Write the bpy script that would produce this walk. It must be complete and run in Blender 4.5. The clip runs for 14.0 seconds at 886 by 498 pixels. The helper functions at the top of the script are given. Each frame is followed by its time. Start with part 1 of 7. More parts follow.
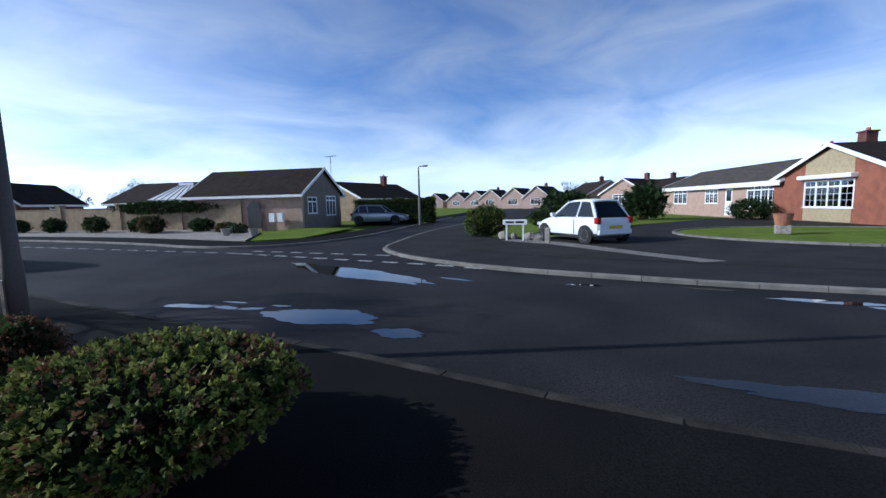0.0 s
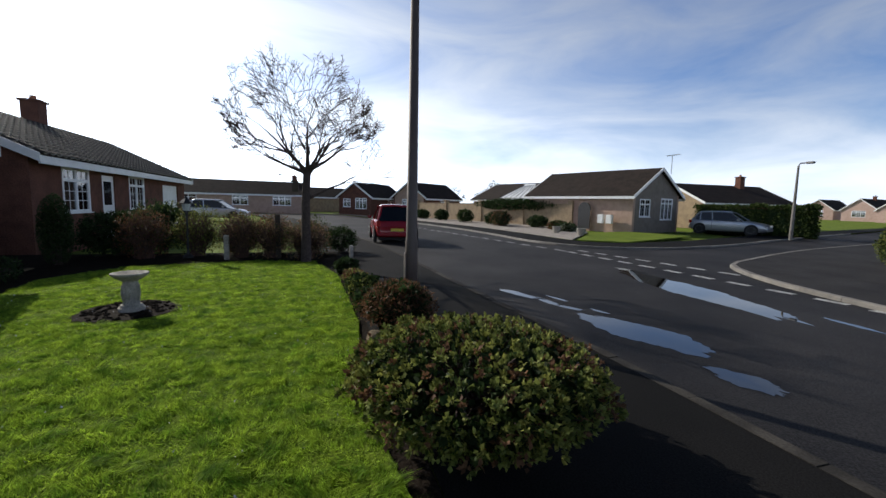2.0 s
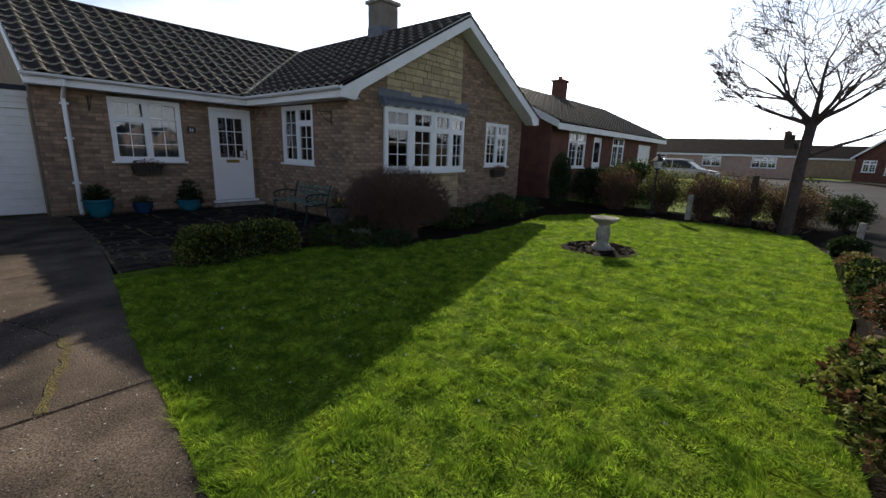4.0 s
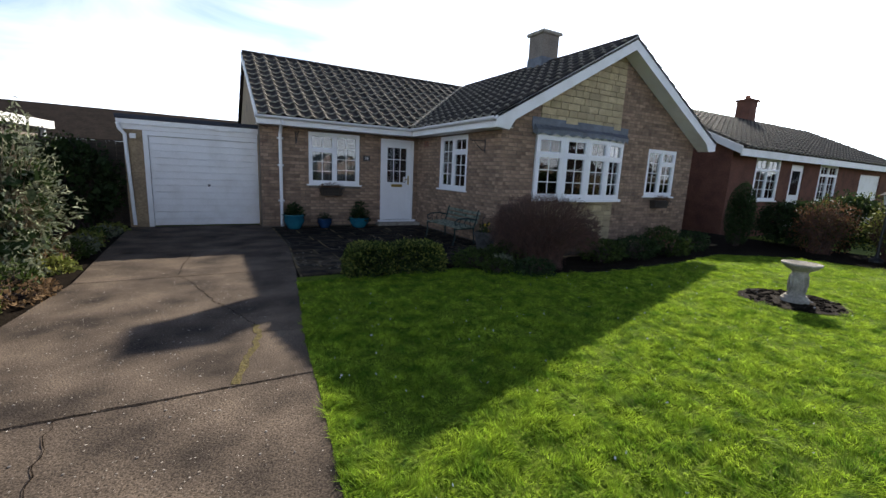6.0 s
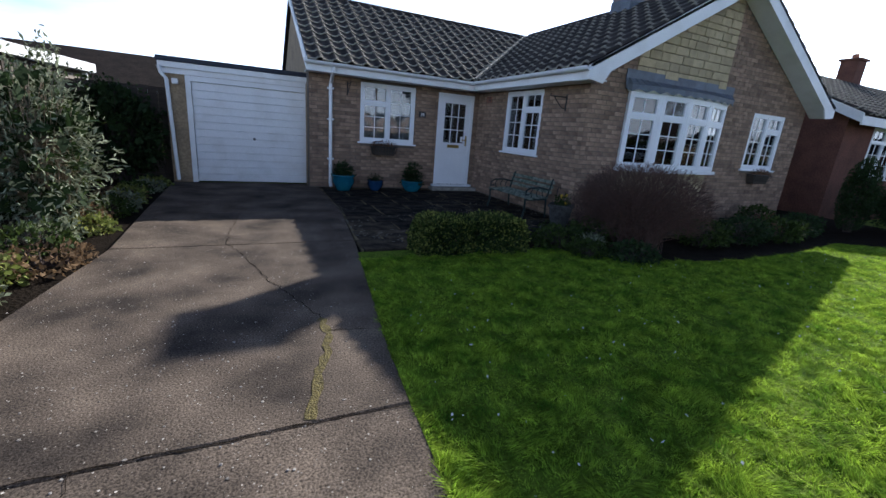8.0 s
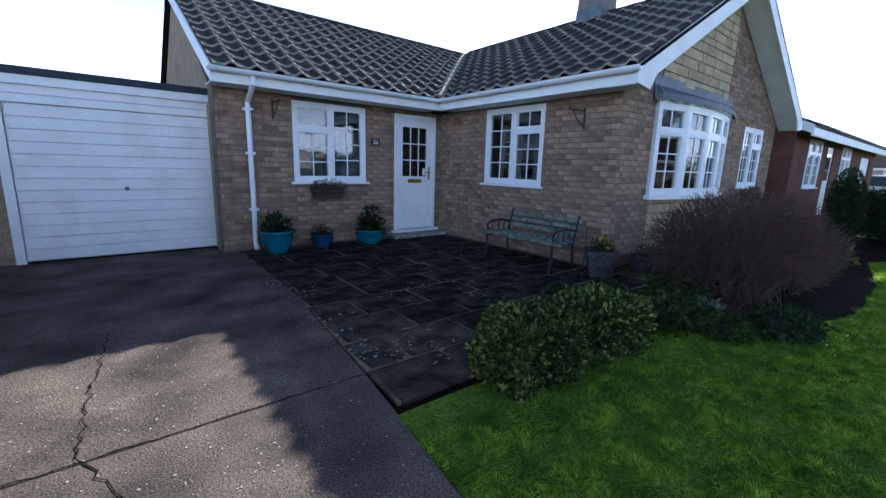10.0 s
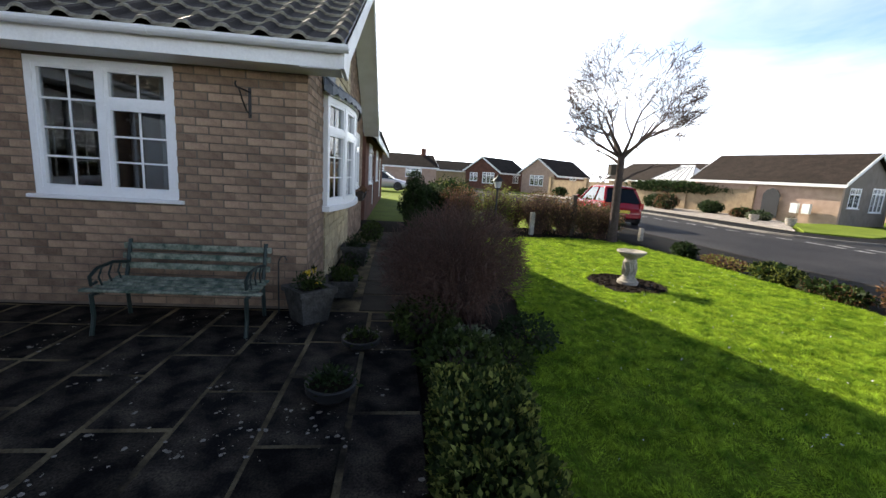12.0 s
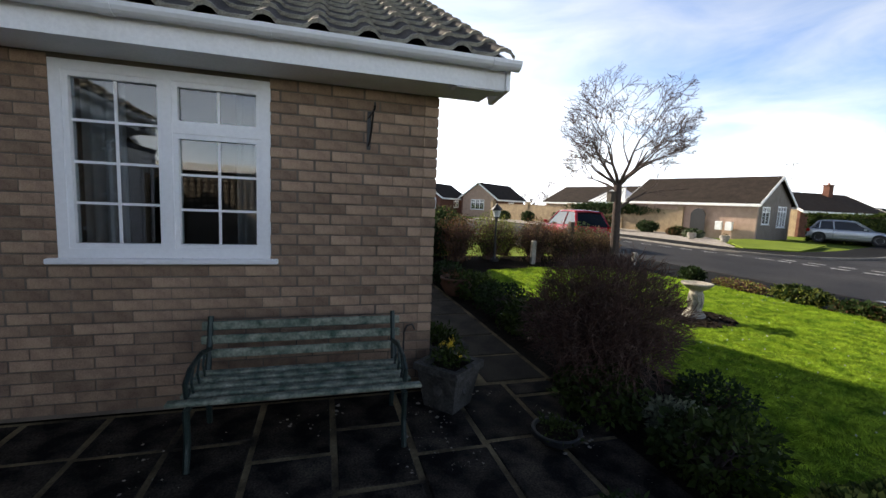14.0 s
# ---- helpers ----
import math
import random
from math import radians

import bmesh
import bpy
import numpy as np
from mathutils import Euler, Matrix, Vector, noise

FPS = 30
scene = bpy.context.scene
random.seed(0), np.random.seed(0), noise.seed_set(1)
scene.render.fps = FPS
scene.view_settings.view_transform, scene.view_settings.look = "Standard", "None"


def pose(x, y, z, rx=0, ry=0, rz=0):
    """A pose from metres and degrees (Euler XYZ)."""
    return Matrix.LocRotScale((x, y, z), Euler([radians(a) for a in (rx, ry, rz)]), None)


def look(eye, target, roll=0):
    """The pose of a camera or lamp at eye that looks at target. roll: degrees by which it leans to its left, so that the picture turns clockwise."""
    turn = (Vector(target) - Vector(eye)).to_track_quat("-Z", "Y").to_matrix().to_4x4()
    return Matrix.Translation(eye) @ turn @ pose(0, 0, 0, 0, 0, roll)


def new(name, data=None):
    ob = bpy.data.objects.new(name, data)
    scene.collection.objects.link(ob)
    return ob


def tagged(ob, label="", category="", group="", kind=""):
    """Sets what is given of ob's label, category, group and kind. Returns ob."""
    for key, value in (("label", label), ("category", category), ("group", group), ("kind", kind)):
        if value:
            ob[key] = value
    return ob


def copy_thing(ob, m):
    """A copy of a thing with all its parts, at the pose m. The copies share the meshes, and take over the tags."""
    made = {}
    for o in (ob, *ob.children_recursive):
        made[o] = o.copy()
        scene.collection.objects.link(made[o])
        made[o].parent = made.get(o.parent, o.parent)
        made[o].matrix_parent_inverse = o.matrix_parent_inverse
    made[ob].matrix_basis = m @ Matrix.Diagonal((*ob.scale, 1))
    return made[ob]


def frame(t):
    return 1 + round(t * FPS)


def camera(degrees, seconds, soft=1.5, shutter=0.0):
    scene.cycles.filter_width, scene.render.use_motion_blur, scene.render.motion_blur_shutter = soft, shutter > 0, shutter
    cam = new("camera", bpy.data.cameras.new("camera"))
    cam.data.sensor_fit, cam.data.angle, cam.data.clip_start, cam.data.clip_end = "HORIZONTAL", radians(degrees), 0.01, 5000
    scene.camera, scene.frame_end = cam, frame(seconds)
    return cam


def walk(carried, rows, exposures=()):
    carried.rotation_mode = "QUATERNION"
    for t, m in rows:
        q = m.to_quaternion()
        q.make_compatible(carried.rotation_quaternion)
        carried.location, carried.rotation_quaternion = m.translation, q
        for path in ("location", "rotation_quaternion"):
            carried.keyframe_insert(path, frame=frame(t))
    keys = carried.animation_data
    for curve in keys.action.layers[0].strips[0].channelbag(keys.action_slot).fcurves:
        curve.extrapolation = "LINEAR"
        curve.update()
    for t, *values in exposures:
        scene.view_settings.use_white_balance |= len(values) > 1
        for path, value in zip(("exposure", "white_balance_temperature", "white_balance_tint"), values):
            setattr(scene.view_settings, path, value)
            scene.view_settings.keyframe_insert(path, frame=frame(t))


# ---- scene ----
cam = camera(93.7, 14.0)

PATH = [
    (0, (0.304, 0.378, 1.455), (-0.681, 2.105, 1.237), -1.3),
    (0.5, (0.224, 0.38, 1.479), (-1.29, 1.674, 1.293), -0.8),
    (1, (0.158, 0.455, 1.493), (-1.617, 1.362, 1.325), 0.8),
    (1.5, (0.107, 0.532, 1.476), (-1.745, 1.274, 1.336), 1.0),
    (2, (0.082, 0.517, 1.471), (-1.814, 1.115, 1.259), 1.3),
    (2.5, (0.044, 0.493, 1.436), (-1.932, 0.66, 1.175), 0.7),
    (3, (0.049, 0.488, 1.398), (-1.783, -0.244, 1.067), 4.8),
    (3.5, (0.147, 0.507, 1.396), (-1.487, -0.569, 0.981), 3.3),
    (4, (0.268, 0.483, 1.401), (-1.216, -0.777, 0.947), 2.0),
    (6.5, (0.242, 0.49, 1.416), (-0.596, -1.289, 1.054), 3.3),
    (7, (0.256, 0.297, 1.401), (-0.486, -1.512, 0.978), 3.9),
    (7.5, (0.346, -0.073, 1.379), (-0.44, -1.827, 0.826), 4.8),
    (10, (0.392, -3.251, 1.307), (-0.829, -4.786, 0.917), 1.6),
    (10.5, (0.19, -3.819, 1.375), (-1.375, -5.012, 1.017), 4.0),
    (11, (-0.064, -4.303, 1.402), (-1.882, -5.049, 1.028), 2.4),
    (11.5, (-0.294, -4.808, 1.425), (-2.212, -5.268, 1.092), 2.9),
    (12, (-0.466, -5.257, 1.446), (-2.421, -5.025, 1.094), 3.6),
    (12.5, (-0.759, -5.666, 1.46), (-2.587, -4.932, 1.117), 2.8),
    (13, (-0.95, -6.068, 1.467), (-2.553, -4.909, 1.173), 2.7),
    (13.5, (-1.191, -6.44, 1.486), (-2.767, -5.231, 1.255), 1.5),
    (14, (-1.552, -6.953, 1.495), (-3.46, -6.395, 1.273), 2.5),
]
walk(cam, [(t, look(eye, target, roll)) for t, eye, target, roll in PATH],
     exposures=[(0, -0.22, 5200, 10), (0.5, -0.12, 5700, 10), (1, -0.14, 6000, 10), (2, -0.11, 6400, 10), (3, -0.32, 6800, 10), (3.5, -0.32, 6850, 10), (4, 0.1, 6900, 10), (6.5, 0.73, 6550, 10), (7.5, 0.67, 6050, 10), (10, 1.23, 5450, 10), (10.5, 1.43, 5950, 10), (11, 1.43, 6500, 10), (12.5, 1.14, 7300, 10), (13.4, 1.09, 7300, 10), (14, 0.92, 7300, 10)])

# ---- world, sun, exposure ----
SUN_TO = Vector((-0.845, -0.535, 0.523)).normalized()
world = bpy.data.worlds.new("sky_world")
scene.world = world
world.use_nodes = True
wn, wl = world.node_tree.nodes, world.node_tree.links
wn.clear()
w_out, w_bg = wn.new("ShaderNodeOutputWorld"), wn.new("ShaderNodeBackground")
w_sky = wn.new("ShaderNodeTexSky")
w_sky.sky_type = "NISHITA"
w_sky.sun_disc = False
w_sky.sun_elevation = math.asin(SUN_TO.z)
w_sky.sun_rotation = math.atan2(SUN_TO.x, SUN_TO.y)
w_sky.air_density, w_sky.dust_density, w_sky.ozone_density = 1.0, 0.5, 3.0
w_co = wn.new("ShaderNodeTexCoord")
w_map = wn.new("ShaderNodeMapping")
w_map.inputs["Scale"].default_value = (1.5, 0.9, 4.2)
w_map.inputs["Rotation"].default_value = (0.1, 0.25, 0.5)
w_no = wn.new("ShaderNodeTexNoise")
w_no.inputs["Scale"].default_value, w_no.inputs["Detail"].default_value = 2.1, 9.0
w_no.inputs["Roughness"].default_value, w_no.inputs["Distortion"].default_value = 0.55, 0.6
w_rmp = wn.new("ShaderNodeValToRGB")
w_rmp.color_ramp.elements[0].position, w_rmp.color_ramp.elements[1].position = 0.28, 0.82
w_bw = wn.new("ShaderNodeRGBToBW")
w_mul = wn.new("ShaderNodeMath")
w_mul.operation, w_mul.inputs[1].default_value = "MULTIPLY", 2.5
w_mix = wn.new("ShaderNodeMix")
w_mix.data_type = "RGBA"
wl.new(w_co.outputs["Generated"], w_map.inputs["Vector"])
wl.new(w_map.outputs["Vector"], w_no.inputs["Vector"])
wl.new(w_no.outputs["Fac"], w_rmp.inputs["Fac"])
w_tint = wn.new("ShaderNodeMix")
w_tint.data_type, w_tint.blend_type = "RGBA", "MULTIPLY"
w_tint.inputs["Factor"].default_value = 1.0
w_tint.inputs["B"].default_value = (0.78, 1.0, 1.34, 1)
wl.new(w_sky.outputs["Color"], w_tint.inputs["A"])
wl.new(w_sky.outputs["Color"], w_bw.inputs["Color"])
wl.new(w_bw.outputs["Val"], w_mul.inputs[0])
# the thin cloud lies low over the horizon and clears towards the zenith
w_dir = wn.new("ShaderNodeSeparateXYZ")
wl.new(w_co.outputs["Generated"], w_dir.inputs["Vector"])
w_high, w_low = wn.new("ShaderNodeMapRange"), wn.new("ShaderNodeMapRange")
for node, z0, z1, f0, f1 in ((w_high, 0.32, 0.8, 1.0, 0.06), (w_low, 0.0, 0.26, 0.58, 0.0)):
    node.inputs["From Min"].default_value, node.inputs["From Max"].default_value = z0, z1
    node.inputs["To Min"].default_value, node.inputs["To Max"].default_value = f0, f1
    wl.new(w_dir.outputs["Z"], node.inputs["Value"])
w_thin, w_fac = wn.new("ShaderNodeMath"), wn.new("ShaderNodeMath")
w_thin.operation, w_fac.operation, w_fac.use_clamp = "MULTIPLY", "ADD", True
wl.new(w_rmp.outputs["Color"], w_thin.inputs[0])
wl.new(w_high.outputs["Result"], w_thin.inputs[1])
wl.new(w_thin.outputs["Value"], w_fac.inputs[0])
wl.new(w_low.outputs["Result"], w_fac.inputs[1])
# haze brightens round the sun
w_dot, w_near, w_veil = wn.new("ShaderNodeVectorMath"), wn.new("ShaderNodeMapRange"), wn.new("ShaderNodeMath")
w_dot.operation, w_dot.inputs[1].default_value = "DOT_PRODUCT", SUN_TO
wl.new(w_co.outputs["Generated"], w_dot.inputs[0])
w_near.inputs["From Min"].default_value, w_near.inputs["From Max"].default_value = 0.5, 0.95
w_near.inputs["To Max"].default_value = 0.5
wl.new(w_dot.outputs["Value"], w_near.inputs["Value"])
w_veil.operation, w_veil.use_clamp = "ADD", True
wl.new(w_fac.outputs["Value"], w_veil.inputs[0])
wl.new(w_near.outputs["Result"], w_veil.inputs[1])
wl.new(w_veil.outputs["Value"], w_mix.inputs["Factor"])
# deep clear blue overhead
w_deep = wn.new("ShaderNodeMapRange")
w_deep.inputs["From Min"].default_value, w_deep.inputs["From Max"].default_value = 0.42, 0.75
w_deep.inputs["To Min"].default_value, w_deep.inputs["To Max"].default_value = 1.0, 0.25
wl.new(w_dir.outputs["Z"], w_deep.inputs["Value"])
w_air = wn.new("ShaderNodeMix")
w_air.data_type, w_air.blend_type = "RGBA", "MULTIPLY"
w_air.inputs["Factor"].default_value = 1.0
wl.new(w_tint.outputs["Result"], w_mix.inputs["A"])
w_cloud = wn.new("ShaderNodeMix")
w_cloud.data_type, w_cloud.blend_type = "RGBA", "MULTIPLY"
w_cloud.inputs["Factor"].default_value = 1.0
w_cloud.inputs["B"].default_value = (0.9, 0.99, 1.13, 1)
wl.new(w_mul.outputs["Value"], w_cloud.inputs["A"])
wl.new(w_cloud.outputs["Result"], w_mix.inputs["B"])
wl.new(w_mix.outputs["Result"], w_air.inputs["A"])
wl.new(w_deep.outputs["Result"], w_air.inputs["B"])
wl.new(w_air.outputs["Result"], w_bg.inputs["Color"])
w_bg.inputs["Strength"].default_value = 0.105
wl.new(w_bg.outputs["Background"], w_out.inputs["Surface"])

sun = new("sun", bpy.data.lights.new("sun", "SUN"))
sun.data.energy, sun.data.angle, sun.data.color = 5.0, radians(0.53), (1.0, 0.93, 0.82)
sun.matrix_world = look(SUN_TO * 60, (0, 0, 0))

# ---- materials ----


def mat(name, colour, rough=0.8, scale=6.0, vary=0.25, bump=0.2, fine=60.0, metal=0.0, second=None, amount=0.45, pieces="", spec=0.5, streak=(1, 1, 1), depth=0.02, piece_vary=0.35, through_light=0.0):
    """A surface with large stains and fine grain; pieces: 'object' or 'island' varies the tone piece by piece."""
    m = bpy.data.materials.new(name)
    m.use_nodes = True
    n, l = m.node_tree.nodes, m.node_tree.links
    bs = n["Principled BSDF"]
    co = n.new("ShaderNodeTexCoord")
    mp = n.new("ShaderNodeMapping")
    mp.inputs["Scale"].default_value = streak
    l.new(co.outputs["Object"], mp.inputs["Vector"])
    big, small = n.new("ShaderNodeTexNoise"), n.new("ShaderNodeTexNoise")
    big.inputs["Scale"].default_value, big.inputs["Detail"].default_value = scale, 5
    small.inputs["Scale"].default_value, small.inputs["Detail"].default_value = fine, 3
    l.new(mp.outputs["Vector"], big.inputs["Vector"])
    l.new(mp.outputs["Vector"], small.inputs["Vector"])
    c2 = second or tuple(c * 0.55 for c in colour)
    ramp = n.new("ShaderNodeValToRGB")
    ramp.color_ramp.elements[0].color, ramp.color_ramp.elements[1].color = (*c2, 1), (*colour, 1)
    ramp.color_ramp.elements[0].position, ramp.color_ramp.elements[1].position = amount - 0.18, amount + 0.18
    l.new(big.outputs["Fac"], ramp.inputs["Fac"])
    mr = n.new("ShaderNodeMapRange")
    mr.inputs["From Min"].default_value, mr.inputs["From Max"].default_value = 0.25, 0.75
    mr.inputs["To Min"].default_value, mr.inputs["To Max"].default_value = 1 - vary, 1 + vary
    l.new(small.outputs["Fac"], mr.inputs["Value"])
    mx = n.new("ShaderNodeMix")
    mx.data_type, mx.blend_type = "RGBA", "MULTIPLY"
    mx.inputs["Factor"].default_value = 1.0
    l.new(ramp.outputs["Color"], mx.inputs["A"])
    l.new(mr.outputs["Result"], mx.inputs["B"])
    last = mx.outputs["Result"]
    if pieces:
        src = n.new("ShaderNodeObjectInfo" if pieces == "object" else "ShaderNodeNewGeometry")
        rnd = src.outputs["Random" if pieces == "object" else "Random Per Island"]
        pr = n.new("ShaderNodeMapRange")
        pr.inputs["To Min"].default_value, pr.inputs["To Max"].default_value = 1 - piece_vary, 1 + piece_vary
        l.new(rnd, pr.inputs["Value"])
        m2 = n.new("ShaderNodeMix")
        m2.data_type, m2.blend_type = "RGBA", "MULTIPLY"
        m2.inputs["Factor"].default_value = 1.0
        l.new(last, m2.inputs["A"])
        l.new(pr.outputs["Result"], m2.inputs["B"])
        last = m2.outputs["Result"]
    l.new(last, bs.inputs["Base Color"])
    bs.inputs["Roughness"].default_value, bs.inputs["Metallic"].default_value = rough, metal
    bs.inputs["Specular IOR Level"].default_value = spec
    if through_light:
        tl, ms = n.new("ShaderNodeBsdfTranslucent"), n.new("ShaderNodeMixShader")
        ms.inputs["Fac"].default_value = through_light
        l.new(last, tl.inputs["Color"])
        l.new(bs.outputs["BSDF"], ms.inputs[1])
        l.new(tl.outputs["BSDF"], ms.inputs[2])
        l.new(ms.outputs["Shader"], n["Material Output"].inputs["Surface"])
    if bump:
        bp = n.new("ShaderNodeBump")
        bp.inputs["Strength"].default_value, bp.inputs["Distance"].default_value = bump, depth
        l.new(small.outputs["Fac"], bp.inputs["Height"])
        l.new(bp.outputs["Normal"], bs.inputs["Normal"])
    return m


def glass_mat(name, tint=(0.02, 0.024, 0.028)):
    m = bpy.data.materials.new(name)
    m.use_nodes = True
    n, l = m.node_tree.nodes, m.node_tree.links
    n.clear()
    out, mixs = n.new("ShaderNodeOutputMaterial"), n.new("ShaderNodeMixShader")
    tr, gl, fr = n.new("ShaderNodeBsdfTransparent"), n.new("ShaderNodeBsdfGlossy"), n.new("ShaderNodeFresnel")
    tr.inputs["Color"].default_value = (*tint, 1)
    gl.inputs["Roughness"].default_value = 0.02
    fr.inputs["IOR"].default_value = 2.0
    l.new(fr.outputs["Fac"], mixs.inputs["Fac"])
    l.new(tr.outputs["BSDF"], mixs.inputs[1])
    l.new(gl.outputs["BSDF"], mixs.inputs[2])
    l.new(mixs.outputs["Shader"], out.inputs["Surface"])
    return m


M_BRICK = mat("buff_brick", (0.30, 0.208, 0.143), 0.9, 9, 0.25, 0.5, 140, second=(0.185, 0.122, 0.09), pieces="object", depth=0.004, piece_vary=0.3, spec=0.15)
M_BRICK_J = mat("buff_brick_joined", (0.30, 0.208, 0.143), 0.9, 9, 0.25, 0.5, 140, second=(0.185, 0.122, 0.09), pieces="island", depth=0.004, piece_vary=0.3, spec=0.15)
M_MORTAR = mat("mortar", (0.155, 0.125, 0.095), 0.95, 5, 0.2, 0.4, 160, depth=0.003)
M_STONE = mat("cladding_stone", (0.46, 0.37, 0.22), 0.9, 7, 0.2, 0.8, 60, second=(0.34, 0.27, 0.16), pieces="object", depth=0.012, piece_vary=0.18)
M_TILE = mat("concrete_roof_tile", (0.05, 0.042, 0.036), 0.62, 5, 0.35, 0.6, 90, second=(0.024, 0.021, 0.019), pieces="object", spec=0.14, depth=0.004, piece_vary=0.35)
M_TILE_J = mat("concrete_roof_tile_joined", (0.05, 0.042, 0.036), 0.62, 5, 0.35, 0.6, 90, second=(0.024, 0.021, 0.019), pieces="island", spec=0.14, depth=0.004, piece_vary=0.35)
M_LICHEN = mat("lichened_tile_edge", (0.34, 0.32, 0.25), 0.95, 14, 0.5, 0.5, 90, second=(0.14, 0.12, 0.10), amount=0.5, depth=0.004)
M_UPVC = mat("white_upvc", (0.80, 0.81, 0.82), 0.35, 2, 0.04, 0.0, 40, second=(0.74, 0.75, 0.76))
M_WHITE = mat("white_paint", (0.78, 0.78, 0.77), 0.5, 3, 0.06, 0.05, 50, second=(0.66, 0.65, 0.62), amount=0.36)
M_LEAD = mat("lead_flashing", (0.13, 0.15, 0.18), 0.6, 6, 0.2, 0.2, 40)
M_GLASS = glass_mat("window_glass", (0.55, 0.6, 0.62))
# room surfaces near black: the dimness indoors is put into the colour
M_ROOM_SHADE = mat("room_shade", (0.05, 0.045, 0.04), 0.9, 2, 0.1, 0.0)
M_NET = mat("net_curtain", (0.62, 0.62, 0.62), 0.95, 4, 0.1, 0.1, 80, second=(0.5, 0.5, 0.5))
M_ASPHALT = mat("asphalt_road", (0.034, 0.032, 0.032), 0.75, 0.45, 0.9, 0.7, 60, second=(0.011, 0.0105, 0.0115), amount=0.5, depth=0.006, spec=0.14)
M_PAVE = mat("tarmac_pavement", (0.012, 0.0115, 0.011), 0.85, 0.9, 0.7, 0.5, 85, second=(0.007, 0.007, 0.007), depth=0.003, spec=0.06)
M_KERB = mat("concrete_kerb", (0.21, 0.195, 0.17), 0.85, 3, 0.25, 0.4, 90, second=(0.12, 0.11, 0.10), pieces="island", piece_vary=0.15, depth=0.004)
M_KERB_OLD = mat("worn_dark_kerb", (0.05, 0.046, 0.04), 0.9, 3, 0.35, 0.4, 60, second=(0.017, 0.016, 0.015), pieces="island", piece_vary=0.3, depth=0.004, spec=0.1)
M_PAINT = mat("worn_road_paint", (0.52, 0.52, 0.50), 0.7, 9, 0.4, 0.3, 60, second=(0.10, 0.10, 0.10), amount=0.46)
M_CONC = mat("drive_concrete", (0.172, 0.132, 0.10), 0.88, 1.9, 0.85, 0.7, 95, second=(0.043, 0.034, 0.028), amount=0.5, depth=0.006, spec=0.12)
M_AGG = mat("pale_aggregate", (0.42, 0.38, 0.33), 0.9, 5, 0.3, 0.0, 60, second=(0.24, 0.21, 0.18), pieces="island", piece_vary=0.5, spec=0.1)
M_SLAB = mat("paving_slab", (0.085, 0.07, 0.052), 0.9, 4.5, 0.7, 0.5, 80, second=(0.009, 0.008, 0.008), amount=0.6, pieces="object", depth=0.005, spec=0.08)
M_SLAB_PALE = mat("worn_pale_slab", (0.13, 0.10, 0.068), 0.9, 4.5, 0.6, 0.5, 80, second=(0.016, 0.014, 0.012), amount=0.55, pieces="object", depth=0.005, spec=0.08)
M_JOINT = mat("sandy_joint", (0.27, 0.21, 0.12), 0.95, 3, 0.3, 0.5, 60, second=(0.03, 0.026, 0.02), amount=0.52, spec=0.05)
M_SOIL = mat("dark_soil", (0.02, 0.015, 0.011), 0.95, 7, 0.4, 0.9, 40, depth=0.02, spec=0.04)
M_GRAVEL = mat("pale_gravel", (0.36, 0.32, 0.28), 0.95, 3, 0.5, 0.9, 45, depth=0.02)
M_LAWN = mat("lawn_turf", (0.15, 0.21, 0.022), 0.9, 6, 0.6, 0.5, 45, second=(0.06, 0.11, 0.01), depth=0.03, spec=0.05)
M_BLADE = mat("grass_blade", (0.335, 0.47, 0.046), 0.7, 5.5, 0.45, 0.0, 22, second=(0.058, 0.16, 0.013), pieces="island", piece_vary=0.4, spec=0.1, through_light=0.5)
M_FARGRASS = mat("far_grass", (0.15, 0.20, 0.03), 0.9, 0.8, 0.3, 0.5, 20, second=(0.09, 0.13, 0.02), spec=0.05)
M_WET = mat("wet_asphalt", (0.012, 0.012, 0.014), 0.25, 2, 0.2, 0.15, 60, spec=0.15, depth=0.003)
M_ROSE_WALL = mat("rose_brick_wall", (0.46, 0.33, 0.28), 0.9, 3, 0.2, 0.4, 30, second=(0.36, 0.25, 0.21), depth=0.006, spec=0.1)
M_TARMAC = mat("dry_tarmac", (0.036, 0.034, 0.033), 0.85, 0.9, 0.6, 0.5, 85, second=(0.02, 0.019, 0.019), depth=0.003, spec=0.1)
M_GREY_ROOF = mat("weathered_grey_roof", (0.10, 0.088, 0.076), 0.9, 3, 0.45, 0.5, 14, second=(0.045, 0.04, 0.036), depth=0.02, spec=0.1)
# lighter copy of the red brick, sunlight put into its colour
M_RED_BRICK_SUN = mat("red_brick_sunlit", (0.27, 0.105, 0.065), 0.9, 3, 0.4, 0.5, 26, second=(0.19, 0.075, 0.05), depth=0.006, spec=0.1)
M_WATER = mat("puddle_water", (0.012, 0.012, 0.013), 0.02, 2, 0.0, 0.0, spec=0.6)
M_STEEL = mat("galvanised_grey", (0.17, 0.165, 0.16), 0.6, 3, 0.15, 0.15, 60, metal=0.2)
M_COLUMN = mat("brown_lamp_paint", (0.088, 0.066, 0.057), 0.6, 3, 0.2, 0.1, 60, second=(0.07, 0.052, 0.045))
M_PATH = mat("path_slab", (0.075, 0.063, 0.048), 0.9, 3, 0.5, 0.5, 80, second=(0.028, 0.024, 0.019), pieces="object", depth=0.005, spec=0.08)
M_ROCK = mat("tan_edging_rock", (0.20, 0.155, 0.10), 0.95, 9, 0.4, 0.7, 50, second=(0.10, 0.08, 0.055), depth=0.01, spec=0.05)
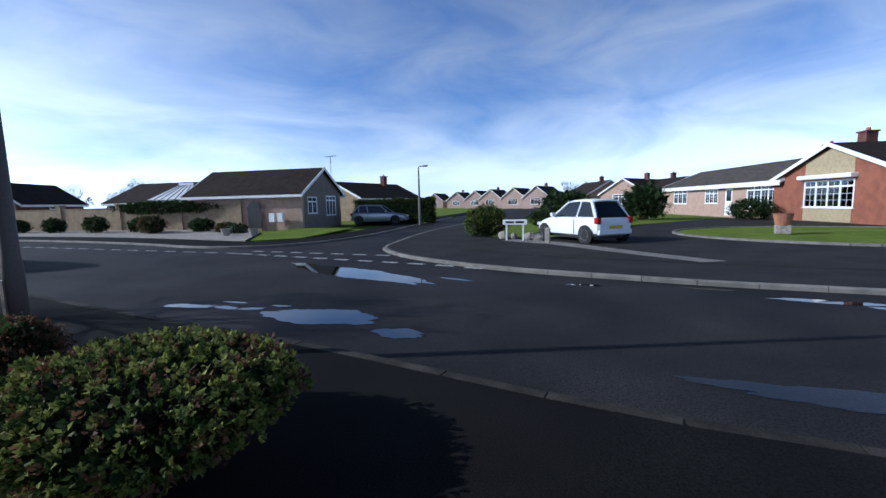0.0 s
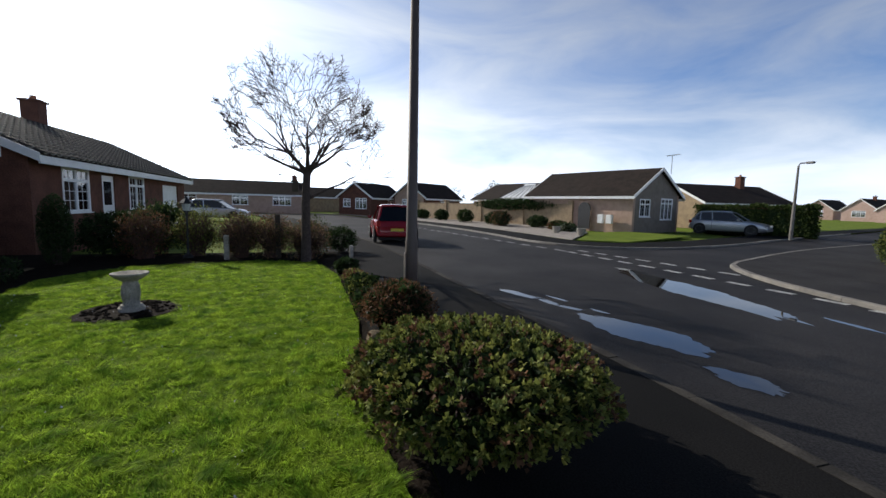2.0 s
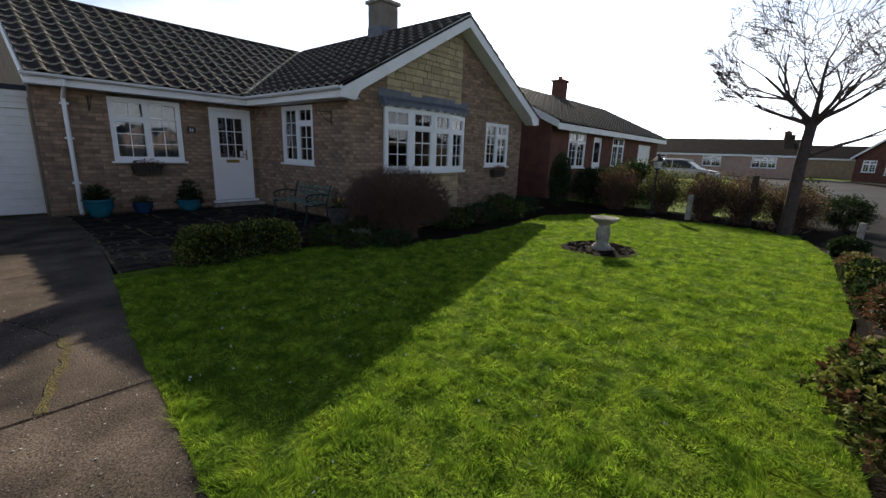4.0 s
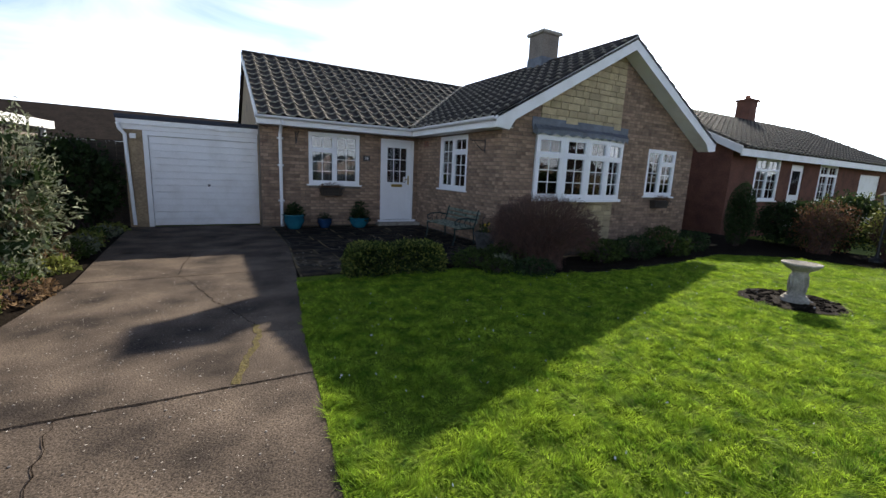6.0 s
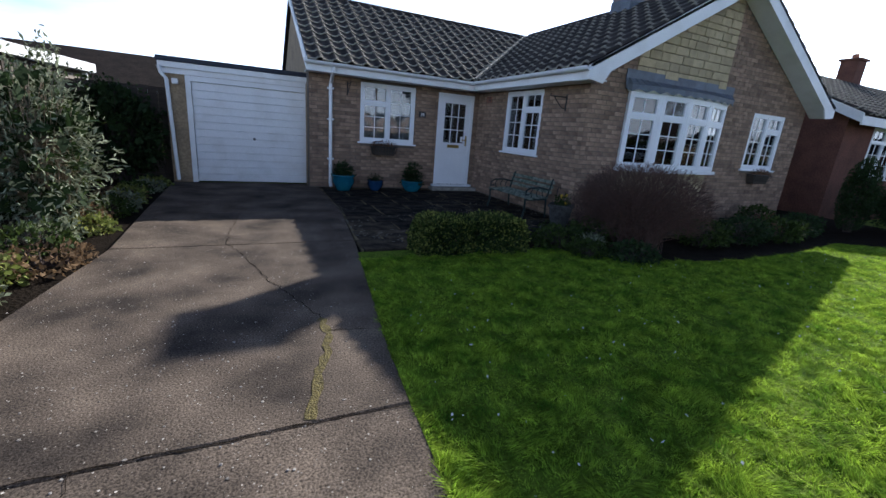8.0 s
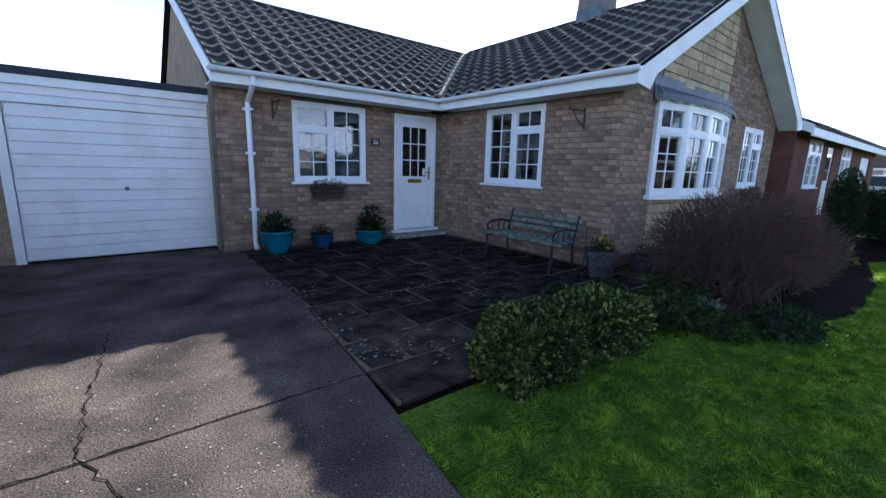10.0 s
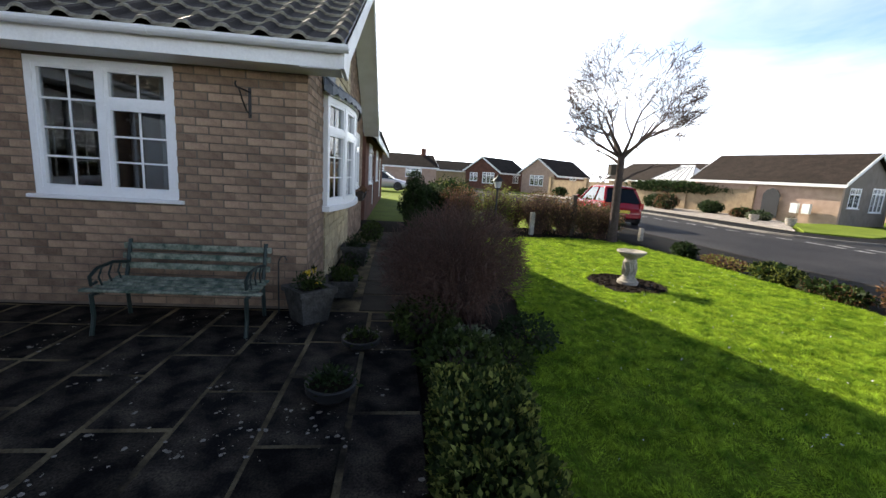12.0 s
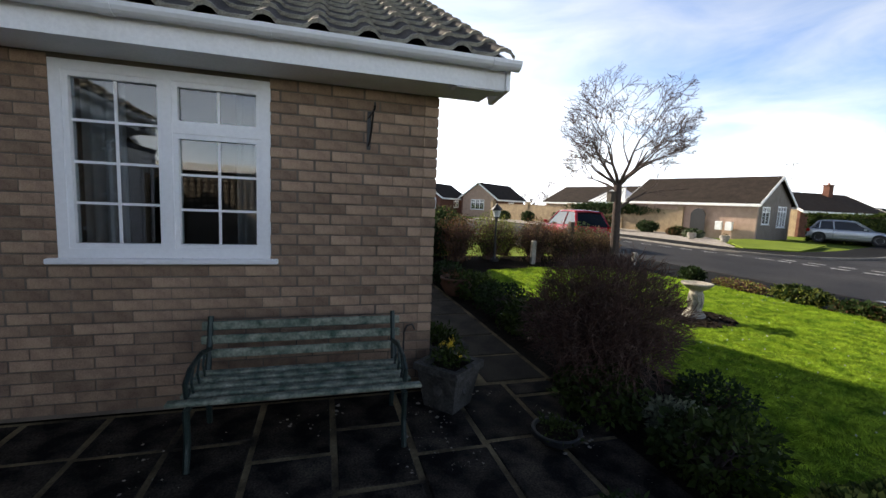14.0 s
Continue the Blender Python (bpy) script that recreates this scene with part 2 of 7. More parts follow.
M_BARK = mat("grey_bark", (0.08, 0.06, 0.054), 0.9, 12, 0.35, 0.8, 50, second=(0.05, 0.038, 0.034), depth=0.01, spec=0.1)
M_PLANTER = mat("mossy_planter_stone", (0.085, 0.083, 0.077), 0.9, 11, 0.4, 0.6, 60, second=(0.035, 0.034, 0.03), depth=0.008, spec=0.1)
M_TWIG = mat("brown_twig", (0.10, 0.05, 0.036), 0.85, 5, 0.3, 0.2, 60, second=(0.07, 0.042, 0.032), pieces="island")
M_LEAF = mat("evergreen_leaf", (0.055, 0.08, 0.018), 0.65, 3, 0.2, 0.0, 40, second=(0.025, 0.042, 0.010), pieces="island", piece_vary=0.5, spec=0.15, through_light=0.3)
M_LEAF_LIGHT = mat("variegated_leaf", (0.23, 0.24, 0.055), 0.65, 4, 0.2, 0.0, 40, second=(0.10, 0.135, 0.035), pieces="island", piece_vary=0.5, spec=0.15, through_light=0.3)
M_LEAF_SILVER = mat("silver_leaf", (0.25, 0.27, 0.18), 0.65, 3, 0.2, 0.0, 40, second=(0.12, 0.14, 0.085), pieces="island", piece_vary=0.45, spec=0.15, through_light=0.3)
M_LEAF_BROWN = mat("russet_leaf", (0.17, 0.088, 0.044), 0.65, 4, 0.3, 0.0, 40, second=(0.08, 0.045, 0.027), pieces="island", piece_vary=0.45, spec=0.15, through_light=0.3)
# leaf colour of dark evergreens; inside other shrubs it stands in for shade
M_DARK_LEAF_AND_SHADE = mat("dark_conifer_leaf_and_core_shade", (0.032, 0.055, 0.018), 0.65, 4, 0.3, 0.0, 40, second=(0.02, 0.035, 0.012), pieces="island", piece_vary=0.4, spec=0.15, through_light=0.3)
M_YELLOW = mat("yellow_flower", (0.65, 0.45, 0.02), 0.6, 9, 0.2, 0.0, second=(0.55, 0.34, 0.02))
M_RED_BRICK = mat("red_brick_wall", (0.15, 0.07, 0.05), 0.9, 3, 0.3, 0.4, 30, second=(0.09, 0.045, 0.034), depth=0.006, spec=0.1)
M_BUFF_WALL = mat("buff_brick_wall", (0.32, 0.235, 0.14), 0.9, 2.5, 0.3, 0.4, 30, second=(0.22, 0.16, 0.10), depth=0.006)
M_DARK_WALL = mat("grey_brick_wall", (0.20, 0.17, 0.14), 0.9, 3, 0.3, 0.4, 30, second=(0.14, 0.12, 0.10), depth=0.006)
M_PINK_WALL = mat("pinkish_brick_wall", (0.42, 0.29, 0.22), 0.9, 3, 0.2, 0.4, 30, second=(0.33, 0.22, 0.17), depth=0.006)
M_FAR_ROOF = mat("far_roof_tile", (0.034, 0.026, 0.022), 0.9, 2, 0.3, 0.5, 12, second=(0.02, 0.016, 0.014), depth=0.02, spec=0.08)
M_TIMBER = mat("dark_timber", (0.06, 0.045, 0.032), 0.85, 4, 0.3, 0.4, 40, streak=(1, 1, 8))
M_OLD_WOOD = mat("lichened_green_slat", (0.26, 0.28, 0.22), 0.85, 13, 0.4, 0.4, 60, second=(0.035, 0.07, 0.05), amount=0.5)
M_IRON = mat("green_black_iron", (0.018, 0.035, 0.032), 0.5, 8, 0.2, 0.2, 60, metal=0.3)
M_BLACK = mat("black_metal", (0.014, 0.014, 0.015), 0.5, 8, 0.2, 0.1, 60)
M_TEAL = mat("teal_glaze", (0.016, 0.13, 0.18), 0.18, 8, 0.2, 0.0, second=(0.01, 0.085, 0.13))
M_BLUE = mat("dark_blue_glaze", (0.015, 0.05, 0.12), 0.15, 8, 0.15, 0.0)
M_OLD_STONE = mat("weathered_stone", (0.36, 0.33, 0.28), 0.9, 9, 0.4, 0.7, 60, second=(0.17, 0.155, 0.13), depth=0.01)
M_TERRA = mat("terracotta", (0.38, 0.16, 0.09), 0.85, 6, 0.2, 0.2, 50)
M_CAR_WHITE = mat("white_car_paint", (0.82, 0.83, 0.84), 0.2, 1, 0.02, 0.0, second=(0.79, 0.80, 0.81))
M_CAR_RED = mat("red_car_paint", (0.24, 0.011, 0.018), 0.15, 1, 0.02, 0.0, second=(0.27, 0.013, 0.02))
M_CAR_SILVER = mat("silver_car_paint", (0.45, 0.47, 0.50), 0.28, 1, 0.02, 0.0, metal=0.5, second=(0.42, 0.44, 0.47))
M_CAR_DARK = mat("dark_car_paint", (0.02, 0.022, 0.028), 0.2, 1, 0.02, 0.0)
M_CAR_GLASS = mat("car_glass", (0.012, 0.014, 0.016), 0.05, 1, 0.0, 0.0)
M_TYRE = mat("tyre_rubber", (0.018, 0.018, 0.018), 0.8, 9, 0.2, 0.2)
M_RIM = mat("alloy_rim", (0.5, 0.5, 0.52), 0.3, 5, 0.05, 0.0, metal=0.8)
M_TAIL = mat("tail_light_red", (0.45, 0.01, 0.01), 0.15, 5, 0.1, 0.0)
M_LAMPGLASS = mat("headlight_glass", (0.6, 0.62, 0.64), 0.1, 5, 0.1, 0.0)
M_PLATE = mat("yellow_plate", (0.7, 0.5, 0.03), 0.5, 5, 0.05, 0.0)
M_BRASS = mat("brass", (0.45, 0.32, 0.10), 0.35, 9, 0.1, 0.0, metal=0.9)
M_MOSS = mat("moss", (0.14, 0.108, 0.03), 0.95, 25, 0.4, 0.8, 90)
M_FELT = mat("blue_black_felt", (0.035, 0.04, 0.055), 0.85, 5, 0.25, 0.3, 70, second=(0.022, 0.026, 0.036))
M_OLD_TERRA = mat("dull_terracotta", (0.17, 0.085, 0.055), 0.9, 6, 0.3, 0.3, 50)
M_SLATE = mat("slate_plaque", (0.028, 0.029, 0.03), 0.6, 9, 0.1, 0.1)

# ---- helpers for shapes ----


def mesh_of(verts, faces, name="part"):
    me = bpy.data.meshes.new(name)
    me.from_pydata([tuple(v) for v in verts], [], faces)
    me.update()
    return me


class Shape:
    """Collects boxes, tubes and other solids into one mesh."""

    def __init__(self):
        self.v, self.f, self.slot = [], [], []

    def add(self, verts, faces, slot=0, m=None):
        k = len(self.v)
        self.v += [tuple(m @ Vector(p)) if m else tuple(p) for p in verts]
        self.f += [tuple(k + i for i in f) for f in faces]
        self.slot += [slot] * len(faces)
        return self

    def box(self, x0, x1, y0, y1, z0, z1, slot=0, m=None, bevel=0.0):
        if bevel <= 0:
            v = [(x, y, z) for z in (z0, z1) for y in (y0, y1) for x in (x0, x1)]
            f = [(0, 2, 3, 1), (4, 5, 7, 6), (0, 1, 5, 4), (2, 6, 7, 3), (0, 4, 6, 2), (1, 3, 7, 5)]
            return self.add(v, f, slot, m)
        b, v = bevel, []
        for z, i in ((z0, 0), (z1, 1)):
            s = -1 if i == 0 else 1
            for d, zz in (((b, z), (0, z - s * b)) if i == 1 else ((b, z), (0, z - s * b))):
                v += [(x0 + d, y0 + d, zz), (x1 - d, y0 + d, zz), (x1 - d, y1 - d, zz), (x0 + d, y1 - d, zz)]
        r = [v[0:4], v[4:8], v[12:16], v[8:12]]
        v = [p for q in r for p in q]
        f = [(3, 2, 1, 0), (12, 13, 14, 15)]
        for a in range(3):
            for i in range(4):
                j = (i + 1) % 4
                f.append((a * 4 + i, a * 4 + j, a * 4 + 4 + j, a * 4 + 4 + i))
        return self.add(v, f, slot, m)

    def prism(self, poly, axis, a, b, slot=0, m=None):
        """A polygon in the two other axes, pulled from a to b along axis."""
        def put(p, w):
            return {"x": (w, p[0], p[1]), "y": (p[0], w, p[1]), "z": (p[0], p[1], w)}[axis]
        n = len(poly)
        v = [put(p, a) for p in poly] + [put(p, b) for p in poly]
        f = [tuple(range(n)), tuple(range(2 * n - 1, n - 1, -1))]
        f += [(i, i + n, (i + 1) % n + n, (i + 1) % n) for i in range(n)]
        return self.add(v, f, slot, m)

    def tube(self, pts, radii, sides=6, slot=0, cap=True, m=None):
        rings, v, f = len(pts), [], []
        up = None
        for i, p in enumerate(pts):
            p = Vector(p)
            d = Vector(pts[min(i + 1, rings - 1)]) - Vector(pts[max(i - 1, 0)])
            d = d.normalized() if d.length > 1e-9 else Vector((0, 0, 1))
            a = d.orthogonal().normalized() if up is None else (up - d * up.dot(d))
            a = a.normalized() if a.length > 1e-6 else d.orthogonal().normalized()
            up, b = a, d.cross(a)
            r = radii[i] if isinstance(radii, (list, tuple)) else radii
            v += [p + (a * math.cos(t) + b * math.sin(t)) * r for t in (2 * math.pi * k / sides for k in range(sides))]
        for i in range(rings - 1):
            for k in range(sides):
                j = (k + 1) % sides
                f.append((i * sides + k, i * sides + j, (i + 1) * sides + j, (i + 1) * sides + k))
        if cap:
            f += [tuple(range(sides - 1, -1, -1)), tuple((rings - 1) * sides + k for k in range(sides))]
        return self.add(v, f, slot, m)

    def lathe(self, profile, sides=20, slot=0, m=None):
        """A profile of (radius, z) turned round the z axis."""
        v, f, n = [], [], len(profile)
        for r, z in profile:
            v += [(r * math.cos(2 * math.pi * k / sides), r * math.sin(2 * math.pi * k / sides), z) for k in range(sides)]
        for i in range(n - 1):
            for k in range(sides):
                j = (k + 1) % sides
                f.append((i * sides + k, i * sides + j, (i + 1) * sides + j, (i + 1) * sides + k))
        f += [tuple(range(sides - 1, -1, -1)), tuple((n - 1) * sides + k for k in range(sides))]
        return self.add(v, f, slot, m)

    def mesh(self, name="part"):
        me = mesh_of(self.v, self.f, name)
        if any(self.slot):
            me.polygons.foreach_set("material_index", self.slot)
        return me


def basis_of(ob):
    m = ob.matrix_basis.copy()
    return basis_of(ob.parent) @ ob.matrix_parent_inverse @ m if ob.parent else m


def part(name, shape, material, parent=None, label="", local=False, smooth=False):
    """Links a shape as one mesh object, under a thing or a part; its numbers are the world's unless local."""
    me = shape.mesh(name) if isinstance(shape, Shape) else shape
    for one in (material if isinstance(material, (list, tuple)) else (material,)):
        if one.name not in [s.name for s in me.materials if s]:
            me.materials.append(one)
    if smooth:
        me.polygons.foreach_set("use_smooth", [True] * len(me.polygons))
    ob = new(name, me)
    if parent:
        ob.parent = parent
        if not local:
            ob.matrix_parent_inverse = basis_of(parent).inverted()
    if label:
        ob["label"] = label
    return ob


def thing(name, m, label, category, group="", kind=""):
    ob = new(name)
    ob.empty_display_size = 0.2
    ob.matrix_basis = m
    return tagged(ob, label, category, group, kind)


def setting(name, shape, material, label="", smooth=False):
    return tagged(part(name, shape, material, None, "", smooth=smooth), label, name.split("_")[0], "", "structure")

# ---- ground, roads, pavements ----
ROAD_Z, PAVE_Z = -0.12, -0.035


def sheet(poly, z, thick=0.0):
    s = Shape()
    if thick:
        return s.prism(poly, "z", z - thick, z)
    return s.add([(x, y, z) for x, y in poly], [tuple(range(len(poly)))])


def smooth_line(pts, n=6):
    """A Catmull-Rom line through plan points."""
    p = [Vector(q) for q in pts]
    p = [2 * p[0] - p[1]] + p + [2 * p[-1] - p[-2]]
    out = []
    for i in range(1, len(p) - 2):
        a, b, c, d = p[i - 1:i + 3]
        for k in range(n):
            t = k / n
            out.append(0.5 * (2 * b + (c - a) * t + (2 * a - 5 * b + 4 * c - d) * t * t + (3 * b - a - 3 * c + d) * t ** 3))
    return [(q.x, q.y) for q in out + [p[-2]]]


ground = setting("ground", sheet([(-1500, -1500), (1500, -1500), (1500, 1500), (-1500, 1500)], ROAD_Z - 0.05), M_FARGRASS, "wide flat grassy ground reaching the horizon")
NEAR_KERB = smooth_line([(-60, -6), (-40, -1.2), (-26, 1.5), (-18, 2.55), (-12.5, 3.05), (-7, 3.3), (-3.2, 3.5), (-0.3, 3.5), (1.4, 3.65), (8, 4.6), (16, 7), (30, 14)])
LEFT_KERB = smooth_line([(-60, 2.5), (-42, 6.6), (-29, 9.2), (-21, 9.9), (-16.5, 9.9), (-13.9, 11.2), (-13.0, 14), (-14.0, 19), (-16.5, 26), (-21, 40), (-27, 60), (-34, 90)])
ISLE_KERB = smooth_line([(-28, 90), (-21.5, 60), (-15.8, 38), (-13.6, 28), (-11.6, 19.5), (-9.5, 13.6), (-8.6, 11.8), (-6.7, 10.4), (-4.6, 9.6), (-2.7, 9.2), (-0.4, 9.1), (2, 9.15), (8, 10), (16, 12.8), (30, 20)])
road = setting("road", sheet(NEAR_KERB + ISLE_KERB[::-1] + LEFT_KERB[::-1], ROAD_Z), M_ASPHALT, "damp dark asphalt road at a junction")


def kerb_row(name, line, side, label, height=0.085, width=0.13, piece=0.915):
    """Kerb stones end to end along a line; side: +1 lays them to the left of it."""
    s, carry = Shape(), 0.0
    pts = [Vector(p) for p in line]
    dist = [0.0]
    for a, b in zip(pts, pts[1:]):
        dist.append(dist[-1] + (b - a).length)

    def at(d):
        for i in range(len(pts) - 1):
            if d <= dist[i + 1] or i == len(pts) - 2:
                return pts[i].lerp(pts[i + 1], (d - dist[i]) / (dist[i + 1] - dist[i]))
    d = 0.0
    while d + piece < dist[-1]:
        a, b = at(d + 0.006), at(d + piece - 0.006)
        if (a.length < 45):
            u = (b - a).normalized()
            n = Vector((-u.y, u.x)) * width * side
            z0, z1 = ROAD_Z - 0.04, ROAD_Z + height + random.uniform(-0.004, 0.004)
            c = 0.02
            q = [a, b, b + n, a + n]
            i = n.normalized() * c
            top = [a + i, b + i, b + n, a + n]
            v = [(*p, z0) for p in q] + [(*p, z1 - c) for p in q] + [(*p, z1) for p in top]
            f = [(3, 2, 1, 0), (8, 9, 10, 11)]
            for r in (0, 4):
                f += [(r + k, r + (k + 1) % 4, r + 4 + (k + 1) % 4, r + 4 + k) for k in range(4)]
            s.add(v, f if side > 0 else [g[::-1] for g in f])
        d += piece
    ob = part(name, s, M_KERB_OLD if side < 0 else M_KERB)
    return tagged(ob, label, "kerb", "", "structure")


kerb_row("kerb_south", NEAR_KERB, -1, "worn low concrete kerb stones beside the road", 0.09)
kerb_row("kerb_west", LEFT_KERB, 1, "concrete kerb stones round the junction corner")
kerb_row("kerb_east", ISLE_KERB, 1, "pale concrete kerb stones round the junction corner", 0.09)


def offset(line, d):
    out = []
    for i, p in enumerate(line):
        a, b = Vector(line[max(i - 1, 0)]), Vector(line[min(i + 1, len(line) - 1)])
        u = (b - a).normalized()
        out.append((p[0] - u.y * d, p[1] + u.x * d))
    return out


pave_in = [(x, max(y - 2.35, -60)) for x, y in NEAR_KERB]
setting("pavement_south", sheet([p for p in offset(NEAR_KERB, -0.12)] + pave_in[::-1], PAVE_Z), M_PAVE, "dark tarmac pavement beside the front lawn")
setting("pavement_west", sheet(offset(LEFT_KERB, 0.12) + offset(LEFT_KERB, 2.1)[::-1], PAVE_Z), M_PAVE, "dark tarmac pavement across the road")
setting("pavement_east", sheet(offset(ISLE_KERB, 0.12) + offset(ISLE_KERB, 3.4)[::-1], PAVE_Z + 0.004), M_TARMAC, "dark tarmac pavement at the junction corner")

# ---- windows and doors ----


def window(parent, m, w, h, cols, name="window", bars=(2, 3), fan=0.0, fan_cols=(), sill=True, depth=0.07, far=False):
    """A white window in a wall: local x along the wall, y outwards, z up from the sill. cols: widths of its lights as shares; fan: height of top lights."""
    win = thing(name, m, "", "")
    win.parent = parent
    win.matrix_parent_inverse = basis_of(parent).inverted()
    fr = 0.06
    s = Shape()
    y0, y1 = -depth, 0.02
    s.box(0, fr, y0, y1, 0, h).box(w - fr, w, y0, y1, 0, h)
    s.box(fr, w - fr, y0, y1, 0, fr).box(fr, w - fr, y0, y1, h - fr, h)
    edges, x = [], fr
    for c in cols:
        x2 = x + (w - 2 * fr) * c
        edges.append((x, x2))
        x = x2
    bar = 0.05
    for a, b in edges[:-1]:
        s.box(b - bar / 2, b + bar / 2, y0, y1 + 0.002, fr, h - fr)
    panes = []
    for i, (a, b) in enumerate(edges):
        a2, b2 = a + (bar / 2 if i else 0), b - (bar / 2 if i < len(edges) - 1 else 0)
        if fan and (not fan_cols or i in fan_cols):
            zf = h - fr - fan
            s.box(a2, b2, y0, y1 + 0.001, zf - bar / 2, zf + bar / 2)
            panes += [(a2, b2, fr, zf - bar / 2, bars), (a2, b2, zf + bar / 2, h - fr, (bars[0], 1))]
        else:
            panes.append((a2, b2, fr, h - fr, (bars[0], bars[1] + (1 if fan else 0))))
    part("window_frame", s, M_UPVC, win, local=True)
    if sill:
        part("window_sill", Shape().box(-0.05, w + 0.05, -0.05, 0.07, -0.035, 0.0, bevel=0.006), M_UPVC, win, local=True)
    for a, b, z0, z1, (bc, br) in panes:
        sash = Shape()
        t = 0.032 if not far else 0.02
        for q in ((a, a + t, z0, z1), (b - t, b, z0, z1), (a + t, b - t, z0, z0 + t), (a + t, b - t, z1 - t, z1)):
            sash.box(q[0], q[1], y0 + 0.012, y1 - 0.008, q[2], q[3])
        part("sash", sash, M_UPVC, win, local=True)
        ia, ib, iz, jz = a + t, b - t, z0 + t, z1 - t
        p = part("pane", Shape().box(ia, ib, -0.030, -0.022, iz, jz), M_GLASS, win, local=True)
        p.visible_shadow = False
        g = Shape()
        for k in range(1, bc):
            xx = ia + (ib - ia) * k / bc
            g.box(xx - 0.008, xx + 0.008, -0.0215, -0.012, iz, jz)
        for k in range(1, br):
            zz = iz + (jz - iz) * k / br
            g.box(ia, ib, -0.0212, -0.0125, zz - 0.008, zz + 0.008)
        if g.v:
            part("glazing_bar", g, M_UPVC, win, local=True)
    return win


def wall_plate(s, u0, u1, z0, z1, holes, d0, d1, place):
    """One connected wall with openings: u along it, d through it; place(u, d, z) gives the point."""
    us = sorted({u0, u1, *[min(max(q, u0), u1) for h in holes for q in h[:2]]})
    zs = sorted({z0, z1, *[min(max(q, z0), z1) for h in holes for q in h[2:4]]})
    nu, nz = len(us), len(zs)

    def full(i, k):
        if not (0 <= i < nu - 1 and 0 <= k < nz - 1):
            return False
        u, z = (us[i] + us[i + 1]) / 2, (zs[k] + zs[k + 1]) / 2
        return not any(h[0] < u < h[1] and h[2] < z < h[3] for h in holes)
    v = [place(u, d, z) for d in (d0, d1) for z in zs for u in us]
    n, f = nu * nz, []
    for i in range(nu - 1):
        for k in range(nz - 1):
            if not full(i, k):
                continue
            a, b, c, d = k * nu + i, k * nu + i + 1, (k + 1) * nu + i + 1, (k + 1) * nu + i
            f += [(d, c, b, a), (n + a, n + b, n + c, n + d)]
            for (p, q), (di, dk) in (((a, b), (0, -1)), ((b, c), (1, 0)), ((c, d), (0, 1)), ((d, a), (-1, 0))):
                if not full(i + di, k + dk):
                    f.append((p, q, n + q, n + p))
    s.add(v, f)


# ---- the bungalow with the gable ----
FY, WX, GY, GX = -9.77, -4.66, -6.12, -10.9
EAVE, RIDGE = 2.47, 4.38
RX0, RX1, RY0 = -4.27, -11.2, -9.32
RXM = (RX0 + RX1) / 2
RYM = RY0 - (RX0 - RX1) / 2
SLOPE = (RIDGE - EAVE) / (RX0 - RXM)
VERGE, MAIN_L = -5.77, -0.71
house = thing("house", pose(-6, -11, 0), "buff brick bungalow with a white-edged gable and dark tiled roof", "house")

WIN1 = (-3.06, -1.83, 1.01, 2.22)
DOOR = (-4.54, -3.62, 0.13, 2.2)
WIN2 = (-8.53, -7.30, 1.05, 2.25)
BOW = (-8.1, -5.52, 0.97, 2.25)
WIN3 = (-10.22, -9.1, 1.07, 2.21)

s = Shape()
wall_plate(s, WX - 0.2, -0.78, 0, 2.36, [WIN1, DOOR], FY - 0.26, FY - 0.008, lambda u, d, z: (u, d, z))
wall_front = part("wall", s, M_MORTAR, house, "buff brick front wall with sandy mortar joints")
s = Shape()
wall_plate(s, FY - 0.004, GY - 0.262, 0, 2.36, [WIN2], WX - 0.26, WX - 0.008, lambda u, d, z: (d, u, z))
wall_side = part("wall", s, M_MORTAR, house, "buff brick side wall of the gabled wing behind a bench")
s = Shape()
wall_plate(s, GX, WX - 0.008, 0, 2.36, [BOW, WIN3], GY - 0.26, GY - 0.008, lambda u, d, z: (u, d, z))
s.prism([(GX, 2.36), (WX - 0.008, 2.36), (WX - 0.008, 2.40), (RXM, RIDGE - 0.14), (GX, 2.40)], "y", GY - 0.26, GY - 0.008)
wall_gable = part("wall", s, M_MORTAR, house, "buff brick gable wall with a pale stone panel")
s = Shape()
part("wall", Shape().box(GX, GX + 0.25, -16.0, GY - 0.262, 0, 2.4), M_BUFF_WALL, house)
part("wall", Shape().box(GX + 0.25, -0.8, -16.0, -15.75, 0, 2.4), M_BUFF_WALL, house)
s.prism([(-16.0, 0), (FY - 0.26, 0), (FY - 0.26, 2.3), (RYM, RIDGE - 0.15), (-16.0, 2.3)], "x", -1.05, -0.79)
part("wall", s, M_BUFF_WALL, house)
# added inner walls, ceiling and floor, coloured dark so the rooms look unlit
part("wall", Shape().box(GX + 0.26, -1.06, -12.9, -12.8, 0, 2.4).box(GX + 0.26, WX - 0.27, -15.7, GY - 0.3, 2.30, 2.34).box(WX - 0.27, -1.06, -15.7, FY - 0.27, 2.30, 2.34).box(-7.9, -7.8, -12.8, GY - 0.9, 0, 2.4), M_ROOM_SHADE, house, "plain inner wall and ceiling, indoor shade painted dark")
part("floor", Shape().box(GX + 0.26, WX - 0.27, -15.7, GY - 0.27, 0.0, 0.1).box(WX - 0.27, -1.06, -15.7, FY - 0.27, 0.0, 0.1), M_ROOM_SHADE, house)


def zwing(x):
    return RIDGE - SLOPE * abs(x - RXM)


# roof boarding under the tiles
s = Shape()


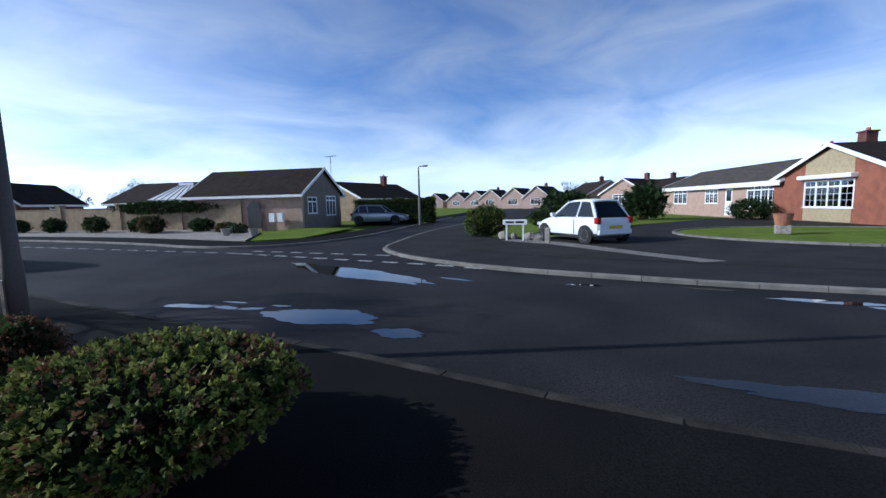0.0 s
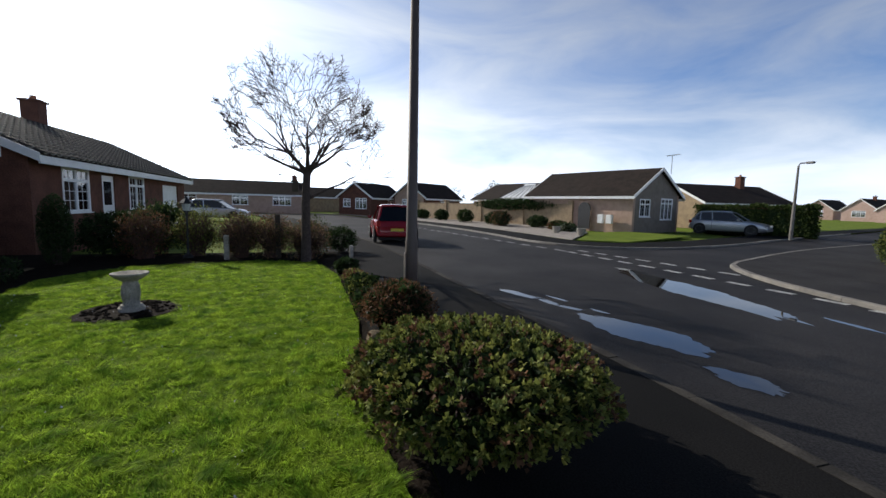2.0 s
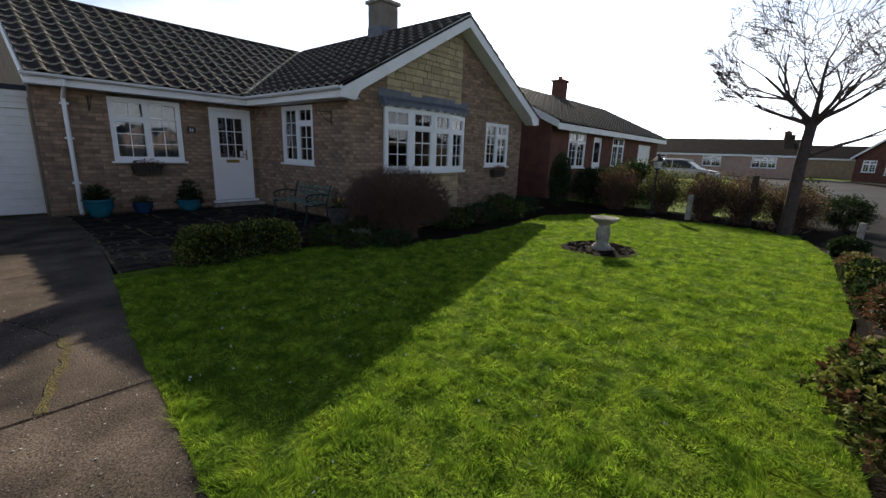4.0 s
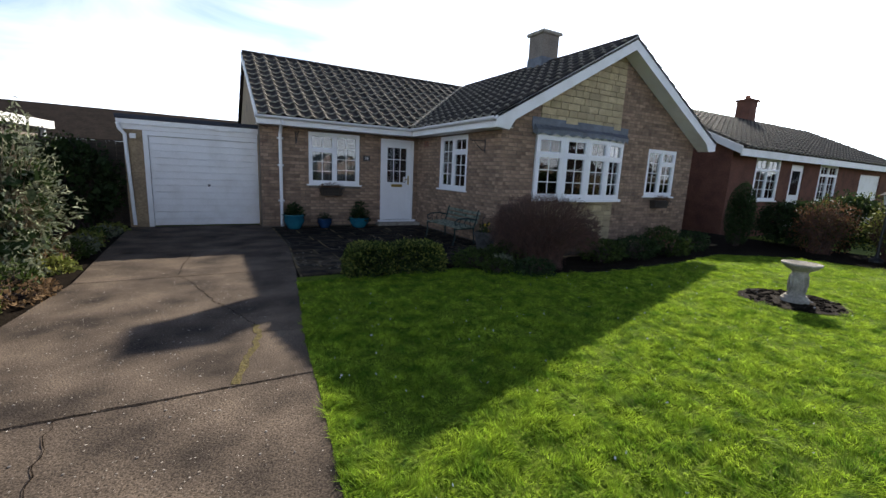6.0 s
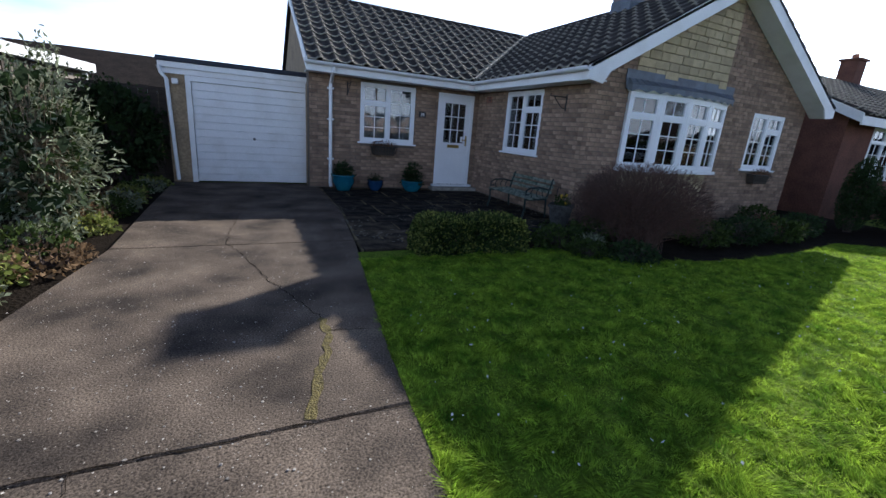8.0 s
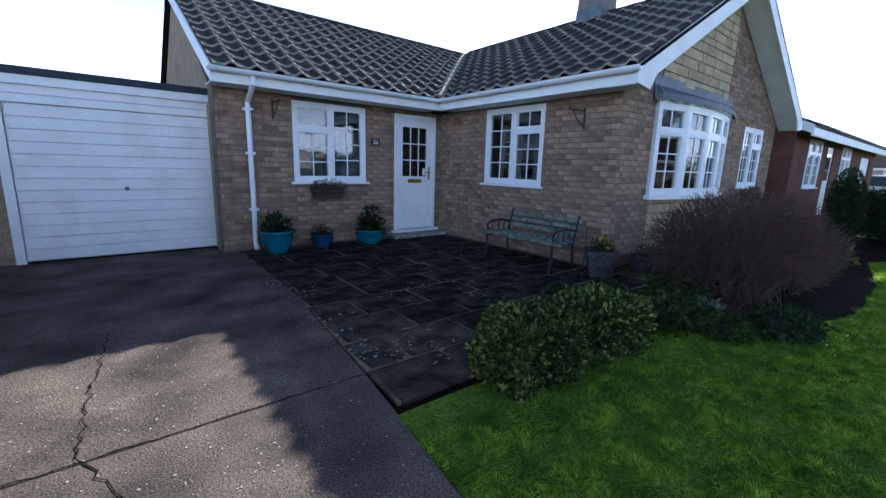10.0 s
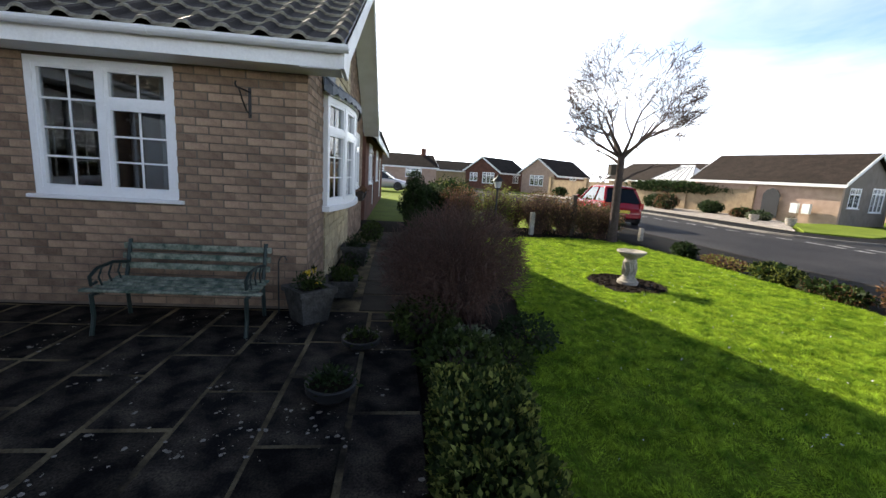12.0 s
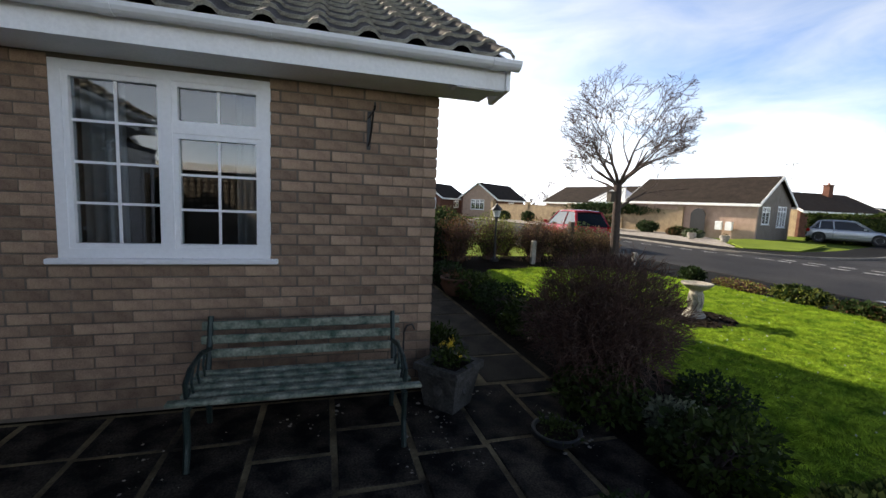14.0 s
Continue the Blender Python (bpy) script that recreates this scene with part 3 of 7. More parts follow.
def slab(poly, t=0.05):
    k = len(poly)
    v = list(poly) + [(x, y, z - t) for x, y, z in poly]
    s.add(v, [tuple(range(k)), tuple(range(2 * k - 1, k - 1, -1))] + [(i, i + k, (i + 1) % k + k, (i + 1) % k) for i in range(k)])


Y_IN = -9.32
slab([(MAIN_L, RY0, EAVE), (MAIN_L, RYM, RIDGE), (RXM, RYM, RIDGE), (RX0, Y_IN, EAVE)])
slab([(RX0, VERGE + 0.03, EAVE), (RX0, Y_IN, EAVE), (RXM, RYM, RIDGE), (RXM, VERGE + 0.03, RIDGE)])
slab([(RX1, VERGE + 0.03, EAVE), (RXM, VERGE + 0.03, RIDGE), (RXM, RYM, RIDGE), (RX1, RYM - 3.46, EAVE)])
slab([(MAIN_L, RYM, RIDGE), (MAIN_L, RYM - 3.46, EAVE), (RX1, RYM - 3.46, EAVE), (RXM, RYM, RIDGE)])
roof = part("roof", s, M_FAR_ROOF, house, "weathered dark concrete tile roof with lichen")

# fascias, soffits, barge boards, gutters
for nm, q in (("fascia", (RX0 - 0.025, RX0, Y_IN + 0.02, VERGE, EAVE - 0.2, EAVE - 0.03)), ("fascia", (RX0 - 0.02, MAIN_L, RY0 - 0.025, RY0, EAVE - 0.2, EAVE - 0.03)), ("soffit", (WX - 0.02, RX0 - 0.025, FY, VERGE - 0.03, EAVE - 0.19, EAVE - 0.175)), ("soffit", (WX - 0.02, MAIN_L, FY - 0.02, RY0 - 0.025, EAVE - 0.19, EAVE - 0.176))):
    part(nm, Shape().box(*q), M_WHITE, house, "white painted board under the eaves")
for sx in (1, -1):
    s = Shape()
    xo = RX0 + 0.02 if sx > 0 else RX1 - 0.02
    z0 = zwing(xo)
    d = 0.25
    s.prism([(xo, z0), (RXM, RIDGE + 0.02), (RXM, RIDGE - d), (xo - sx * 0.42, z0 - d + SLOPE * 0.42 - 0.02), (xo - sx * 0.30, z0 - 0.225), (xo, z0 - 0.19)], "y", VERGE, VERGE + 0.03)
    part("barge_board", s, M_WHITE, house, "white painted barge board of the gable")
s = Shape()
s.prism([(RX0, EAVE - 0.21), (RXM, RIDGE - 0.2), (RX1, EAVE - 0.21), (RX1 + 0.1, EAVE - 0.215), (RXM, RIDGE - 0.22), (RX0 - 0.1, EAVE - 0.215)], "y", GY + 0.01, VERGE - 0.002)
part("soffit", s, M_WHITE, house)
s = Shape()
s.prism([(RY0, EAVE + 0.01), (RYM, RIDGE + 0.01), (RYM, RIDGE - 0.18), (RY0, EAVE - 0.2)], "x", MAIN_L, MAIN_L + 0.025)
part("barge_board", s, M_WHITE, house)


def gutter(line):
    g = Shape()
    prof = [(0.056 * math.cos(a), 0.056 * math.sin(a)) for a in [math.pi + math.pi * i / 8 for i in range(9)]]
    prof = prof + [(0.048 * math.cos(a), 0.048 * math.sin(a)) for a in [2 * math.pi - math.pi * i / 8 for i in range(9)]]
    (x0, y0), (x1, y1) = line
    if x0 == x1:
        g.prism([(x0 + p, EAVE - 0.03 + q) for p, q in prof], "y", y0, y1)
        for y in (y0 + 0.004, y0 + 1.25, (y0 + y1) / 2 + 0.2, y1 - 0.2):
            g.prism([(x0 + p * 1.1, EAVE - 0.03 + q * 1.1) for p, q in prof], "y", y, y + 0.07)
    else:
        g.prism([(y0 + p, EAVE - 0.03 + q) for p, q in prof], "x", x0, x1)
        for x in (x0 + 0.01, (x0 + x1) / 2, x1 - 0.1):
            g.prism([(y0 + p * 1.1, EAVE - 0.03 + q * 1.1) for p, q in prof], "x", x, x + 0.07)
    return part("gutter", g, M_UPVC, house, "white plastic half-round gutter")


gutter(((RX0 + 0.058, Y_IN), (RX0 + 0.058, VERGE + 0.07)))
gutter(((RX0 + 0.06, RY0 + 0.058), (MAIN_L + 0.06, RY0 + 0.058)))
s = Shape()
s.tube([(-1.18, RY0 + 0.05, EAVE - 0.09), (-1.18, RY0 + 0.05, EAVE - 0.17), (-1.2, FY + 0.06, EAVE - 0.36), (-1.2, FY + 0.06, 0.12), (-1.2, FY + 0.13, 0.04)], 0.036, 10)
for z in (0.6, 1.4, 2.0):
    s.box(-1.26, -1.14, FY, FY + 0.1, z, z + 0.035)
part("downpipe", s, M_UPVC, house, "white plastic downpipe", smooth=False)

# windows and door of the bungalow
window(house, pose(WIN1[0], FY - 0.03, WIN1[2]), 1.23, 1.21, (0.5, 0.5), fan=0.34, fan_cols=(1,), bars=(2, 3))
window(house, pose(WX - 0.03, WIN2[1], WIN2[2], 0, 0, -90) @ pose(0, 0, 0), 1.23, 1.20, (0.5, 0.5), fan=0.30, fan_cols=(0,), bars=(2, 3))
window(house, pose(WIN3[0], GY - 0.03, WIN3[2]), 1.12, 1.14, (0.5, 0.5), fan=0.28, fan_cols=(0,), bars=(2, 3))

# bow window: four lights on a shallow curve
bw = thing("bow_window", pose((BOW[0] + BOW[1]) / 2, GY, BOW[2]), "", "")
bw.parent = house
bw.matrix_parent_inverse = basis_of(house).inverted()
bow_c = (BOW[0] + BOW[1]) / 2
chord, rise = BOW[1] - BOW[0], 0.18
R = (chord * chord / 4 + rise * rise) / (2 * rise)
half = math.asin(chord / 2 / R)
bpts = [(bow_c + R * math.sin(half * (1 - i / 2)), GY + 0.03 + R * math.cos(half * (1 - i / 2)) - (R - rise)) for i in range(5)]
bpts.reverse()
for (xa, ya), (xb, yb) in zip(bpts, bpts[1:]):
    L = math.hypot(xb - xa, yb - ya)
    a = math.degrees(math.atan2(yb - ya, xb - xa))
    window(house, pose(xa, ya, BOW[2] + 0.02, 0, 0, a), L, BOW[3] - BOW[2] - 0.02, (1.0,), fan=0.32, bars=(2, 3), sill=False, name="bow_light")
fine = [(bow_c + R * math.sin(half * (1 - i / 10)), GY + R * math.cos(half * (1 - i / 10)) - (R - rise)) for i in range(21)]
wide = [(x + (x - bow_c) * 0.05, y + 0.085) for x, y in fine]
part("window_sill", Shape().prism([(BOW[1] + 0.06, GY)] + wide + [(BOW[0] - 0.06, GY)], "z", BOW[2] - 0.04, BOW[2] + 0.018), M_UPVC, bw)
s = Shape()
s.prism([(BOW[1] + 0.04, GY - 0.004)] + [(x, y + 0.07) for x, y in fine] + [(BOW[0] - 0.04, GY - 0.004)], "z", BOW[3], BOW[3] + 0.035)
part("bow_soffit", s, M_WHITE, bw)
s = Shape()
lo = [(BOW[1] + 0.12, GY + 0.02)] + [(x + (x - bow_c) * 0.05, y + 0.11) for x, y in fine] + [(BOW[0] - 0.12, GY + 0.02)]
k = len(lo)
v = [(x, y, BOW[3] + 0.036 - (0.05 if i % 2 else 0.0)) for i, (x, y) in enumerate(lo)] + [(x, y, BOW[3] + 0.1) for x, y in lo] + [(x, GY + 0.016, BOW[3] + 0.2) for x, y in lo]
s.add(v, [(i, i + 1, i + 1 + k, i + k) for i in range(k - 1)] + [(k + i, k + i + 1, 2 * k + i + 1, 2 * k + i) for i in range(k - 1)])
for i in range(0, k):
    x, y = lo[i]
    s.tube([(x, y + 0.004, BOW[3] + 0.09), (x, GY + 0.02, BOW[3] + 0.2)], 0.012, 5)
s.box(BOW[0] - 0.14, BOW[1] + 0.14, GY + 0.004, GY + 0.016, BOW[3] + 0.15, BOW[3] + 0.34)
part("bow_roof", s, M_LEAD, bw, "grey lead flashing with a scalloped edge over the bow window")

# front door
dr = thing("door_1", pose(DOOR[0], FY - 0.05, DOOR[2]), "white glazed front door with a brass letterbox, shut", "door", "", "structure")
dw, dh = DOOR[1] - DOOR[0], DOOR[3] - DOOR[2]
s = Shape().box(0, 0.07, -0.03, 0.05, 0, dh).box(dw - 0.07, dw, -0.03, 0.05, 0, dh).box(0.07, dw - 0.07, -0.03, 0.05, dh - 0.07, dh)
part("door_frame", s, M_UPVC, dr, local=True)
part("threshold", Shape().box(-0.06, dw + 0.06, -0.03, 0.13, -0.05, 0.0, bevel=0.008), M_UPVC, dr, local=True)
s = Shape()
a, b, g0, g1 = 0.072, dw - 0.072, 0.98, 1.86
s.box(a, a + 0.12, -0.02, 0.025, 0.004, dh - 0.074).box(b - 0.12, b, -0.02, 0.025, 0.004, dh - 0.074)
s.box(a + 0.12, b - 0.12, -0.02, 0.025, g1, dh - 0.074).box(a + 0.12, b - 0.12, -0.02, 0.025, 0.80, g0).box(a + 0.12, b - 0.12, -0.02, 0.025, 0.004, 0.2)
s.box(a + 0.12, b - 0.12, -0.02, 0.012, 0.2, 0.80)
mid = (a + b) / 2
for x0, x1 in ((a + 0.15, mid - 0.03), (mid + 0.03, b - 0.15)):
    s.box(x0, x1, 0.012, 0.022, 0.25, 0.76, bevel=0.006)
part("door_leaf", s, M_UPVC, dr, local=True)
p = part("pane", Shape().box(a + 0.12, b - 0.12, 0.0, 0.008, g0, g1), M_GLASS, dr, local=True)
p.visible_shadow = False
s = Shape()
for k in (1, 2):
    x = a + 0.12 + (b - a - 0.24) * k / 3
    s.box(x - 0.009, x + 0.009, 0.0085, 0.02, g0, g1)
    z = g0 + (g1 - g0) * k / 3
    s.box(a + 0.12, b - 0.12, 0.0087, 0.0195, z - 0.009, z + 0.009)
part("glazing_bar", s, M_UPVC, dr, local=True)
part("letterbox", Shape().box(mid - 0.15, mid + 0.15, 0.026, 0.042, 0.86, 0.93, bevel=0.005), M_BRASS, dr, "brass letterbox", local=True)
s = Shape().box(a + 0.045, a + 0.08, 0.025, 0.035, 0.92, 1.16, bevel=0.004)
s.tube([(a + 0.062, 0.03, 1.06), (a + 0.062, 0.075, 1.06), (a + 0.19, 0.075, 1.055)], 0.011, 8)
part("door_handle", s, M_BRASS, dr, "brass lever handle", local=True)
part("notice", Shape().box(a + 0.13, a + 0.2, 0.0085, 0.010, 1.0, 1.13), M_WHITE, dr, "small white paper notice", local=True)
part("door_step", Shape().box(DOOR[0] - 0.12, DOOR[1] + 0.12, FY + 0.002, FY + 0.26, 0.0, 0.075, bevel=0.01), M_OLD_STONE, house)

# garage
GF = -10.24
garage = thing("garage", pose(0.3, GF - 2, 0), "flat-roofed attached garage with a white up-and-over door", "garage")
s = Shape()
wall_plate(s, -0.775, 1.72, 0, 2.08, [(-0.92, 1.38, -1, 1.99)], GF - 0.24, GF - 0.01, lambda u, d, z: (u, d, z))
s.box(1.48, 1.72, GF - 5.5, GF - 0.24, 0, 2.08).box(-0.77, 1.48, GF - 5.5, GF - 5.3, 0, 2.08)
s.box(-0.99, -0.775, GF, FY - 0.262, 0, 2.08)
part("wall", s, M_BUFF_WALL, garage)
part("roof", Shape().box(-0.79, 1.82, GF - 5.6, GF + 0.1, 2.2, 2.29, bevel=0.01), M_FELT, garage, "dark felt flat roof")
part("fascia", Shape().box(-1.02, 1.78, GF, GF + 0.03, 2.0, 2.1).box(-1.04, 1.8, GF, GF + 0.075, 2.1, 2.2), M_WHITE, garage, "white painted fascia")
part("door_frame", Shape().box(1.30, 1.39, GF - 0.05, GF + 0.02, 0.0, 1.995).box(-0.93, -0.845, GF - 0.05, GF + 0.02, 0.0, 1.995).box(-0.845, 1.30, GF - 0.05, GF + 0.02, 1.9, 1.995), M_WHITE, garage)
gdoor = part("garage_door", Shape().box(-0.84, 1.295, GF - 0.06, GF - 0.03, 0.02, 1.895), M_WHITE, garage, "white ribbed up-and-over door, shut")
for k in range(13):
    z = 0.03 + k * 0.143
    part("panel", Shape().box(-0.83, 1.285, GF - 0.032, GF - 0.008, z, z + 0.134, bevel=0.008), M_WHITE, gdoor)
s = Shape().lathe([(0.028, 0), (0.028, 0.02), (0.018, 0.03)], 12, m=pose(0.24, GF - 0.008, 0.9, -90))
part("handle", s, M_STEEL, gdoor, "round grey door handle")
part("downpipe", Shape().tube([(1.78, GF + 0.06, 2.12), (1.76, GF + 0.05, 2.0), (1.68, GF + 0.05, 1.9), (1.63, GF + 0.05, 0.05)], 0.033, 10), M_UPVC, garage)
part("spotlight", Shape().box(1.5, 1.6, GF - 0.008, GF + 0.08, 1.82, 1.92, bevel=0.01), M_WHITE, garage, "small white outdoor light")

# chimney
ch = thing("chimney", pose(-7.75, -8.6, 4.2), "", "")
ch.parent = house
ch.matrix_parent_inverse = basis_of(house).inverted()
CX, CY = -7.71, -8.63
part("chimney_shaft", Shape().box(CX - 0.27, CX + 0.27, CY - 0.27, CY + 0.27, 3.9, 5.06), M_DARK_WALL, ch, "grey-brown brick chimney stack")
part("cap", Shape().box(CX - 0.33, CX + 0.33, CY - 0.33, CY + 0.33, 5.06, 5.15, bevel=0.02), M_OLD_STONE, ch)
part("chimney_pot", Shape().lathe([(0.09, 5.15), (0.085, 5.22), (0.1, 5.24)], 14, m=pose(CX, CY, 0)), M_TERRA, ch)
part("flashing", Shape().box(CX - 0.285, CX + 0.285, CY - 0.285, CY + 0.285, 4.0, 4.5), M_LEAD, ch)

# ---- other bungalows ----


def bungalow(m, length, depth, label, wall, gable_wall=None, eave=2.35, ridge=4.0, openings=(), gable_openings=(), chimney=None, over=0.35, roof_mat=None, group="", fascia_h=0.18):
    """Ridge along local x; the front is local +y at depth/2; the gable seen is at +x. openings on the front: (x, z, w, h, cols)."""
    h = thing("house", m, label, "house", group)
    a, b = length / 2, depth / 2
    s = Shape()
    holes = [(x, x + w, z, z + hh) for x, z, w, hh, *_ in openings]
    wall_plate(s, -a, a, -0.15, eave, holes, b - 0.25, b, lambda u, d, z: (u, d, z))
    part("wall", s, wall, h, local=True)
    part("wall", Shape().box(-a, a, -b, -b + 0.25, -0.15, eave), wall, h, local=True)
    s = Shape()
    gholes = [(y, y + w, z, z + hh) for y, z, w, hh, *_ in gable_openings]
    wall_plate(s, -b + 0.25, b - 0.25, -0.15, eave - 0.1, gholes, a - 0.25, a, lambda u, d, z: (d, u, z))
    part("wall", s, gable_wall or wall, h, local=True)
    s = Shape()
    s.prism([(-b + 0.25, eave - 0.1), (b - 0.25, eave - 0.1), (b - 0.25, eave + 0.12), (0, ridge - 0.12), (-b + 0.25, eave + 0.12)], "x", a - 0.25, a)
    part("gable", s, gable_wall or wall, h, local=True)
    part("wall", Shape().box(-a, -a + 0.25, -b + 0.25, b - 0.25, -0.15, eave - 0.1), gable_wall or wall, h, local=True)
    s = Shape()
    s.prism([(-b + 0.25, eave - 0.1), (b - 0.25, eave - 0.1), (b - 0.25, eave + 0.12), (0, ridge - 0.12), (-b + 0.25, eave + 0.12)], "x", -a, -a + 0.25)
    part("gable", s, gable_wall or wall, h, local=True)
    sl = (ridge - eave) / b
    for sy in (1, -1):
        s = Shape()
        yo, zo = sy * (b + over), eave - sl * over
        q = [(yo, zo + 0.06), (0, ridge + 0.06), (0, ridge - 0.04), (yo, zo - 0.04)]
        s.prism(q if sy > 0 else q[::-1], "x", -a - 0.25, a + 0.25)
        part("roof", s, roof_mat or M_FAR_ROOF, h, local=True)
    for sx in (1, -1):
        x0 = sx * (a + 0.25)
        for sy in (1, -1):
            s = Shape()
            yo, zo = sy * (b + over + 0.02), eave - sl * (over + 0.02)
            q = [(yo, zo + 0.09), (0, ridge + 0.09), (0, ridge - 0.13), (yo, zo - 0.13)]
            s.prism(q if sy * sx > 0 else q[::-1], "x", min(x0, x0 + sx * 0.04), max(x0, x0 + sx * 0.04))
            part("barge_board", s, M_WHITE, h, "white barge board", local=True)
    zo = eave - sl * over
    part("fascia", Shape().box(-a - 0.24, a + 0.24, b + over - 0.03, b + over + 0.02, zo - fascia_h, zo + 0.02), M_WHITE, h, "white fascia and gutter", local=True)
    part("fascia", Shape().box(-a - 0.24, a + 0.24, -b - over - 0.02, -b - over + 0.03, zo - fascia_h, zo), M_WHITE, h, "white fascia and gutter", local=True)
    # added wall inside, its dark colour standing in for indoor shade
    part("wall", Shape().box(-a + 0.3, a - 0.3, -0.1, 0.1, -0.1, eave), M_ROOM_SHADE, h, "inner wall, indoor shade painted dark", local=True)
    for x, z, w, hh, cols in openings:
        if cols == "door":
            d = part("door", Shape().box(x, x + w, b - 0.12, b - 0.04, z, z + hh).box(x + 0.06, x + 0.3, b - 0.04, b - 0.03, z + 0.1, z + 0.9), M_UPVC, h, "white door", local=True)
            part("pane", Shape().box(x + 0.2, x + w - 0.2, b - 0.04, b - 0.03, z + 1.1, z + hh - 0.2), M_CAR_GLASS, d, local=True)
        elif cols == "garage":
            part("garage_door", Shape().box(x, x + w, b - 0.12, b - 0.06, z, z + hh), M_WHITE, h, "white garage door", local=True)
        else:
            window(h, m @ pose(x, b, z), w, hh, tuple([1 / cols] * cols), fan=0.3 if hh > 0.9 else 0, bars=(2, 3), far=True)
    for y, z, w, hh, cols in gable_openings:
        window(h, m @ pose(a, y + w, z, 0, 0, -90), w, hh, tuple([1 / cols] * cols), fan=0.3, bars=(2, 3), far=True)
    if chimney is not None:
        x, y, top = chimney
        stack = part("chimney", Shape().box(x - 0.3, x + 0.3, y - 0.28, y + 0.28, ridge - 0.9, top).box(x - 0.36, x + 0.36, y - 0.34, y + 0.34, top, top + 0.08), M_RED_BRICK if wall is not M_DARK_WALL else M_DARK_WALL, h, "brick chimney stack", local=True)
        part("chimney_pot", Shape().lathe([(0.11, top + 0.08), (0.1, top + 0.26)], 10, m=pose(x, y, 0)), M_TERRA, stack, local=True)
    return h


# next door, gable end towards the lawn
bungalow(pose(-19.6, -9.7, 0, 0, 0, 0), 13.2, 7.0, "red brick bungalow next door with white windows", M_RED_BRICK, eave=2.6, ridge=4.2, openings=[(3.7, 1.0, 1.5, 1.3, 2), (1.9, 0.1, 0.95, 2.1, "door"), (-0.8, 1.0, 1.5, 1.3, 2), (-5.4, 0.0, 2.3, 2.1, "garage")], chimney=(-1.2, -0.2, 5.1), over=0.35)
# across the junction: dark gable house
A2 = math.degrees(math.atan2(0.31, 0.95))
bungalow(pose(-27.3, 21.83, 0, 0, 0, A2), 9.0, 6.0, "bungalow with grey gable and dark roof across the junction", M_PINK_WALL, M_DARK_WALL, eave=2.5, ridge=4.25, gable_openings=[(-2.2, 0.95, 1.3, 1.2, 2), (0.5, 0.75, 1.6, 1.5, 3)])

# ---- lawn, drive, patio, beds ----
LAWN = [(-0.16, 1.1), (-0.2, -1.05), (-0.3, -1.91), (-0.38, -2.81), (-0.68, -4.95), (-1.2, -4.95), (-2.0, -4.9), (-3.2, -4.65), (-4.2, -3.95), (-5.3, -3.75), (-7.0, -3.8), (-8.9, -4.1), (-10.3, -3.3), (-10.9, -1.0), (-10.6, 0.55), (-8.6, 1.0), (-5.0, 1.05), (-3.0, 0.85), (-1.6, 1.0)]
setting("garden_soil", sheet([(-13.0, 1.15), (-0.17, 1.15), (-0.7, -4.9), (-1.0, -9.75), (-1.0, -16), (-13.0, -16)], -0.03), M_SOIL, "dark soil of the front garden beds")
setting("garden_soil_east", sheet([(1.7, 1.15), (3.3, 1.25), (4.4, -5.0), (4.4, -16), (1.7, -16), (1.5, -6.3), (1.5, -4.9), (1.6, -3.6)], -0.03), M_SOIL, "dark soil bed beside the driveway")
setting("lawn", sheet(LAWN, 0.0, 0.06), M_LAWN, "mown green lawn with mossy patches")
setting("patio", sheet([(-0.99, -9.76), (-0.92, -6.9), (-0.79, -5.6), (-0.75, -5.06), (-4.65, -5.06), (-4.66, -5.0), (-10.5, -4.95), (-10.5, -6.11), (-4.655, -6.11), (-4.655, -9.76)], -0.007, 0.08), M_JOINT, "sandy bed of the paved patio and path")
setting("drive_apron", sheet([(-0.16, 1.16), (-0.05, 3.4), (2.4, 3.6), (2.1, 1.16)], PAVE_Z + 0.006), M_PAVE, "tarmac crossing from the driveway to the road")

# puddles on the road
def blot(cx, cy, rx, ry, turn, seed, rough=0.36, n=110):
    pts = []
    c, q = math.cos(radians(turn)), math.sin(radians(turn))
    for i in range(n):
        a = 2 * math.pi * i / n
        k = 1 + rough * (noise.noise((math.cos(a) * 1.3 + seed, math.sin(a) * 1.3, seed)) + 0.6 * noise.noise((math.cos(a) * 3.5, math.sin(a) * 3.5 + seed, 3.0)) + 0.4 * noise.noise((math.cos(a) * 11, math.sin(a) * 11 + seed, 9.0)))
        x, y = rx * k * math.cos(a), ry * k * math.sin(a)
        pts.append((cx + c * x - q * y, cy + q * x + c * y))
    return pts


for i, (cx, cy, rx, ry, turn) in enumerate([(-4.1, 4.55, 0.9, 0.36, 12), (-6.35, 7.75, 2.2, 0.46, -10), (-2.65, 4.4, 0.36, 0.18, 10), (-6.6, 4.1, 0.5, 0.12, 20), (-5.95, 4.3, 0.3, 0.08, 5), (-5.5, 4.42, 0.22, 0.07, 30), (-6.1, 4.6, 0.25, 0.05, 12), (-5.2, 4.75, 0.16, 0.05, 12), (1.7, 4.6, 1.3, 0.2, 8), (2.3, 8.4, 0.9, 0.12, 4), (3.2, 8.15, 0.5, 0.1, -8), (-1.2, 8.3, 0.3, 0.07, 5), (-8.6, 8.4, 0.45, 0.1, 8), (0.8, 8.75, 0.4, 0.07, 3), (-3.7, 7.9, 0.35, 0.07, -8)]):
    ob = setting("water_%d" % (i + 1), sheet(blot(cx, cy, rx, ry, turn, i * 7.3 + 1), ROAD_Z + 0.004), M_WET if i == 8 else M_WATER, "shallow rain puddle reflecting the sky")

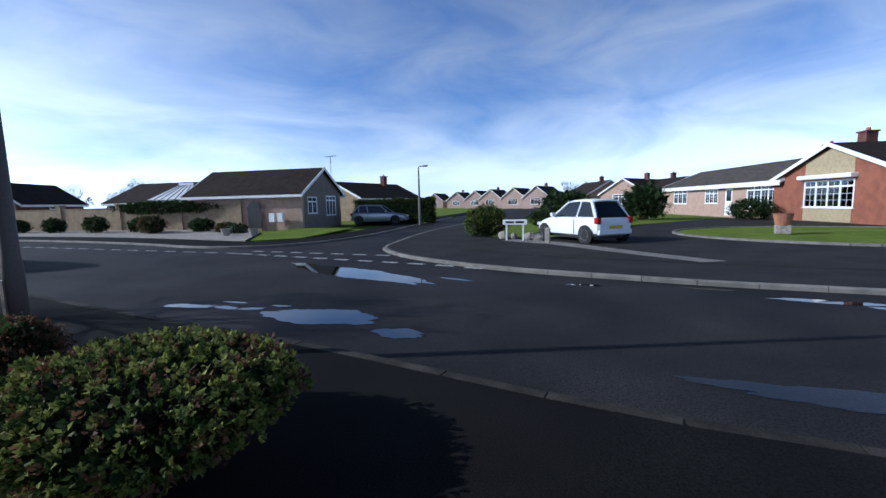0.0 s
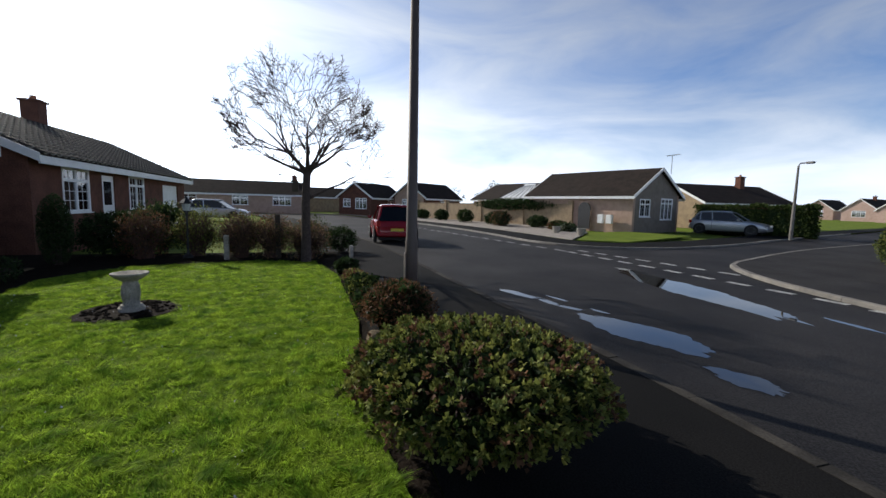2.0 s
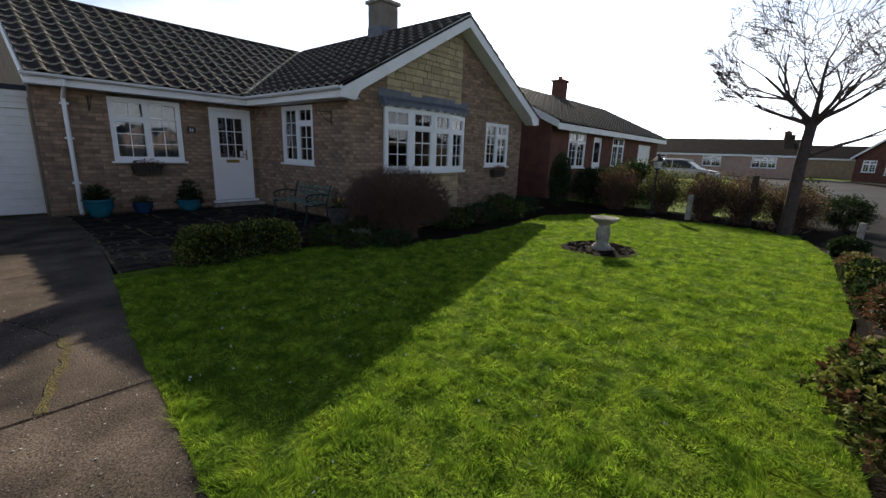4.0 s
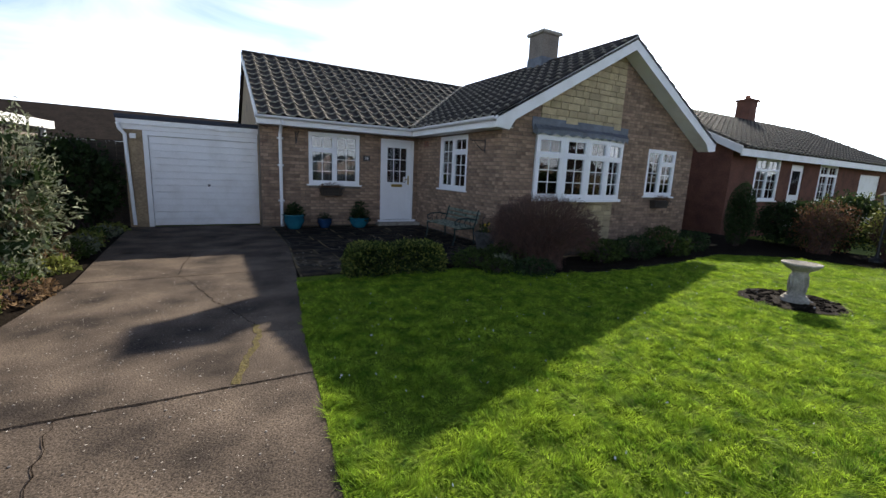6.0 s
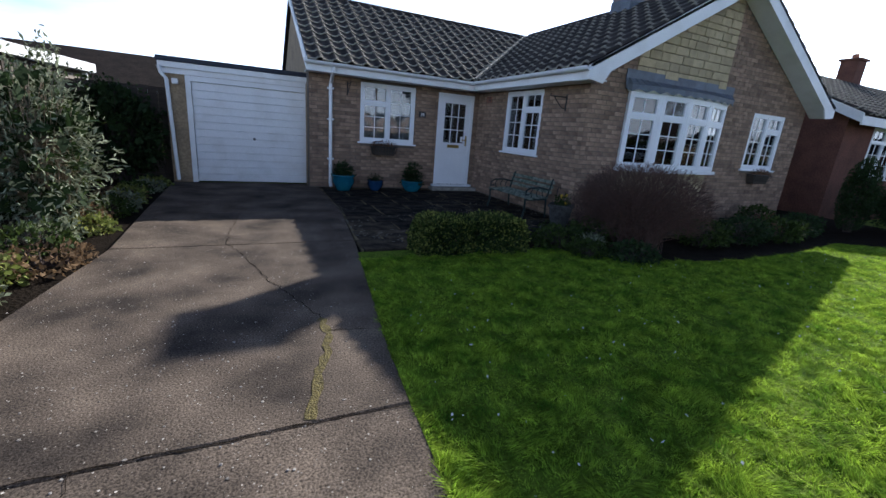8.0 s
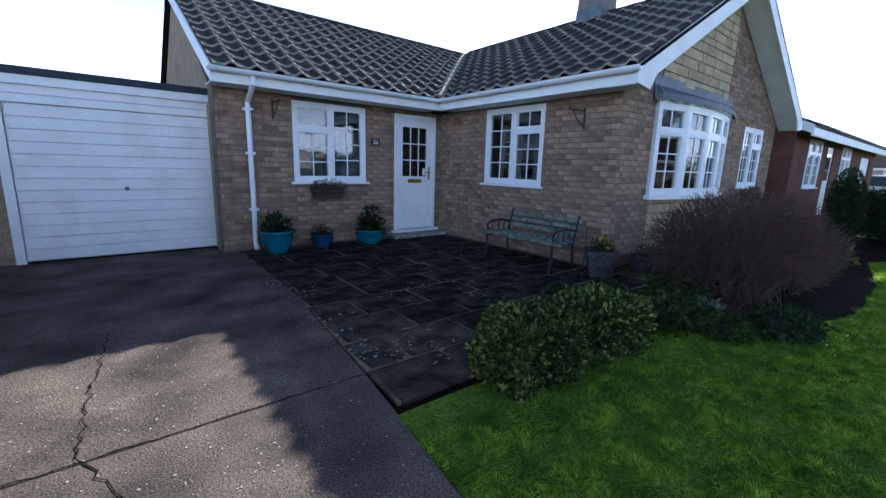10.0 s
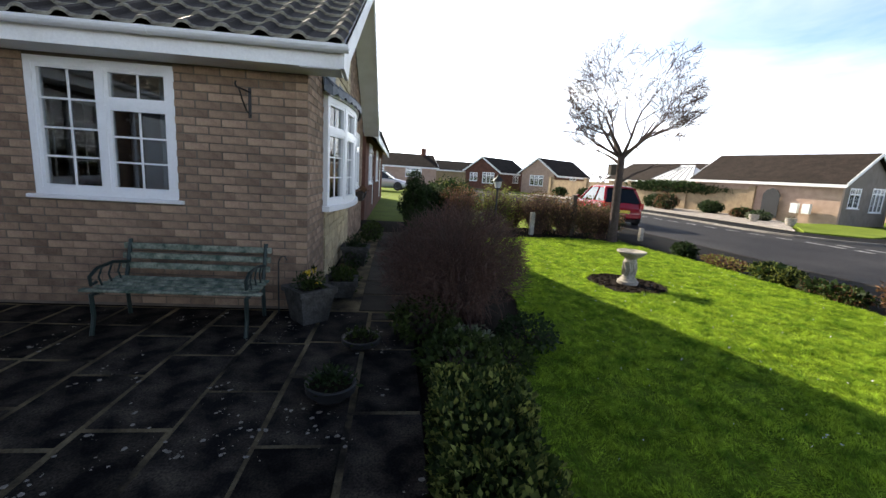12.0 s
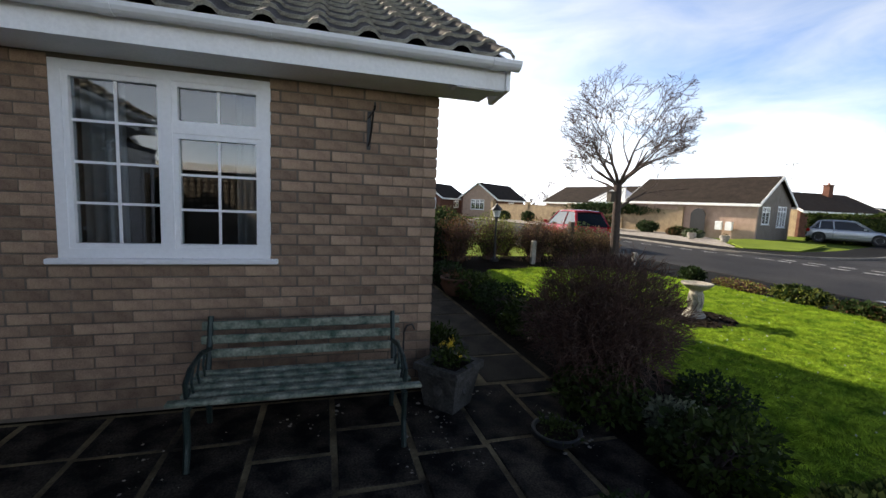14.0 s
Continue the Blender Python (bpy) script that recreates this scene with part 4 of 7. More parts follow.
# broken white lines
def dash(cx, cy, length, wide, turn):
    c, q = math.cos(radians(turn)), math.sin(radians(turn))
    s = Shape()
    p = [(-length / 2, -wide / 2), (length / 2, -wide / 2), (length / 2, wide / 2), (-length / 2, wide / 2)]
    s.add([(cx + c * x - q * y, cy + q * x + c * y, ROAD_Z + 0.003) for x, y in p], [(0, 1, 2, 3)])
    return s


marks = thing("road_marking", pose(-8, 9, ROAD_Z), "worn broken white lines at the junction", "road marking", "", "structure")
for k in range(15):
    x = -28.0 + k * 1.05
    part("dash", dash(x, 8.05 + (x + 22) * 0.145, 0.62, 0.13, 8), M_PAINT, marks)
for k in range(11):
    x = -12.6 + k * 0.86
    part("dash", dash(x, 9.42 + 0.02 * (x + 9) - max(0, x + 5) * 0.12, 0.5, 0.18, 2), M_PAINT, marks)
for k in range(7):
    x = -12.9 + k * 0.86
    part("dash", dash(x, 10.05 + 0.12 * (x + 12.9), 0.5, 0.17, 6), M_PAINT, marks)

# far side gardens
setting("driveway_far", sheet([(-9.0, 15.2), (-6.6, 12.6), (-2.7, 11.4), (3.0, 11.4), (12, 13.0), (16, 15), (12, 28), (4, 37), (-1, 31), (-2.6, 19.5), (-5.4, 16.4), (-9.2, 18.6)], PAVE_Z + 0.012), M_TARMAC, "dark tarmac forecourt of the house opposite")
setting("lawn_oval", sheet([(6.2 + 6.0 * math.cos(a), 20.8 + 4.3 * math.sin(a)) for a in [2 * math.pi * i / 40 for i in range(40)]], PAVE_Z + 0.05, 0.07), M_FARGRASS, "oval front lawn with a pale stone edge")
s = Shape()
for i in range(60):
    a = 2 * math.pi * i / 60
    s.box(-0.3, 0.3, -0.06, 0.06, PAVE_Z, PAVE_Z + 0.09, m=pose(6.2 + 6.08 * math.cos(a), 20.8 + 4.38 * math.sin(a), 0, 0, 0, math.degrees(math.atan2(4.3 * math.cos(a), -6.0 * math.sin(a)))))
tagged(part("lawn_edging", s, M_KERB), "pale stone edging round the oval lawn", "edging", "", "structure")
setting("lawn_far", sheet([(-3.2, 24), (-0.6, 29), (3.4, 36.8), (-2.6, 49), (-10, 46)], PAVE_Z + 0.03, 0.05), M_FARGRASS, "front lawn of the house opposite")
setting("lawn_corner", sheet([(-16.3, 16.5), (-15.2, 14.0), (-16.5, 12.3), (-21.5, 16.9), (-22.4, 20.5), (-18.6, 21.5)], PAVE_Z + 0.02, 0.05), M_FARGRASS, "small lawn beside the grey gabled house")
setting("gravel_bed", sheet([(-17, 12.4), (-22, 12.2), (-30, 11.3), (-44, 8.7), (-46, 12.5), (-26, 19.1), (-21.8, 16.8)], PAVE_Z + 0.01, 0.05), M_GRAVEL, "pale gravel garden along the wall")
setting("gravel_strip", sheet([(-5.6, 15.3), (-3.6, 14.6), (-1.0, 12.7), (0.8, 11.5), (1.3, 11.9), (-0.6, 13.2), (-3.2, 15.3), (-5.4, 16.1)], PAVE_Z + 0.018), M_KERB, "pale worn strip beside the forecourt")

# ---- plants ----
rng = np.random.default_rng(5)


def mesh_np(name, verts, faces):
    me = bpy.data.meshes.new(name)
    n, k = faces.shape
    me.vertices.add(len(verts))
    me.vertices.foreach_set("co", np.ascontiguousarray(verts, dtype=np.float32).ravel())
    me.loops.add(n * k)
    me.loops.foreach_set("vertex_index", np.ascontiguousarray(faces, dtype=np.int32).ravel())
    me.polygons.add(n)
    me.polygons.foreach_set("loop_start", np.arange(0, n * k, k, dtype=np.int32))
    me.update(calc_edges=True)
    me.validate()
    return me


def unit(a):
    return a / np.maximum(np.linalg.norm(a, axis=-1, keepdims=True), 1e-9)


def leaves(points, outward, size, aspect=0.55, spread=0.9):
    """Small folded leaves at points, turned mostly along outward."""
    n = len(points)
    a = unit(outward + rng.normal(0, spread, (n, 3)))
    b = unit(np.cross(a, rng.normal(0, 1, (n, 3))))
    c = np.cross(a, b)
    L = (size * rng.uniform(0.6, 1.3, n))[:, None]
    tip, side = a * L, b * L * aspect * 0.5
    fold = c * L * 0.12
    v = np.stack([points, points + tip * 0.5 + side + fold, points + tip, points + tip * 0.5 - side + fold], 1).reshape(-1, 3)
    f = np.arange(n * 4).reshape(n, 4)
    return v, f


def blob_points(n, radii, lump=0.18, freq=2.2, seed=0.0, shell=0.35, flat=-0.85):
    """Points in the outer shell of a lumpy bush, centre at the origin."""
    d = unit(rng.normal(0, 1, (n * 2, 3)))
    d = d[d[:, 2] > flat][:n]
    k = np.array([1 + lump * (noise.noise((x * freq + seed, y * freq, z * freq)) + 0.6 * noise.noise((x * freq * 2.7, y * freq * 2.7 + seed, z * freq * 2.7))) for x, y, z in d])
    r = k * (1 - shell * rng.random(len(d)) ** 1.6)
    return d * r[:, None] * np.array(radii), d


def tubes_np(paths, radii, sides=3):
    """Many thin tubes at once: paths (n, k, 3), radii (n, k)."""
    n, k, _ = paths.shape
    d = np.empty_like(paths)
    d[:, 1:-1] = paths[:, 2:] - paths[:, :-2]
    d[:, 0], d[:, -1] = paths[:, 1] - paths[:, 0], paths[:, -1] - paths[:, -2]
    d = unit(d)
    ref = np.tile(np.array([0.31, 0.77, 0.55]), (n, k, 1))
    a = unit(np.cross(d, ref))
    b = np.cross(d, a)
    ang = 2 * np.pi * np.arange(sides) / sides
    ring = paths[:, :, None] + radii[:, :, None, None] * (a[:, :, None] * np.cos(ang)[:, None] + b[:, :, None] * np.sin(ang)[:, None])
    idx = np.arange(n * k * sides).reshape(n, k, sides)
    f = np.stack([idx[:, :-1], np.roll(idx, -1, 2)[:, :-1], np.roll(idx, -1, 2)[:, 1:], idx[:, 1:]], -1).reshape(-1, 4)
    return ring.reshape(-1, 3), f


def join_np(items):
    vs, fs, k = [], [], 0
    for v, f in items:
        vs.append(v)
        fs.append(f + k)
        k += len(v)
    return np.concatenate(vs), np.concatenate(fs)


def twig_fan(n, base_r, radii, height0=0.0, thick=0.006, curl=0.15, lean=1.0):
    """Bare stems that rise from a base and fan out into a rounded crown."""
    d, k = blob_points(n, radii, 0.16, 2.0, 3.0, 0.5, -0.25)[0], 5
    n = len(d)
    start = np.concatenate([rng.normal(0, base_r, (n, 2)), np.zeros((n, 1))], 1)
    end = d + np.array([0, 0, height0])
    t = np.linspace(0, 1, k)[None, :, None]
    mid = start * 0.5 + end * np.array([0.35, 0.35, 0.55]) * lean
    p = (1 - t) ** 2 * start[:, None] + 2 * t * (1 - t) * mid[:, None] + t ** 2 * end[:, None]
    p[:, 1:] += rng.normal(0, curl * 0.15, (n, k - 1, 3))
    r = thick * np.linspace(1, 0.3, k)[None] * rng.uniform(0.6, 1.4, (n, 1))
    return p, r


def bush(name, m, radii, n, leaf, material, label, category="shrub", lump=0.18, stems=40, aspect=0.55, second=None, share=0.0, stem_mat=None, core=None, spread=0.9, freq=2.2, group="", shell=0.35):
    """A leafy shrub: stems, and a crown of leaves with an uneven outline."""
    b = thing(name, m, label, category, group)
    h = radii[2]
    p, d = blob_points(n, radii, lump, freq, float(n % 17), shell)
    p[:, 2] += h * 0.92
    keep = p[:, 2] > 0.02
    p, d = p[keep], d[keep]
    k = int(len(p) * (1 - share))
    part("crown", mesh_np("crown", *leaves(p[:k], d[:k], leaf, aspect, spread)), material, b, local=True)
    if share:
        part("crown", mesh_np("crown", *leaves(p[k:], d[k:], leaf, aspect, spread)), second, b, local=True)
    tp, tr = twig_fan(stems, radii[0] * 0.12, [r * 0.9 for r in radii], h * 0.92, 0.012)
    part("stem", mesh_np("stem", *tubes_np(tp, tr, 4)), stem_mat or M_BARK, b, local=True)
    # dark leaves in the middle put the crown's inner shade into colour
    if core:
        part("inner_growth", inner(core, radii, leaf), M_DARK_LEAF_AND_SHADE, b, local=True)
    return b


# larger leaves within the crown, coloured dark as its inner shade
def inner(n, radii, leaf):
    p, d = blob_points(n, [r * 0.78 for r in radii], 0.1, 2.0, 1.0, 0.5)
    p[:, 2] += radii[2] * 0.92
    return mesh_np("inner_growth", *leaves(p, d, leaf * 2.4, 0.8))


M_STRAW = mat("pale_straw_stem", (0.26, 0.20, 0.13), 0.85, 5, 0.3, 0.2, 60, second=(0.16, 0.12, 0.08), pieces="island")
M_LEAF_TAN = mat("dry_tan_leaf", (0.22, 0.14, 0.075), 0.7, 4, 0.3, 0.0, 40, second=(0.13, 0.085, 0.05), pieces="island", piece_vary=0.45, spec=0.1, through_light=0.3)
# round evergreen by the kerb
rb = thing("shrub", pose(-2.36, 1.52, -0.03), "rounded evergreen shrub with yellow-green leaf rosettes beside the pavement", "shrub")
RB = np.array((0.86, 0.80, 0.30))


def boxy(p):
    """A broad dome on a short open stem: the lower half draws in and lies flat."""
    q = p / RB
    p = p * (np.linalg.norm(q, axis=1) / (np.abs(q) ** 2.3).sum(1) ** (1 / 2.3))[:, None]
    low = np.clip(-p[:, 2:3] / RB[2], 0, 1)
    return p * np.concatenate([1 - 0.3 * low, 1 - 0.3 * low, 1 - 0.1 * low], 1) + np.array((0, 0, 0.38))


def rosettes(n, count, size, shell, name, material):
    """Tufts of small leaves that open outwards from the twig ends."""
    p, d = blob_points(n, RB, 0.11, 4.0, 2.0, shell)
    p = boxy(p)
    ok = p[:, 2] > 0.02
    p, d = np.repeat(p[ok], count, 0), np.repeat(d[ok], count, 0)
    a = unit(d + np.array((0, 0, 0.5)))
    p = p + rng.normal(0, size * 0.22, p.shape)
    part(name, mesh_np(name, *leaves(p, a, size, 0.6, 0.75)), material, rb, local=True)


rosettes(1350, 9, 0.036, 0.12, "crown", M_LEAF_LIGHT)
rosettes(650, 8, 0.034, 0.22, "crown", M_LEAF)
rosettes(420, 8, 0.036, 0.16, "crown", M_LEAF_BROWN)
tp, tr = twig_fan(220, 0.07, RB * 0.9, 0.38, 0.014)
part("stem", mesh_np("stem", *tubes_np(tp, tr, 4)), M_BARK, rb, local=True)
# dark leaves behind the rosettes paint the shade in their gaps
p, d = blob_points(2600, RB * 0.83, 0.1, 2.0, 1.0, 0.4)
part("inner_growth", mesh_np("inner_growth", *leaves(boxy(p), d, 0.07, 0.8)), M_DARK_LEAF_AND_SHADE, rb, local=True)
bush("shrub", pose(-4.75, 1.5, -0.03), (0.52, 0.42, 0.30), 4200, 0.05, M_LEAF_BROWN, "clipped russet brown shrub at the lawn edge", stems=160, aspect=0.3, core=900, stem_mat=M_TWIG)
bush("shrub", pose(-5.8, 1.3, -0.03), (0.55, 0.26, 0.12), 1500, 0.045, M_LEAF, "low green shrub at the lawn edge", stems=50, core=300, second=M_LEAF_BROWN, share=0.3)
bush("shrub", pose(-6.8, 1.3, -0.03), (0.5, 0.26, 0.16), 1700, 0.05, M_LEAF_LIGHT, "low leafy green shrub at the lawn edge", stems=50, core=300, second=M_LEAF, share=0.4)
bush("shrub", pose(-7.9, 1.28, -0.03), (0.6, 0.22, 0.11), 1300, 0.045, M_LEAF_BROWN, "low straggly plants at the lawn edge", stems=60, second=M_LEAF_LIGHT, share=0.35)
bush("shrub", pose(-9.0, 1.2, -0.03), (0.3, 0.26, 0.16), 900, 0.045, M_DARK_LEAF_AND_SHADE, "small dark shrub at the lawn edge", stems=30, core=300)
# edging stones
for i, (x, y, r) in enumerate([(-4.2, 1.14, 0.11), (-3.62, 1.0, 0.15), (-3.0, 0.93, 0.145)]):
    bm = bmesh.new()
    bmesh.ops.create_icosphere(bm, subdivisions=2, radius=r)
    for v in bm.verts:
        q = v.co.normalized()
        k = 0.75 / max(abs(q.x), abs(q.y), abs(q.z)) * 0.55 + 0.45
        v.co *= k * (1 + 0.4 * noise.noise(v.co * 9 + Vector((i * 5.0, 0, 0))))
        v.co.z *= 0.85 if i < 2 else 0.5
    me = bpy.data.meshes.new("rock")
    bm.to_mesh(me)
    bm.free()
    ob = part("rock", me, M_ROCK)
    ob.location = (x, y, r * 0.45)
    tagged(ob, "rough tan edging stone beside the lawn", "rock", "edging stones")

# big bare twiggy shrub by the gable
sh = thing("bare_shrub", pose(-4.52, -4.62, -0.03, 0, 0, -42), "dense leafless shrub with dark reddish-brown twigs by the gable", "shrub")
p, r = twig_fan(1500, 0.13, (0.86, 0.62, 0.54), 0.6, 0.006, 0.2)
part("stem", mesh_np("stem", *tubes_np(p, r)), M_TWIG, sh, local=True)
q, _ = blob_points(5200, (0.86, 0.62, 0.54), 0.14, 2.4, 7.0, 0.3, -0.6)
q[:, 2] += 0.6
q = q[q[:, 2] > 0.12]
e = q + unit(q - np.array([0, 0, 0.3]) + rng.normal(0, 0.5, q.shape)) * rng.uniform(0.05, 0.14, (len(q), 1))
part("twig", mesh_np("twig", *tubes_np(np.stack([q, (q + e) / 2 + rng.normal(0, 0.008, q.shape), e], 1), np.tile([0.0034, 0.0028, 0.0012], (len(q), 1)))), M_TWIG, sh, local=True)

# clipped box hedge along the patio
hd = thing("box_hedge", pose(-2.0, -4.82, -0.03, 0, 0, -3), "low clipped evergreen hedge between patio and lawn", "hedge")
n = 11000
u = rng.uniform(-1, 1, (n, 3))
face = rng.integers(0, 5, n)
for axis, sign, code in ((0, 1, 0), (0, -1, 1), (1, 1, 2), (1, -1, 3), (2, 1, 4)):
    sel = face == code
    u[sel, axis] = sign * (1 - 0.25 * rng.random(sel.sum()) ** 1.5)
u = np.sign(u) * np.abs(u) ** 0.92


def hedge_place(a):
    """Two clipped lumps grown together, a little uneven on top."""
    k = np.array([1 + 0.16 * noise.noise((x * 3.2, y * 2, z * 2)) + 0.09 * noise.noise((x * 9, y * 5, z * 5)) for x, y, z in a])
    k -= 0.16 * np.exp(-((a[:, 0] - 0.05) / 0.13) ** 2)
    r = np.stack([0.70 + 0 * k, 0.225 * k, 0.215 * k], 1)
    corner = 1 - 0.12 * np.clip(np.abs(a[:, 0]) - 0.6, 0, 1) * np.clip(a[:, 2], 0, 1) * 2.5
    return a * r * corner[:, None] + np.array([0, 0, 0.23])


p = hedge_place(u)
k = n * 3 // 5
part("crown", mesh_np("crown", *leaves(p[:k], unit(u[:k]) + np.array((0, 0, 0.4)), 0.036, 0.62)), M_LEAF, hd, local=True)
part("crown", mesh_np("crown", *leaves(p[k:], unit(u[k:]) + np.array((0, 0, 0.6)), 0.038, 0.6)), M_LEAF_LIGHT, hd, local=True)
# dark leaves inside the hedge, painting the shade between the outer ones
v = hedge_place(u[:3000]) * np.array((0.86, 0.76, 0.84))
part("inner_growth", mesh_np("inner_growth", *leaves(v, unit(u[:3000]), 0.075, 0.8)), M_DARK_LEAF_AND_SHADE, hd, local=True)

# lower plants in the bed between hedge, shrub and path
for i, (x, y, rx, ry, h, n, mm, lf) in enumerate([(-3.3, -4.75, 0.35, 0.3, 0.16, 900, M_LEAF, 0.06), (-3.7, -4.6, 0.2, 0.2, 0.12, 500, M_LEAF_SILVER, 0.05), (-3.45, -4.35, 0.26, 0.2, 0.11, 700, M_LEAF, 0.05), (-3.9, -4.05, 0.3, 0.25, 0.14, 900, M_DARK_LEAF_AND_SHADE, 0.05), (-4.1, -4.95, 0.35, 0.3, 0.18, 900, M_LEAF, 0.06), (-5.9, -4.55, 0.45, 0.35, 0.2, 1000, M_LEAF, 0.07), (-6.8, -4.5, 0.5, 0.35, 0.22, 1200, M_DARK_LEAF_AND_SHADE, 0.06), (-7.9, -4.55, 0.5, 0.35, 0.2, 1000, M_LEAF, 0.08), (-8.9, -4.7, 0.45, 0.3, 0.22, 1000, M_DARK_LEAF_AND_SHADE, 0.06), (-5.5, -5.85, 0.3, 0.16, 0.14, 500, M_LEAF, 0.06), (-6.9, -5.85, 0.35, 0.16, 0.16, 600, M_DARK_LEAF_AND_SHADE, 0.06), (-9.4, -5.75, 0.5, 0.22, 0.2, 800, M_LEAF, 0.06)]):
    bush("bed_plant", pose(x, y, -0.03), (rx, ry, h), n, lf, mm, "low leafy plants in the shaded border" if mm is not M_LEAF_SILVER else "low silvery plant in the shaded border", "plant", stems=25, lump=0.3, spread=1.2)

# silver-leaved shrub and undergrowth beside the drive
bush("silver_shrub", pose(2.36, -6.35, -0.03), (0.5, 0.6, 0.93), 4800, 0.08, M_LEAF_SILVER, "tall silvery-leaved evergreen shrub beside the driveway", stems=420, aspect=0.3, lump=0.45, core=260, freq=2.6, shell=0.6, stem_mat=M_STRAW, second=M_LEAF, share=0.15)
bush("shrub", pose(3.3, -6.9, -0.03), (0.6, 0.85, 0.56), 4200, 0.05, M_LEAF_BROWN, "dark russet twiggy shrub beside the driveway", stems=220, aspect=0.45, lump=0.3, core=500, freq=1.8, shell=0.6, second=M_LEAF, share=0.2, stem_mat=M_TWIG)
bush("shrub", pose(3.2, -3.9, -0.03), (0.6, 0.7, 0.5), 3500, 0.05, M_LEAF_BROWN, "russet and yellow-brown shrub beside the driveway", stems=140, second=M_LEAF_LIGHT, share=0.3, lump=0.3)
gp = random.Random(31)
edge = [(1.95 + gp.uniform(0, 0.35) + max(0, y + 5) * 0.14, y) for y in [-9.6 + 0.42 * k for k in range(19)]]
for i, (x, y) in enumerate(edge + [(2.6, -4.2), (2.6, -5.0), (2.9, -3.0), (2.5, -2.6)]):
    bush("bed_plant", pose(x, y, -0.03), (gp.uniform(0.2, 0.32), gp.uniform(0.25, 0.42), gp.uniform(0.07, 0.15)), 520, 0.06, (M_LEAF_LIGHT, M_LEAF_SILVER, M_LEAF, M_LEAF_TAN)[i % 4], "low green groundcover at the driveway edge", "plant", stems=30, lump=0.35, spread=1.3)

# hedges and shrubs at the far end of the lawn
bush("topiary", pose(-11.0, -4.8, -0.03), (0.3, 0.3, 0.8), 6500, 0.03, M_DARK_LEAF_AND_SHADE, "clipped dark conifer with a rounded top", stems=20, lump=0.05, core=1500, shell=0.12)
bush("shrub", pose(-12.7, -4.3, -0.03), (0.8, 0.9, 0.6), 5000, 0.06, M_DARK_LEAF_AND_SHADE, "dense dark evergreen shrub beside the boundary", stems=40, core=900, lump=0.15)
bush("shrub", pose(-13.6, -3.6, -0.03), (0.9, 1.0, 0.72), 4000, 0.07, M_DARK_LEAF_AND_SHADE, "glossy dark evergreen shrub beside the boundary", stems=40, core=800, lump=0.2, second=M_LEAF_LIGHT, share=0.15)
for i, (x, y, rx, h, n, mm, tw) in enumerate([(-12.0, -3.5, 0.6, 0.55, 2200, M_LEAF_BROWN, 420), (-12.4, -2.4, 0.6, 0.58, 2400, M_LEAF_LIGHT, 400), (-11.9, -1.25, 0.6, 0.55, 1500, M_LEAF_TAN, 520), (-11.8, -0.5, 0.55, 0.48, 2200, M_LEAF_TAN, 460), (-11.4, 0.35, 0.62, 0.45, 2200, M_LEAF_TAN, 520), (-12.6, 0.5, 0.6, 0.48, 2000, M_LEAF, 260), (-13.2, -1.6, 0.7, 0.5, 1600, M_LEAF_LIGHT, 320), (-12.9, -0.6, 0.6, 0.5, 1600, M_LEAF_BROWN, 320)]):
    bush("border_shrub", pose(x, y, -0.03), (rx, rx, h * 1.18), int(n * 1.3), 0.05, mm, "half-bare twiggy border shrub at the end of the lawn", "shrub", stems=tw, lump=0.3, stem_mat=M_TWIG, shell=0.7, second=M_LEAF, share=0.2)
bush("clipped_shrub", pose(-12.9, 1.35, -0.03), (0.6, 0.5, 0.42), 2500, 0.04, M_DARK_LEAF_AND_SHADE, "clipped dark green shrub beside the pavement", stems=30, core=600)


